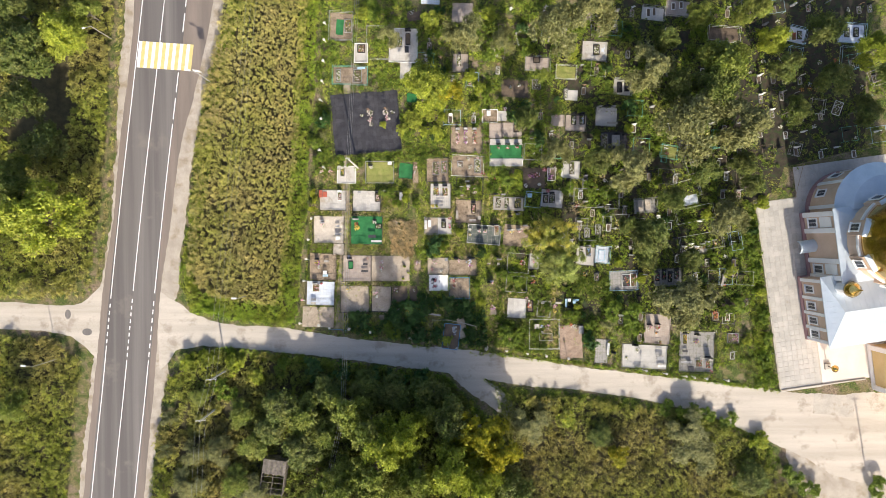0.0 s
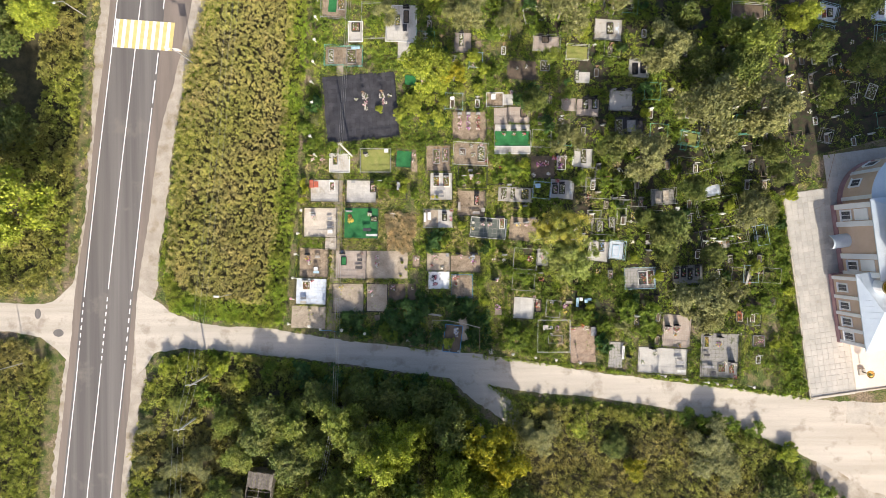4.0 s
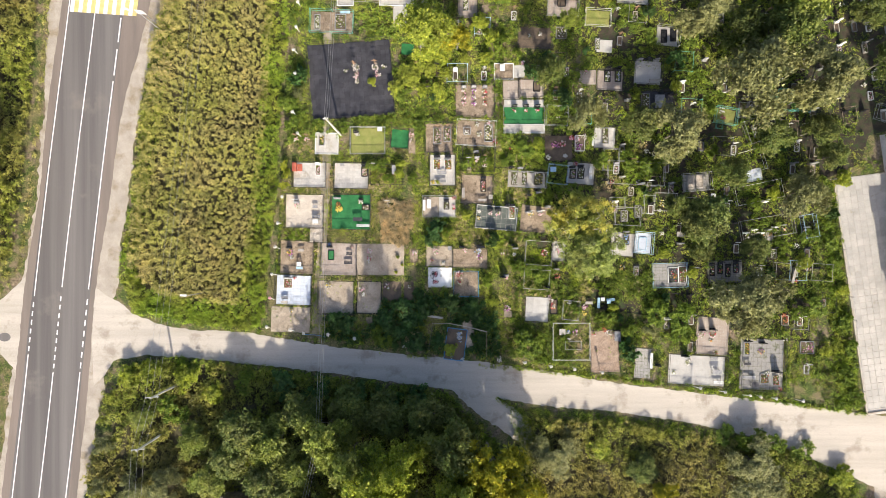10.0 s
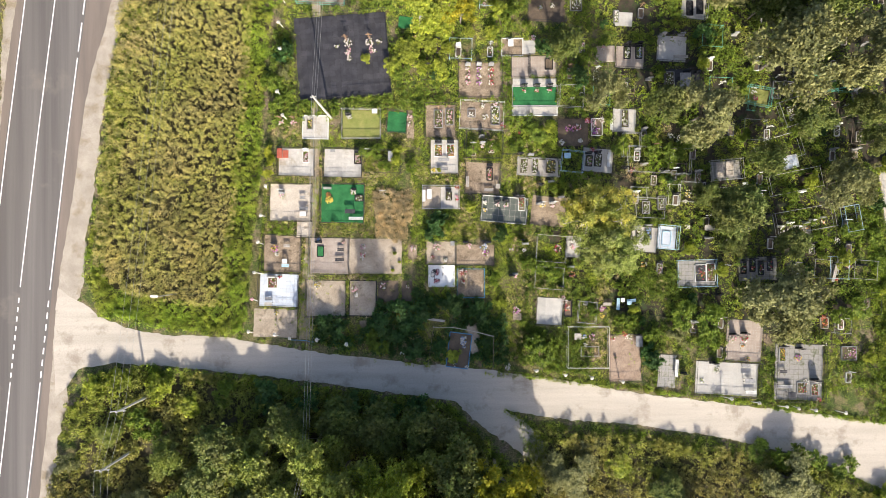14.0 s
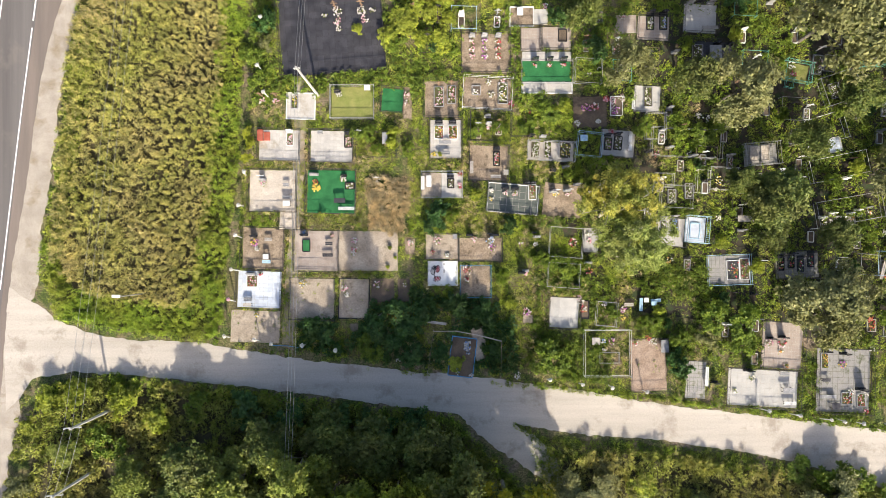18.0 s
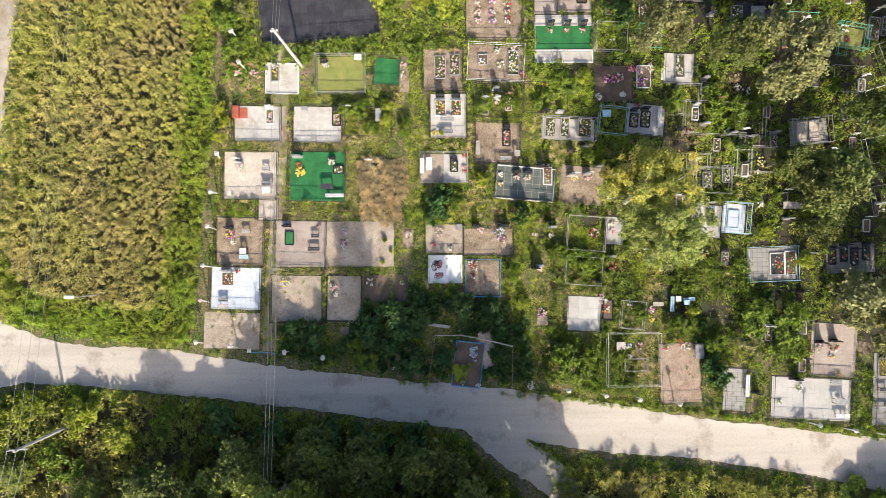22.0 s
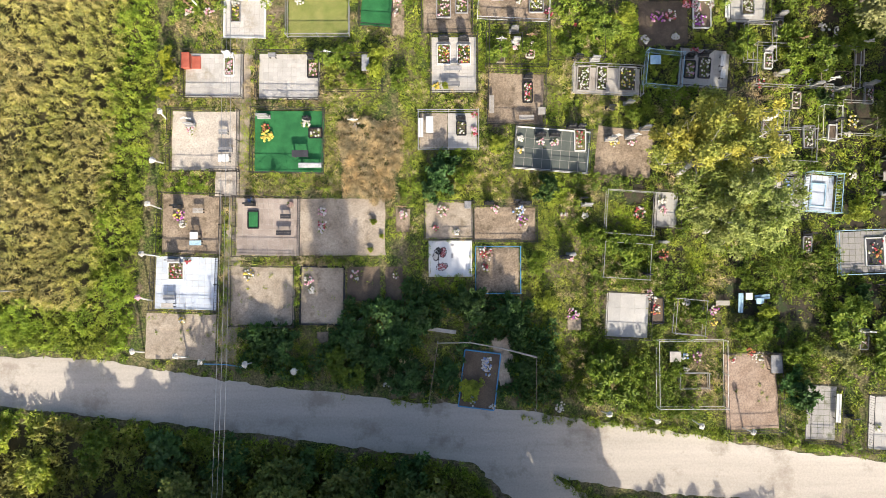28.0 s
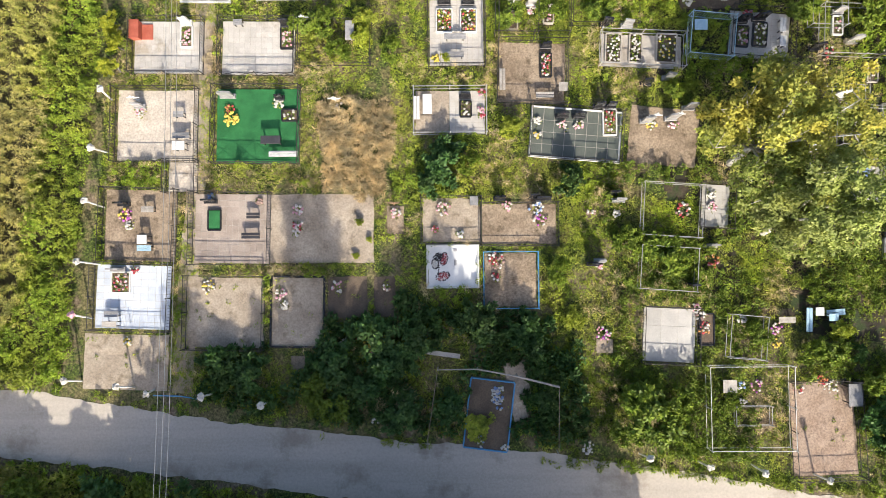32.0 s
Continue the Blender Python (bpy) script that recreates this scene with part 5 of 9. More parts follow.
def board_rail(x0, y0, x1, y1):
    """A sagging pale rail of boards on short posts round the shaded bed, with one side of wire."""
    t = thing("board_rail", x0, y0, 0, 0, "sagging pale board rail on short posts round a shaded bed", "fence")
    dx, dy = x1 - x0, y1 - y0
    pts = [(0, 0), (dx * 0.33, 0.02), (dx * 0.66, dy * 0.4), (dx, dy)]
    for a in pts:
        part("post", MB().tube((a[0], a[1], -0.2), (a[0], a[1], 0.95), 0.04, 0.04, 6), M["wood_grey"], t)
    for k, (a, b) in enumerate(zip(pts, pts[1:])):
        part("board", MB().tube((a[0], a[1], 0.92), (b[0], b[1], 0.90), 0.03 + 0.012 * k, 0.035 + 0.012 * k, 6), M["wood_grey"], t)
    for a, b in ((pts[0], (pts[0][0] - 0.6, -4.0)), (pts[3], (dx - 0.05, dy - 3.6))):
        part("rail", MB().tube((a[0], a[1], 0.9), (b[0], b[1], 0.8), 0.02, 0.02, 5), M["metal_brown"], t)
        part("post", MB().tube((b[0], b[1], -0.2), (b[0], b[1], 0.85), 0.03, 0.03, 6), M["metal_grey"], t)


def ruin(x, y):
    """A collapsed shed: plank walls, bare rafters, part of a sheet roof."""
    t = thing("ruined_shed", x, y, 0, -8, "collapsed grey wooden shed without most of its roof", "shed")
    w, d, h = 3.4, 5.2, 2.2
    for k in range(18):
        px = -w / 2 + w * (k + 0.5) / 18
        part("plank", MB().box(px, d / 2, 0, 0.17, 0.04, h - 0.3 * ((k * 7) % 5) / 4), M["wood_dark"], t)
        part("plank", MB().box(px, -d / 2, 0, 0.17, 0.04, h - 0.5 * ((k * 5) % 4) / 3), M["wood_dark"], t)
    for k in range(26):
        py = -d / 2 + d * (k + 0.5) / 26
        part("plank", MB().box(-w / 2, py, 0, 0.04, 0.18, h - 0.4 * ((k * 3) % 5) / 4), M["wood_dark"], t)
        part("plank", MB().box(w / 2, py, 0, 0.04, 0.18, h - 0.4 * ((k * 11) % 5) / 4), M["wood_dark"], t)
    for k in range(7):
        py = -d / 2 + d * k / 6
        part("rafter", MB().tube((-w / 2, py, h), (w / 2, py + 0.1, h + 0.15), 0.05, 0.05, 5), M["wood_dark"], t)
    for k in range(3):
        part("beam", MB().tube((-w / 2 + w * k / 2, -d / 2 - 0.2, h + 0.08), (-w / 2 + w * k / 2, d / 2 + 0.2, h + 0.08), 0.06, 0.06, 5), M["wood_dark"], t)
    for k in range(9):
        part("roof_sheet", MB().box(-w / 2 + 0.2 + 0.38 * k, d / 2 - 1.0 - 0.05 * (k % 3), h + 0.2, 0.36, 2.2, 0.02), M["wood_dark"], t)
    part("floor", MB().box(0, 0, -0.1, w, d, 0.16), M["soil_dark"], t)


make_tree_sources()

# near plots, first column
# white tiles here; the blue tint of their shade is put into the colour
plot(-18.29, -8.20, 4.20, 3.58, -2, "tile_blue", near=True)
fence(-18.29, -8.20, 4.36, 3.74, -2, "dark", 0.75, 0.16)
headstone(-19.11, -6.61, 0, 0.70, 0.90, "granite_grey", 2)
flower_bed(-18.97, -7.37, 0, 1.04, 1.15, "stone_white", "soil", ("white", "pink", "red", "brown", ), lush=18)
flowers(-18.21, -6.68, ("red", "white",), 0.25, 16)
bench(-19.31, -9.12, 0, 0.80, "granite_grey")
table(-19.30, -9.66, 0, 0.80, 0.30, "wood_grey")
plot(-18.68, -11.84, 4.76, 3.11, -2, "sandplot")
flowers(-18.55, -10.64, ("white", "yellow",), 0.25, 16)
plot(-17.91, -4.18, 4.03, 4.00, -2, "soil")
fence(-17.91, -4.18, 4.19, 4.16, -2, "dark", 0.75, 0.16)
headstone(-18.82, -2.96, 0, 0.55, 0.95, "granite_black", 0)
flowers(-18.72, -3.54, ("purple", "yellow", "pink",), 0.40, 24)
flowers(-18.49, -4.18, ("white",), 0.25, 16)
table(-17.52, -4.99, 0, 0.55, 0.50, "stone_white")
bench(-17.51, -5.47, 0, 0.80, "metal_paleblue")
bench(-17.34, -3.30, 0, 0.70, "wood_grey")
plot(-17.00, 1.49, 4.56, 4.03, -1, "pebble")
fence(-17.00, 1.49, 4.72, 4.19, -1, "dark", 0.75, 0.16)
grave_cross(-18.04, 2.90, 0, 1.10, "metal_white")
headstone(-17.97, 2.58, 0, 0.50, 0.80, "granite_grey", 1)
flowers(-17.97, 2.25, ("white", "pink",), 0.28, 16)
bench(-15.64, 2.03, 0, 0.60, "granite_grey")
bench(-15.50, 0.83, 0, 1.00, "granite_grey")
table(-15.53, 0.22, 0, 0.70, 0.50, "stone_white")
plot(-16.38, 5.97, 3.92, 2.98, -1, "tile_white", near=True)
fence(-16.38, 5.97, 4.08, 3.14, -1, "dark", 0.75, 0.16)
flower_bed(-15.34, 6.56, 0, 0.66, 1.22, "stone_white", "soil", ("pink", "white", ), lush=14)
headstone(-15.35, 7.36, 0, 0.50, 0.90, "stone_white", 2)
plot(-11.25, 5.87, 4.11, 3.05, -1, "tile_white", near=True)
fence(-11.25, 5.87, 4.27, 3.21, -1, "dark", 0.75, -1.00)
flower_bed(-9.62, 6.40, 0, 0.71, 1.25, "granite_black", "soil_dark", ("white", "pink", ), lush=12)
headstone(-9.65, 7.15, 0, 0.50, 1.00, "granite_black", 1)
bench(-12.33, 7.22, 0, 0.50, "granite_grey")
plot(-15.52, -1.45, 1.62, 1.69, -1, "pebble")
fence(-15.52, -1.45, 1.78, 1.85, -1, "dark", 0.75, 0.30)
plot(-11.27, 1.41, 4.68, 4.18, -1, "turf")
fence(-11.27, 1.41, 4.84, 4.34, -1, "dark", 0.90, -1.00)
headstone(-12.96, 3.10, 0, 0.75, 1.00, "granite_grey", 0)
flowers(-12.73, 1.80, ("yellow",), 0.42, 44, tall=0.35)
flowers(-12.86, 2.36, ("orange", "red",), 0.25, 12)
flowers(-10.13, 2.65, ("white",), 0.30, 16)
headstone(-10.00, 2.97, 0, 0.40, 0.80, "granite_black", 2)
flower_bed(-9.45, 1.99, 0, 0.90, 0.66, "granite_black", "soil_dark", ("white", ), lush=12)
table(-10.38, 0.49, 0, 1.10, 0.45, "tile_dark")
bench(-9.74, -0.26, 0, 1.60, "stone_white")
plot(-12.70, -4.40, 4.21, 3.90, -1, "tile_brown", near=True)
fence(-12.70, -4.40, 4.37, 4.06, -1, "dark", 0.90, 0.16)
headstone(-13.90, -2.85, 0, 0.60, 1.00, "granite_black", 0)
flower_bed(-13.70, -3.90, 0, 0.71, 1.16, "granite_black", "turf", (), lush=12)
flowers(-13.90, -2.62, ("blue", "white",), 0.22, 16)
bench(-11.43, -3.70, 0, 0.70, "tile_dark")
bench(-11.55, -4.82, 0, 1.00, "tile_dark")
flowers(-11.17, -2.90, ("brown",), 0.20, 16)
plot(-7.67, -4.43, 5.86, 3.87, 0, "sandplot")
flowers(-9.00, -3.37, ("white", "pink",), 0.30, 22)
flowers(-9.00, -4.26, ("pink", "red", "white",), 0.30, 18)
flowers(-9.06, -4.64, ("white",), 0.20, 8)
plant_tree("bush_lime", -5.6, -4.1, 0.28, 0.4, 181, "bright yellow-green bush among the graves")
plant_tree("bush_lime", -4.9, -5.1, 0.22, 0.3, 330, "bright yellow-green bush among the graves")
plant_tree("bush_lime", -5.8, -6.0, 0.25, 0.3, 189, "bright yellow-green bush among the graves")
plot(-13.04, -9.10, 4.23, 3.92, -1, "sandplot")
fence(-13.04, -9.10, 4.39, 4.08, -1, "dark", 0.75, 0.25)
flowers(-13.97, -7.66, ("white", "yellow",), 0.38, 22)
plot(-9.03, -9.08, 2.86, 3.81, -1, "sandplot", kerb="granite_black")
flowers(-9.95, -8.13, ("white", "pink",), 0.35, 18)
flowers(-9.79, -8.70, ("white",), 0.25, 16)
plot(-6.23, -8.28, 2.22, 2.29, 0, "soil_dark")
flowers(-6.77, -7.71, ("white", "pink",), 0.35, 16)
plot(-4.14, -8.26, 1.19, 2.22, 0, "soil_dark")
flowers(-4.01, -7.73, ("brown", "white",), 0.20, 8)
plot(-9.01, -11.93, 0.79, 0.79, 0, "soil")

# near plots, middle
plot(-0.38, -4.02, 3.21, 2.44, 0, "sandplot")
fence(-0.38, -4.02, 3.37, 2.60, 0, "dark", 0.60, 0.30)
flowers(-0.81, -3.38, ("white", "pink",), 0.40, 18)
table(0.87, -3.01, 0, 0.45, 0.50, "granite_grey")
flowers(-1.30, -4.55, ("pink", "red",), 0.20, 8)
flowers(0.13, -4.82, ("white",), 0.20, 16)
plot(-0.32, -6.61, 2.73, 2.23, 0, "stone_slab", kerb="stone_white")
plot(2.91, -7.39, 2.87, 2.98, 0, "soil")
fence(2.91, -7.39, 3.03, 3.14, 0, "blue", 0.35, 0.00)
flowers(2.10, -6.26, ("white", "brown", "red",), 0.50, 34)
flowers(2.09, -7.20, ("white", "red",), 0.25, 10)
plot(3.40, -4.27, 4.17, 2.25, 0, "soil")
fence(3.40, -4.27, 4.33, 2.41, 0, "dark", 0.40, 0.00)
flowers(2.74, -3.25, ("white", "pink",), 0.30, 12)
flowers(4.35, -3.36, ("white", "blue",), 0.40, 26)
flowers(4.56, -4.06, ("pink", "purple", "white",), 0.35, 20)
headstone(4.73, -2.86, 0, 0.80, 0.90, "granite_black", 0)
plot(-1.41, 2.10, 1.90, 2.40, 0, "sandplot")
plot(0.55, 2.08, 1.99, 2.40, 0, "tile_white")
fence(-0.41, 2.09, 4.06, 2.58, 0, "grey", 0.75, 0.00)
bench(-2.27, 2.24, 90, 1.30, "stone_white")
table(-1.67, 2.39, 0, 0.50, 1.10, "stone_white")
headstone(0.44, 2.94, 0, 0.50, 0.90, "granite_black", 1)
flower_bed(0.47, 2.24, 0, 0.63, 0.91, "granite_black", "soil_dark", ("white", ), lush=6)
flowers(1.37, 3.16, ("red", "pink",), 0.20, 8)
flowers(1.36, 2.19, ("white", "pink",), 0.20, 16)
flowers(1.36, 1.84, ("pink", "red",), 0.20, 8)
plot(-0.01, 6.61, 3.04, 3.74, 0, "tile_white")
fence(-0.01, 6.61, 3.20, 3.90, 0, "dark", 0.75, 0.16)
flower_bed(-0.70, 7.29, 0, 0.89, 1.31, "stone_white", "soil_dark", ("white", "red", "yellow", "brown", ), lush=22)
flower_bed(0.67, 7.27, 0, 0.89, 1.31, "stone_white", "soil_dark", ("white", "red", "yellow", "brown", ), lush=22)
headstone(-0.70, 8.27, 0, 0.60, 1.00, "granite_black", 0)
headstone(0.65, 8.25, 0, 0.60, 1.00, "granite_black", 0)
flowers(-1.23, 5.13, ("yellow",), 0.25, 14)
bench(-0.10, 6.25, 0, 1.20, "granite_grey")
bench(-0.11, 5.21, 0, 1.00, "granite_grey")
plot(4.21, 4.26, 3.71, 3.40, -2, "soil")
fence(4.21, 4.26, 3.87, 3.56, -2, "dark", 0.75, 0.16)
flower_bed(4.99, 4.68, 0, 0.62, 1.39, "granite_black", "soil_dark", ("red", "pink", "white", ), lush=16)
headstone(5.00, 5.69, 0, 0.50, 0.90, "granite_black", 2)
bench(4.87, 2.89, 0, 1.00, "wood_grey")
table(5.86, 3.27, 0, 0.50, 0.50, "wood_grey")
bench(2.52, 3.79, 90, 1.20, "wood_grey")
plot(6.61, 0.75, 4.90, 2.71, -5, "tile_green", kerb="stone_white", size=0.62)
fence(6.61, 0.75, 5.06, 2.87, -5, "dark", 0.75, 0.16)
flowers(5.83, 1.28, ("white", "pink",), 0.28, 16)
flowers(6.78, 1.27, ("white", "pink",), 0.28, 16)
flower_bed(8.52, 1.39, 0, 0.74, 1.45, "stone_white", "soil", ("white", "red", "brown", ), lush=12)
flowers(4.47, 1.52, ("white",), 0.22, 16)
flowers(4.46, 0.72, ("white", "yellow",), 0.22, 16)
headstone(5.84, 1.76, 0, 0.60, 1.00, "granite_black", 0)
headstone(6.79, 1.75, 0, 0.60, 1.00, "granite_black", 0)
headstone(8.54, 2.27, 0, 0.50, 1.10, "granite_black", 1)
fence(-6.85, 6.01, 4.02, 2.48, -1, "dark", 0.75, 0.00)
table(-5.97, 6.58, 0, 0.50, 1.10, "granite_grey")
grave_cross(-8.62, 7.33, 0, 1.00, "metal_white")
flowers(-6.63, 2.38, ("white",), 0.30, 14, leafy=False)
grave_cross(-6.85, 2.77, 0, 0.90, "metal_white")
grave_cross(-3.58, -3.10, 0, 1.10, "wood_brown")
flowers(-3.52, -3.61, ("white", "pink",), 0.30, 16)
plot(-3.52, -3.99, 0.95, 1.60, 0, "soil")
flowers(4.23, 7.81, ("white", "pink",), 0.25, 16)
headstone(4.23, 8.13, 0, 0.50, 1.00, "granite_grey", 1)
flowers(-5.60, -10.62, ("red",), 0.16, 6)
flowers(-4.97, -11.00, ("yellow",), 0.35, 26, tall=0.35)
flowers(-4.43, -10.87, ("pink",), 0.22, 8)
flowers(-4.75, -11.56, ("purple", "pink",), 0.30, 10)
flowers(-6.33, -10.77, ("white",), 0.35, 14)
flowers(-5.14, -13.60, ("white", "blue",), 0.25, 8)
flowers(-7.92, -14.62, ("white",), 0.20, 6, leafy=False)
flowers(-4.67, -15.16, ("white",), 0.20, 6, leafy=False)
flowers(7.40, -3.70, ("brown", "white",), 0.30, 12)
flowers(7.83, -6.61, ("white", "pink",), 0.22, 16)
headstone(7.83, -6.36, 0, 0.50, 0.90, "granite_grey", 1)
headstone(8.92, -2.99, 0, 0.60, 1.00, "granite_grey", 1)
flowers(8.82, -3.72, ("white",), 0.20, 16)
flowers(8.02, -10.38, ("white", "pink", "purple",), 0.45, 26)
plot(8.07, -11.08, 0.92, 0.79, 0, "sandplot")
flowers(7.05, -16.65, ("white",), 0.35, 14, leafy=False)

# shaded garden bed with a pale board rail
flower_bed(1.62, -14.82, -7, 2.44, 3.83, "metal_blue", "soil_dark", (), lush=12)
flowers(2.03, -13.53, ("white",), 0.35, 14)
flowers(2.15, -14.16, ("blue", "white",), 0.40, 18)
flowers(1.13, -16.42, ("white", "blue",), 0.20, 6)
plot(3.20, -12.85, 1.23, 1.88, 10, "sandplot")
plot(3.26, -14.33, 0.76, 1.71, 10, "sandplot")

# near plots, right of the middle
plot(10.34, 5.42, 4.50, 1.76, -3, "concrete")
fence(10.34, 5.42, 4.66, 1.92, -3, "grey", 0.75, 0.00)
flower_bed(8.78, 5.58, -3, 0.86, 1.62, "concrete", "soil_dark", ("white", ), lush=12)
flower_bed(10.03, 5.57, -3, 0.70, 1.62, "concrete", "soil_dark", ("white", ), lush=12)
flower_bed(11.76, 5.54, -3, 1.11, 1.62, "concrete", "soil_dark", ("white", "yellow", ), lush=12)
fence(14.04, 6.03, 2.39, 2.31, -6, "paleblue", 1.00, 0.14)
table(13.49, 6.65, 0, 0.70, 0.60, "metal_paleblue")
plot(16.95, 6.22, 3.34, 2.62, -5, "tile_white")
fence(16.95, 6.22, 3.50, 2.78, -5, "dark", 0.75, 0.16)
flower_bed(15.98, 6.16, -5, 0.67, 1.17, "granite_black", "soil_dark", ("white", "pink", ), lush=12)
flower_bed(16.97, 6.25, -5, 0.76, 1.36, "granite_black", "soil_dark", ("white", ), lush=12)
headstone(15.90, 7.00, 0, 0.60, 1.10, "granite_black", 0)
headstone(16.91, 7.12, 0, 0.60, 1.10, "granite_black", 2)
flowers(16.35, 7.38, ("pink", "red",), 0.30, 16)
bench(18.10, 6.65, 85, 0.80, "stone_white")
bench(18.08, 5.75, 85, 0.60, "stone_white")
plot(11.52, 0.58, 3.81, 3.23, -6, "soil")
grave_cross(10.80, 1.54, 0, 1.40, "metal_white")
flowers(10.86, 1.22, ("white", "yellow",), 0.30, 16)
grave_cross(12.06, 1.59, 0, 1.40, "metal_white")
flowers(12.05, 1.21, ("pink", "white",), 0.30, 16)
headstone(10.52, 3.53, 0, 0.50, 1.10, "granite_black", 0)
headstone(11.79, 3.84, 0, 0.50, 1.10, "granite_grey", 1)
headstone(7.90, 2.28, 0, 0.50, 1.10, "granite_black", 2)
fence(11.77, -3.58, 3.24, 2.91, -4, "grey", 0.75, 0.16)
flowers(12.49, -3.56, ("white", "red", "brown",), 0.40, 22)
plot(14.31, -3.35, 1.51, 2.35, -4, "tile_grey")
fence(14.31, -3.35, 1.67, 2.51, -4, "dark", 0.75, 0.16)
flowers(14.05, -2.72, ("white",), 0.28, 16)
flowers(14.10, -3.35, ("pink", "white",), 0.25, 16)
fence(11.50, -6.80, 3.09, 2.38, -4, "grey", 0.75, 0.00)
plot(11.62, -10.49, 2.84, 2.95, -3, "tile_grey", near=True, size=0.90)
fence(11.62, -10.49, 3.00, 3.11, -3, "dark", 0.75, 0.16)
flowers(13.40, -9.47, ("white", "brown",), 0.30, 14)
flowers(13.55, -10.10, ("red", "orange", "white",), 0.35, 22)
flowers(13.10, -9.00, ("pink", "white",), 0.25, 16)
flower_bed(13.67, -10.18, 0, 0.77, 1.72, "granite_black", "soil_dark", (), lush=12)
headstone(13.95, -5.56, 0, 0.60, 1.00, "granite_grey", 1)
flowers(14.03, -6.41, ("red", "orange", "pink",), 0.40, 22)
fence(15.77, -14.39, 4.51, 4.50, 0, "white", 0.90, 0.00)
fence(16.04, -14.89, 1.93, 1.03, 0, "grey", 0.40, 0.00)
table(14.63, -13.21, 0, 0.75, 0.70, "wood_grey")
flowers(15.43, -13.28, ("white", "blue",), 0.30, 14)
flowers(16.33, -13.28, ("pink", "purple", "white",), 0.35, 16)
flowers(15.57, -14.09, ("white",), 0.20, 6)
plot(19.95, -15.64, 3.5, 5.12, 2, "chips")
fence(19.95, -15.64, 3.66, 5.28, 2, "dark", 0.75, 0.30)
flowers(18.64, -13.39, ("red", "brown", "white",), 0.30, 14)
flowers(19.89, -12.99, ("red", "orange",), 0.30, 16)
flowers(20.37, -13.30, ("white",), 0.42, 18)
table(21.35, -13.71, 0, 0.75, 1.20, "granite_grey")
flowers(21.99, -13.00, ("white",), 0.22, 8)
headstone(21.37, -13.00, 0, 0.60, 1.00, "granite_black", 0)
fence(15.71, -10.58, 1.97, 2.35, -5, "grey", 0.75, 0.00)
flowers(15.58, -9.64, ("white",), 0.25, 16)
flowers(17.49, -10.12, ("purple", "pink", "white",), 0.35, 16)
flowers(17.41, -10.90, ("yellow",), 0.30, 12)
bench(17.91, -9.66, 0, 0.90, "wood_grey")
bench(19.11, -9.66, 88, 1.30, "metal_paleblue")
table(19.56, -9.20, 0, 0.45, 0.45, "stone_white")
bench(20.55, -9.27, 5, 1.00, "metal_paleblue")
table(20.29, -9.52, 0, 0.50, 0.40, "metal_paleblue")

pr = thing("pipe_rail", -17.0, -13.65, 0, -6, "pale blue painted pipe lying in the weeds", "pipe")
part("pipe", MB().tube((0, 0, 0.30), (1.5, 0.12, 0.34), 0.035, 0.035, 8).tube((1.5, 0.12, 0.34), (2.9, 0.0, 0.16), 0.035, 0.035, 8), M["metal_blue"], pr)
lg = thing("plank", -0.9, -11.45, 0.25, -8, "weathered grey plank lying on the weeds", "plank")
part("board", MB().box(0, 0, 0, 1.9, 0.26, 0.05, 0, 0.01), M["wood_grey"], lg)

# perimeter posts
wreath_post(-19.69, 2.98, 1.7, 0.31, 0.17, "white")
wreath_post(-19.89, 0.01, 1.7, 0.05, -0.08, "white")
wreath_post(-20.01, -3.15, 1.7, -0.16, 0.23, "white")
wreath_post(-19.88, -6.41, 1.7, -0.65, 0.21, "white")
wreath_post(-20.59, -9.43, 1.7, -0.22, 0.38, "pink")
wreath_post(-21.18, -12.93, 1.7, 0.03, 0.37, "white")
wreath_post(-18.14, -13.29, 1.7, -0.18, 0.39, "white")
wreath_post(-17.12, -13.39, 1.7, 0.41, 0.09, "white")
wreath_post(-13.68, -13.62, 1.7, -0.09, 0.17, "white")
wreath_post(-10.67, -14.11, 1.7, 0.12, 0.19, "white")
wreath_post(9.84, -17.00, 1.7, 0.14, 0.24, "white")
wreath_post(13.08, -17.44, 1.7, -0.00, 0.21, "white")
wreath_post(16.01, -17.60, 1.7, -0.09, 0.07, "white")
wreath_post(19.38, -18.16, 1.7, -0.12, 0.22, "white")
wreath_post(30.44, -19.84, 1.7, 0.58, 0.07, "white")
wreath_post(33.95, -20.48, 1.7, 0.03, 0.26, "white")
wreath_post(36.87, -20.95, 1.7, 0.13, 0.33, "white")
wreath_post(38.45, -20.89, 1.7, -0.20, 0.10, "white")
wreath_post(40.26, -21.24, 1.7, -0.14, 0.22, "white")
wreath_post(43.30, -21.47, 1.7, 0.07, 0.17, "white")
wreath_post(-17.43, 10.66, 1.7, -0.10, 0.14, "white")
wreath_post(-18.02, 13.23, 1.7, -0.09, 0.18, "white")
wreath_post(-17.84, 17.95, 1.7, -0.01, 0.09, "white")
wreath_post(-17.91, 20.94, 1.7, -0.09, -0.05, "white")
wreath_post(-17.73, 23.67, 1.7, -0.01, -0.01, "white")
wreath_post(-17.55, 26.75, 1.7, -0.01, -0.07, "white")
wreath_post(-17.37, 29.90, 1.7, -0.02, -0.13, "white")
wreath_post(-17.28, 32.46, 1.7, -0.02, -0.18, "white")

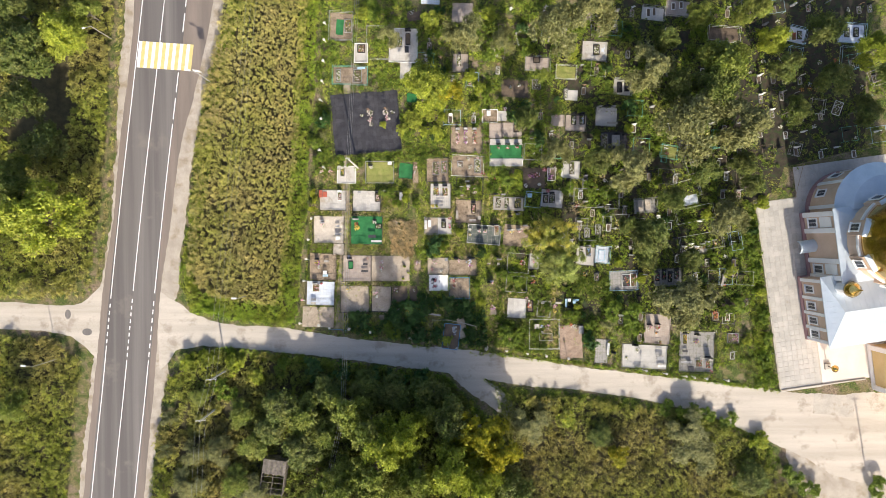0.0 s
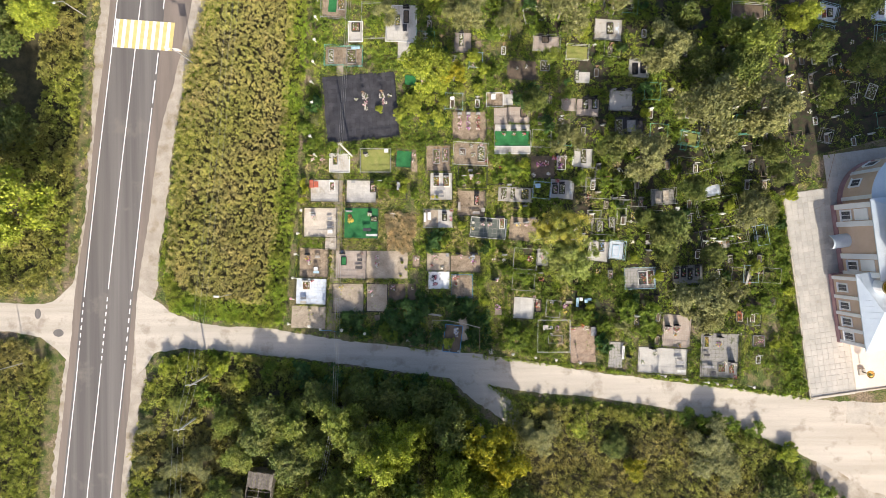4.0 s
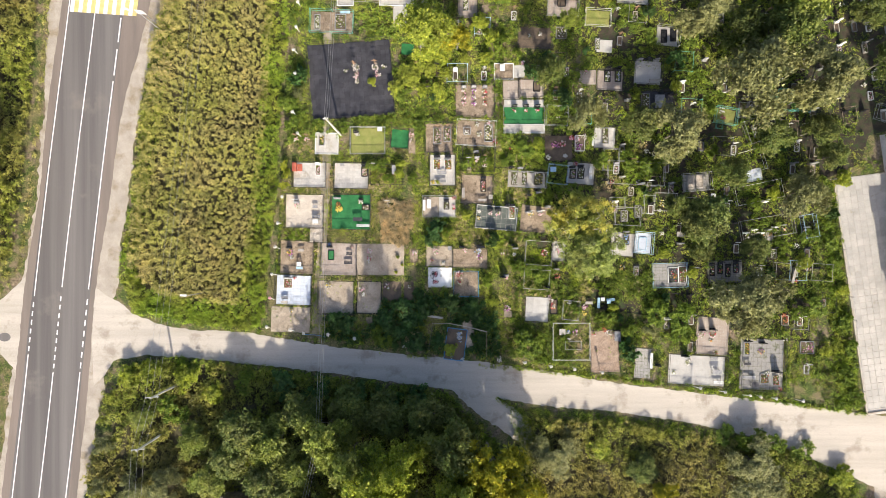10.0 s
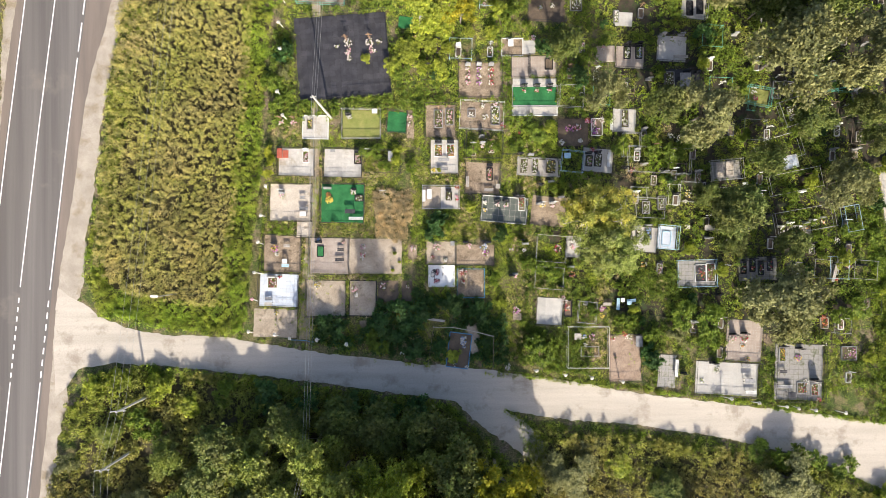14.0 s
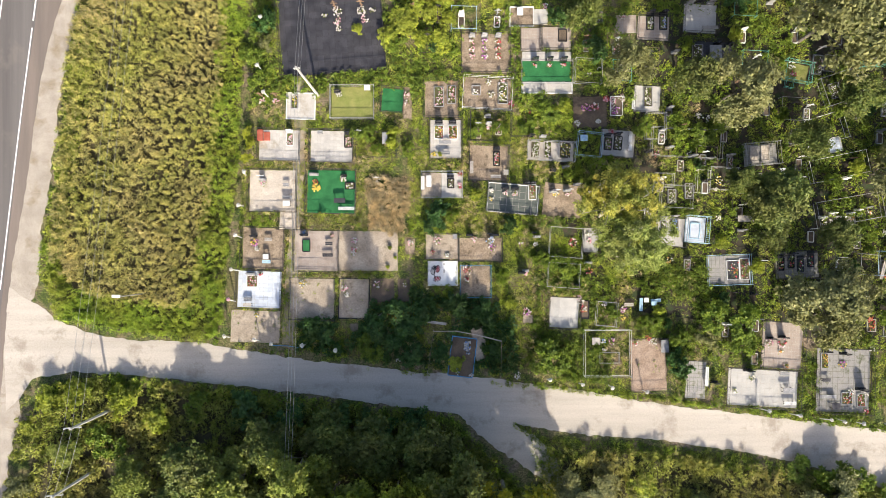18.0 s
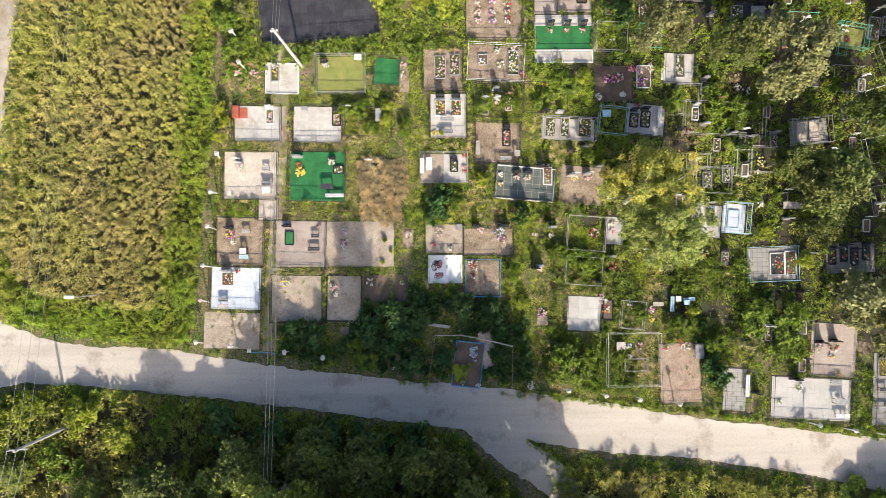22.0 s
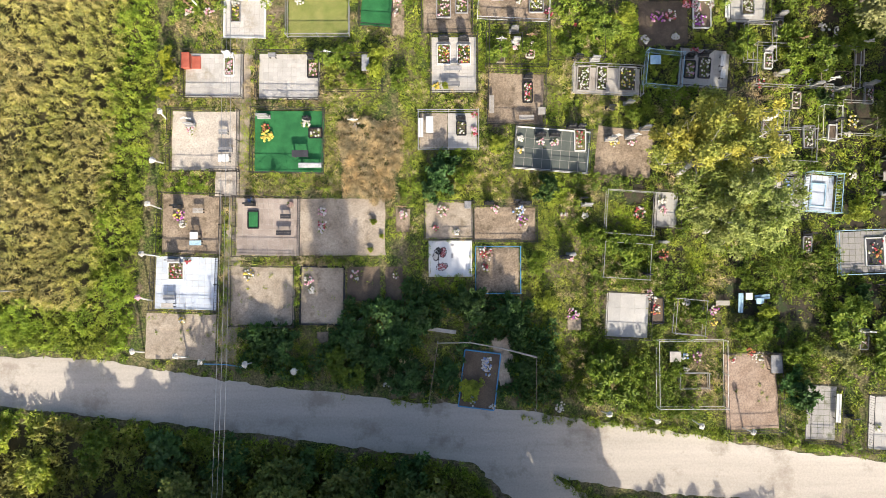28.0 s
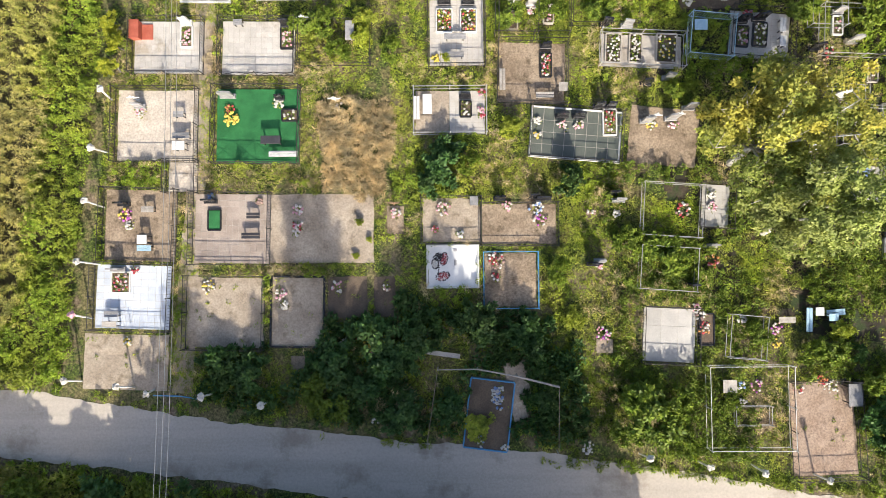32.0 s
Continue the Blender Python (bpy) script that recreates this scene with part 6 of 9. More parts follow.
# plots of the second row, right of the middle
plot(4.09, 11.15, 4.68, 2.98, -3, "soil")
fence(4.09, 11.15, 4.84, 3.14, -3, "white", 0.60, 0.00)
flowers(4.21, 12.18, ("white",), 0.30, 12)
flowers(5.67, 12.47, ("pink", "white",), 0.30, 12)
flowers(4.50, 11.00, ("white",), 0.30, 12)
flowers(5.50, 11.01, ("white", "yellow",), 0.30, 12)
flowers(6.43, 10.13, ("red", "pink",), 0.30, 12)
flowers(2.92, 11.29, ("white",), 0.30, 12)
flower_bed(2.98, 11.44, 0, 0.82, 0.88, "granite_grey", "soil_dark", (), lush=12)
flower_bed(5.61, 11.15, 0, 0.94, 2.05, "granite_grey", "soil_dark", ("white", ), lush=12)
plot(3.92, 15.11, 4.68, 3.86, 0, "soil")
fence(3.92, 15.11, 4.84, 4.02, 0, "dark", 0.75, 0.00)
flowers(2.57, 16.28, ("white", "pink",), 0.30, 14)
flowers(2.57, 15.51, ("white", "pink",), 0.30, 14)
flowers(2.57, 14.81, ("white", "pink",), 0.30, 14)
headstone(2.57, 16.80, 0, 0.50, 1.00, "granite_grey", 1)
flowers(3.80, 16.28, ("white", "purple",), 0.30, 14)
flowers(3.80, 15.52, ("white", "purple",), 0.30, 14)
flowers(3.80, 14.81, ("white", "purple",), 0.30, 14)
headstone(3.80, 16.81, 0, 0.50, 1.00, "granite_grey", 1)
flowers(5.15, 16.28, ("white", "red",), 0.30, 14)
flowers(5.15, 15.52, ("white", "red",), 0.30, 14)
flowers(5.15, 14.82, ("white", "red",), 0.30, 14)
headstone(5.15, 16.81, 0, 0.50, 1.00, "granite_grey", 0)
plot(9.97, 13.27, 4.86, 2.16, 0, "turf")
fence(9.97, 13.27, 5.02, 2.32, 0, "grey", 0.50, 0.00)
plot(9.97, 14.83, 4.86, 0.93, 0, "tile_white")
plot(9.97, 11.72, 4.86, 0.93, 0, "tile_white", kerb="stone_white")
headstone(8.77, 14.47, 0, 0.60, 1.10, "granite_black", 2)
flowers(8.77, 13.94, ("red", "white", "pink",), 0.25, 10)
headstone(10.18, 14.48, 0, 0.60, 1.10, "granite_black", 2)
flowers(10.18, 13.95, ("red", "white", "pink",), 0.25, 10)
headstone(11.58, 14.48, 0, 0.60, 1.10, "granite_black", 2)
flowers(11.58, 13.95, ("red", "white", "pink",), 0.25, 10)
plot(8.39, 16.53, 1.93, 2.23, 0, "tile_brown")
fence(8.39, 16.53, 2.09, 2.39, 0, "dark", 0.75, 0.16)
plot(10.88, 16.65, 3.04, 2.22, 0, "tile_brown")
fence(10.88, 16.65, 3.20, 2.38, 0, "dark", 0.75, 0.30)
flower_bed(11.53, 16.89, 0, 0.82, 1.17, "granite_black", "soil_dark", (), lush=12)
plot(7.49, 18.78, 2.22, 1.81, 0, "soil", kerb="stone_white")
table(7.25, 19.05, 0, 0.60, 0.80, "stone_white")
plot(9.36, 18.76, 1.40, 1.52, 0, "tile_grey")
flowers(9.77, 19.82, ("white", "pink",), 0.30, 16)
flowers(13.86, 9.68, ("purple", "pink",), 0.50, 26)
flowers(14.74, 9.85, ("pink", "red", "white",), 0.40, 26)
flowers(15.80, 10.62, ("red", "pink",), 0.30, 26)
flowers(16.50, 10.44, ("white", "pink",), 0.35, 26)
flowers(16.73, 9.56, ("purple", "white",), 0.45, 26)
flowers(17.38, 10.74, ("brown", "white",), 0.40, 26)
flowers(12.98, 8.21, ("white",), 0.30, 26)
flowers(15.03, 8.39, ("white",), 0.25, 26)
plot(14.24, 9.33, 3.33, 3.04, 0, "soil_dark")
flower_bed(16.85, 9.92, 0, 1.17, 1.87, "stone_white", "soil_dark", (), lush=12)
plot(19.90, 10.63, 2.57, 2.58, -3, "tile_grey")
fence(19.90, 10.63, 2.73, 2.74, -3, "dark", 0.75, 0.16)
bench(18.43, 10.15, 88, 1.20, "stone_white")
flower_bed(19.96, 10.83, 0, 0.82, 1.93, "granite_grey", "soil_dark", ("white", ), lush=12)
flowers(14.16, 13.08, ("white",), 0.20, 6)
flowers(15.16, 13.55, ("white",), 0.20, 6)
fence(13.98, 13.25, 2.62, 2.38, -3, "grey", 0.75, 0.00)
plot(20.53, 17.67, 3.10, 2.34, -3, "tile_brown")
fence(20.53, 17.67, 3.26, 2.50, -3, "dark", 0.75, 0.16)
flower_bed(20.21, 18.17, 0, 0.70, 1.35, "granite_black", "soil_dark", ("white", ), lush=12)
headstone(20.21, 19.08, 0, 0.60, 1.10, "granite_black", 2)
flower_bed(21.50, 18.18, 0, 0.70, 1.35, "granite_black", "soil_dark", ("blue", "white", ), lush=12)
headstone(21.50, 19.09, 0, 0.60, 1.10, "granite_black", 0)
plot(17.83, 18.08, 2.05, 1.76, 0, "tile_brown")
flowers(17.39, 18.67, ("white", "pink",), 0.30, 16)
plot(25.17, 18.63, 3.22, 2.81, -3, "tile_grey")
fence(25.17, 18.63, 3.38, 2.97, -3, "dark", 0.75, 0.16)
headstone(24.15, 20.16, 0, 0.55, 0.95, "granite_grey", 0)
headstone(25.20, 20.28, 0, 0.55, 0.95, "granite_black", 0)
headstone(26.20, 20.16, 0, 0.55, 0.95, "granite_grey", 2)
flowers(24.14, 19.45, ("white",), 0.25, 16)
flowers(25.32, 19.57, ("white",), 0.30, 14)
flowers(26.08, 19.28, ("white",), 0.25, 16)
bench(26.02, 17.63, 0, 1.60, "wood_grey")
plot(26.33, 14.96, 4.04, 2.75, -2, "tile_dark")
fence(26.33, 14.96, 4.20, 2.91, -2, "dark", 0.75, 0.16)
headstone(26.78, 16.04, 0, 0.55, 0.95, "granite_black", 0)
headstone(27.95, 15.93, 0, 0.55, 0.95, "granite_black", 2)
table(26.48, 14.99, 0, 1.20, 1.60, "granite_grey")
flower_bed(24.92, 14.86, 0, 0.99, 2.35, "granite_grey", "soil_dark", ("white", ), lush=12)
plot(34.64, 13.27, 2.46, 1.82, -10, "turf_olive")
fence(34.64, 13.27, 2.62, 1.98, -10, "green", 0.90, 0.20)
flowers(34.29, 14.01, ("white",), 0.40, 16)
flowers(34.34, 13.12, ("pink", "red",), 0.35, 14)
fence(33.93, 12.24, 0.74, 0.98, -10, "green", 0.40, 0.00)
flower_bed(36.81, 14.07, -8, 0.93, 1.88, "granite_grey", "soil_dark", ("brown", "white", ), lush=12)
flower_bed(38.05, 14.22, -8, 1.05, 1.59, "granite_grey", "soil_dark", ("white", ), lush=12)
grave_cross(36.76, 15.48, 0, 1.60, "metal_white")
grave_cross(38.06, 15.37, 0, 1.60, "metal_dark")
fence(38.74, 11.67, 3.55, 2.86, 19, "grey", 1.00, 0.30)
flower_bed(38.59, 11.52, 19, 0.99, 1.47, "granite_grey", "soil_dark", ("white", ), lush=12)
fence(37.49, 7.61, 3.44, 2.74, 17, "white", 0.90, 0.00)
plot(37.48, 5.91, 3.28, 1.28, 12, "tile_blue", kerb="stone_white")
fence(42.23, 14.85, 3.68, 1.92, 10, "green", 1.00, 0.22)
plot(31.13, 5.17, 3.28, 2.05, 5, "tile_weathered")
fence(31.13, 5.17, 3.44, 2.21, 5, "grey", 0.75, 0.00)
flower_bed(30.49, 5.20, 0, 0.81, 1.52, "concrete", "pebble", (), lush=12)
flower_bed(31.55, 5.31, 0, 0.81, 1.52, "concrete", "pebble", (), lush=12)
bench(33.94, 3.03, 95, 1.00, "stone_white")
table(33.00, 3.27, 0, 0.60, 0.90, "stone_white")
plot(27.87, -6.27, 4.09, 2.80, 2, "tile_weathered")
fence(27.87, -6.27, 4.25, 2.96, 2, "paleblue", 0.50, 0.00)
flower_bed(28.31, -6.27, 2, 1.22, 1.87, "stone_white", "tile_dark", ("red", "white", ), lush=4)
flower_bed(29.45, -6.18, 2, 0.93, 2.04, "stone_white", "soil_dark", ("red", "white", "brown", ), lush=9)
flowers(28.45, -6.33, ("red", "orange",), 0.30, 14)
plot(34.69, -5.77, 4.26, 2.62, 2, "tile_weathered")
fence(34.69, -5.77, 4.42, 2.78, 2, "dark", 0.75, 0.16)
flower_bed(33.08, -5.68, 0, 0.58, 1.28, "granite_black", "granite_black", ("white", "red", ), lush=5)
headstone(33.08, -4.86, 0, 0.55, 1.05, "granite_black", 1)
flower_bed(34.08, -5.45, 0, 0.58, 1.28, "granite_black", "granite_black", ("white", "red", ), lush=5)
headstone(34.08, -4.63, 0, 0.55, 1.05, "granite_black", 0)
flower_bed(35.01, -5.80, 0, 0.58, 1.28, "granite_black", "granite_black", ("white", "red", ), lush=5)
headstone(35.02, -4.98, 0, 0.55, 1.05, "granite_black", 1)
flower_bed(36.01, -5.33, 0, 0.58, 1.28, "granite_black", "granite_black", ("white", "red", ), lush=5)
headstone(36.01, -4.51, 0, 0.55, 1.05, "granite_black", 0)
plot(33.16, -13.73, 3.96, 4.54, -4, "tile_brown")
fence(33.16, -13.73, 4.12, 4.70, -4, "dark", 0.75, 0.16)
flowers(31.82, -13.50, ("white", "pink",), 0.45, 24)
flowers(33.16, -13.50, ("pink", "red", "white",), 0.45, 24)
flowers(32.92, -14.25, ("white", "orange",), 0.30, 12)
flowers(33.50, -15.71, ("white", "orange",), 0.25, 8)
headstone(31.88, -12.97, 0, 0.60, 1.10, "granite_black", 2)
headstone(33.10, -12.86, 0, 0.60, 1.10, "granite_black", 2)
plot(31.21, -17.92, 6.88, 3.61, -3, "tile_grey", size=0.45)
fence(31.21, -17.92, 7.04, 3.77, -3, "dark", 0.75, 0.16)
headstone(29.70, -16.12, 0, 0.70, 1.20, "granite_black", 1)
flowers(30.11, -16.93, ("white",), 0.35, 16)
bench(33.21, -16.41, 0, 0.90, "granite_grey")
table(33.49, -18.04, 0, 1.10, 0.50, "granite_grey")
bench(33.72, -19.32, 0, 1.20, "stone_white")
flowers(28.41, -18.09, ("white",), 0.20, 6)
plot(39.20, -17.19, 5.29, 6.23, -2, "tile_weathered", size=0.55)
fence(39.20, -17.19, 5.45, 6.39, -2, "dark", 0.75, 0.16)
headstone(37.37, -14.25, 0, 0.60, 1.10, "granite_black", 0)
flower_bed(37.36, -15.24, 0, 0.69, 1.51, "granite_grey", "soil_dark", ("orange", "yellow", ), lush=12)
headstone(39.18, -14.49, 0, 0.60, 1.20, "granite_black", 1)
flowers(39.12, -15.54, ("purple", "yellow", "brown",), 0.40, 20)
headstone(40.86, -17.98, 0, 0.80, 1.30, "granite_black", 0)
flower_bed(39.51, -18.91, 0, 1.05, 1.16, "granite_grey", "soil_dark", ("orange", "white", "red", ), lush=12)
flower_bed(40.91, -19.09, 0, 0.81, 1.28, "granite_grey", "soil_dark", ("white", "red", ), lush=12)
flowers(39.80, -18.33, ("white",), 0.40, 14)
flowers(41.27, -18.45, ("white",), 0.40, 16)
bench(37.30, -17.05, 0, 0.80, "tile_dark")
bench(37.46, -18.68, 0, 1.60, "granite_grey")
table(38.10, -19.55, 0, 0.80, 0.60, "tile_dark")
flowers(41.37, -20.19, ("pink", "red",), 0.25, 8)
plot(24.61, -17.08, 1.97, 3.66, -3, "tile_weathered")
fence(24.61, -17.08, 2.13, 3.82, -3, "dark", 0.75, 0.00)
bench(25.55, -16.70, 87, 1.90, "stone_white")
flower_bed(42.01, -11.75, 0, 0.81, 1.17, "concrete", "soil_dark", ("orange", "red", ), lush=12)
flowers(41.90, -11.16, ("orange", "red",), 0.30, 16)
flower_bed(44.74, -15.10, 0, 1.63, 1.46, "granite_grey", "soil_dark", ("purple", "pink", "white", ), lush=12)
flowers(42.05, -14.08, ("white",), 0.30, 8)
plot(22.09, -2.51, 2.80, 2.74, -5, "tile_white", size=0.40)
fence(22.09, -2.51, 2.96, 2.90, -5, "dark", 0.75, 0.16)
flower_bed(21.44, -2.01, 0, 0.58, 1.17, "granite_grey", "soil_dark", ("white", ), lush=12)
flower_bed(22.53, -1.92, 0, 0.76, 1.34, "granite_grey", "soil_dark", ("blue", ), lush=12)
headstone(21.45, -1.08, 0, 0.55, 0.95, "granite_grey", 0)
headstone(22.50, -0.96, 0, 0.55, 0.95, "granite_grey", 0)
plot(24.60, -2.30, 1.98, 2.45, -5, "tile_blue")
fence(24.60, -2.30, 2.14, 2.61, -5, "paleblue", 1.00, 0.20)
flower_bed(24.54, -2.42, -5, 0.93, 1.52, "metal_paleblue", "tile_blue", (), lush=12)
fence(21.40, 2.55, 1.80, 1.33, -3, "grey", 0.75, 0.00)
fence(22.62, 0.94, 3.08, 2.20, -3, "grey", 0.75, 0.00)
flower_bed(22.30, 1.00, 0, 0.76, 1.34, "granite_grey", "soil_dark", ("white", ), lush=12)
flower_bed(24.00, 1.53, 0, 0.76, 1.46, "granite_grey", "soil_dark", ("white", ), lush=12)
fence(25.20, 2.41, 1.21, 2.21, -3, "white", 0.75, 0.00)
flowers(27.02, 2.55, ("white", "yellow",), 0.40, 18)
flowers(26.61, 1.68, ("white",), 0.25, 16)
fence(27.23, 2.70, 2.67, 2.20, -3, "grey", 0.75, 0.00)
flowers(26.89, -1.13, ("white",), 0.25, 16)
table(29.35, -1.24, 0, 1.60, 0.60, "wood_grey")
headstone(37.15, -1.06, 0, 0.50, 0.80, "stone_white", 1)
flowers(37.38, -1.53, ("white",), 0.30, 8)
headstone(38.20, -0.65, 0, 0.50, 0.80, "stone_white", 1)
flowers(38.44, -1.12, ("white",), 0.30, 8)
headstone(39.02, -1.06, 0, 0.50, 0.80, "stone_white", 0)
flowers(39.26, -1.53, ("orange", "white",), 0.30, 8)
headstone(39.91, -0.65, 0, 0.50, 0.80, "granite_grey", 0)
flowers(40.14, -1.12, ("orange", "white",), 0.30, 8)
headstone(40.67, -0.35, 0, 0.50, 0.80, "stone_white", 1)
flowers(40.90, -0.82, ("white",), 0.30, 8)
headstone(41.67, -0.06, 0, 0.50, 0.80, "granite_grey", 0)
flowers(41.90, -0.53, ("orange", "white",), 0.30, 8)
plot(39.31, -1.58, 2.58, 1.05, 8, "concrete")
fence(39.67, -0.36, 6.48, 2.49, 10, "grey", 0.75, 0.00)
fence(38.61, 3.89, 5.73, 2.20, 12, "white", 0.75, 0.00)
fence(44.75, -0.20, 1.61, 2.79, 10, "paleblue", 1.00, 0.20)
bench(43.10, -5.91, 75, 2.60, "wood_grey")
flowers(43.39, -7.08, ("red", "orange",), 0.30, 10)
flowers(44.87, -5.32, ("pink", "white",), 0.40, 18)
flowers(43.42, -2.69, ("white",), 0.40, 14)
flowers(22.02, -5.34, ("yellow", "orange", "white",), 0.35, 16)
flowers(20.44, -4.76, ("white",), 0.30, 8)
flowers(8.30, 9.25, ("red",), 0.20, 6)
flowers(4.21, 8.08, ("white",), 0.30, 10)
headstone(4.09, 8.84, 0, 0.50, 1.10, "granite_grey", 0)
fence(4.36, 7.87, 3.96, 2.90, -1, "dark", 0.75, 0.00)
fence(8.30, 8.08, 3.67, 2.50, -1, "dark", 0.75, 0.00)
fence(20.59, 7.87, 1.91, 2.62, -2, "grey", 0.75, 0.00)
fence(23.66, 6.21, 6.89, 2.78, -3, "grey", 0.75, 0.00)
flowers(24.10, 5.18, ("white",), 0.30, 10)
flowers(20.76, 5.18, ("white", "red",), 0.35, 12)
flowers(25.75, 8.70, ("white",), 0.40, 14)
flowers(24.99, 9.00, ("white",), 0.30, 16)

# plots behind, up to the dark-tiled plot
plot(-14.29, 9.85, 2.69, 2.45, -1, "tile_white", kerb="stone_white")
flower_bed(-14.90, 10.26, 0, 0.65, 1.29, "granite_grey", "soil_dark", ("brown", "yellow", ), lush=12)
flowers(-14.93, 10.90, ("white",), 0.25, 16)
grave_cross(-18.08, 10.78, 0, 1.50, "wood_brown")
flowers(-18.08, 10.37, ("white", "pink",), 0.35, 18)
grave_cross(-16.68, 10.78, 0, 1.50, "wood_brown")
flowers(-16.68, 10.37, ("white", "pink",), 0.35, 18)
plot(-9.22, 10.18, 4.09, 3.09, 0, "turf_olive")
fence(-9.22, 10.18, 4.25, 3.25, 0, "grey", 0.75, 0.16)
headstone(-10.68, 11.26, 0, 0.50, 1.00, "granite_black", 2)
flowers(-10.56, 10.97, ("white",), 0.30, 16)
table(-7.70, 11.50, 0, 0.60, 0.50, "stone_white")
plot(-5.28, 10.43, 2.05, 2.28, -4, "turf")
fence(-5.28, 10.43, 2.21, 2.44, -4, "dark", 0.75, 0.16)
plot(-3.79, 10.20, 0.82, 3.10, 0, "soil")
flowers(-3.85, 10.99, ("pink", "white",), 0.30, 16)
flowers(-3.85, 10.11, ("brown", "white",), 0.30, 16)
plot(-0.46, 10.58, 3.27, 3.51, 0, "soil")
fence(-0.46, 10.58, 3.43, 3.67, 0, "dark", 0.90, 0.16)
flower_bed(-0.70, 10.79, 0, 0.94, 1.93, "granite_grey", "soil_dark", ("white", "pink", ), lush=12)
flower_bed(0.53, 11.00, 0, 0.82, 1.76, "granite_grey", "soil_dark", ("white", "pink", ), lush=12)
grave_cross(-0.70, 11.87, 0, 1.60, "wood_brown")
grave_cross(0.53, 11.99, 0, 1.60, "wood_brown")
plant_tree("thuja", -19.2, 7.1, 0.63, 1.4, 91, "clipped golden thuja beside a tiled plot")
plant_tree("thuja", -19.0, 5.9, 0.63, 1.4, 284, "clipped golden thuja beside a tiled plot")
plant_tree("thuja", -19.2, 4.6, 0.63, 1.4, 39, "clipped golden thuja beside a tiled plot")
plant_tree("bush_lime", -5.0, 7.4, 0.81, 1.0, 41, "bright yellow-green bush among the graves")
plant_tree("bush_lime", -0.7, 5.1, 0.35, 0.5, 190, "bright yellow-green bush among the graves")
red_box(-17.91, 6.90, 0)
butterfly(-0.93, -6.61)
board_rail(-1.19, -12.21, 5.38, -13.17)
ruin(-25.10, -35.58)

# plots in the upper part
plot(-15.05, 32.21, 3.41, 4.08, -2, "soil")
fence(-15.05, 32.21, 3.57, 4.24, -2, "grey", 0.75, 0.00)
plot(-15.27, 32.16, 1.11, 2.30, -4, "turf")
flower_bed(-14.03, 32.34, 0, 1.02, 1.96, "granite_grey", "soil_dark", ("white", "orange", ), lush=12)
plot(-12.07, 28.29, 1.88, 2.73, 0, "tile_white", kerb="stone_white")
flower_bed(-12.02, 28.89, 0, 1.11, 1.19, "granite_black", "soil_dark", ("red", "white", ), lush=12)
plot(-5.64, 29.40, 4.11, 4.94, -2, "tile_white", kerb="stone_white", size=0.50)
plot(-5.30, 25.57, 1.71, 2.73, -2, "tile_white", size=0.50)
flower_bed(-6.15, 29.92, 0, 0.68, 1.53, "granite_grey", "soil_dark", ("white", "yellow", ), lush=12)
headstone(-4.95, 31.62, 0, 0.80, 1.30, "granite_black", 2)
flower_bed(-4.95, 30.34, 0, 0.68, 1.70, "granite_black", "soil_dark", (), lush=12)
table(-5.12, 28.64, 0, 0.60, 1.00, "tile_dark")
plot(-13.70, 24.79, 5.14, 2.56, -2, "soil")
fence(-13.70, 24.79, 5.30, 2.72, -2, "green", 0.75, 0.00)
flower_bed(-15.50, 24.83, 0, 0.68, 1.79, "granite_grey", "soil_dark", ("white", ), lush=12)
flower_bed(-12.63, 24.79, 0, 1.28, 1.88, "granite_grey", "soil_dark", ("brown", "white", ), lush=12)
bench(-11.99, 25.90, 0, 1.20, "metal_paleblue")
plot(-11.35, 17.72, 10.15, 9.2, 4.5, "tile_dark", near=True, size=0.6)
fence(-11.35, 17.72, 10.3, 9.35, 4.5, "dark", 1.0, 0.30)
grave_cross(-10.88, 19.49, 0, 1.90, "wood_brown")
grave_cross(-8.31, 19.66, 0, 1.90, "wood_brown")
flowers(-10.71, 19.23, ("white",), 0.50, 26)
flowers(-10.71, 18.21, ("white", "pink",), 0.40, 18)
flowers(-10.63, 17.52, ("white",), 0.30, 12)
flowers(-8.31, 19.32, ("white",), 0.50, 26)
flowers(-8.05, 18.38, ("white", "pink",), 0.40, 14)
flowers(-12.00, 18.81, ("white",), 0.25, 8)
flowers(-7.28, 19.32, ("white",), 0.30, 8)
plant_tree("bush_lime", -8.5, 17.3, 0.68, 0.6, 327, "bright yellow-green bush among the graves")
plot(2.98, 26.77, 2.32, 2.73, -2, "tile_brown")
fence(2.98, 26.77, 2.48, 2.89, -2, "dark", 0.75, 0.16)
flower_bed(2.77, 27.11, 0, 0.69, 1.71, "granite_grey", "soil_dark", ("white", ), lush=12)
headstone(2.76, 28.14, 0, 0.55, 0.95, "granite_black", 2)
plot(-4.36, 21.46, 1.54, 1.37, -4, "turf")
plot(3.28, 34.36, 3.09, 2.89, -2, "tile_brown")
fence(3.28, 34.36, 3.25, 3.05, -2, "dark", 0.75, 0.16)
plot(-1.56, 35.97, 2.83, 0.68, -3, "tile_blue")
plot(-4.05, 33.84, 2.14, 1.53, 0, "soil_dark")
flowers(-4.43, 34.44, ("white",), 0.40, 12)
plot(11.31, 22.93, 4.04, 2.56, -2, "soil_dark")
fence(11.31, 22.93, 4.20, 2.72, -2, "dark", 0.75, 0.00)
flowers(11.87, 23.36, ("white",), 0.30, 12)
flowers(10.58, 23.10, ("white",), 0.25, 8)
flower_bed(14.53, 23.53, 0, 1.21, 1.37, "granite_grey", "soil_dark", ("white", ), lush=12)
plot(14.70, 26.61, 3.61, 2.05, -4, "tile_brown")
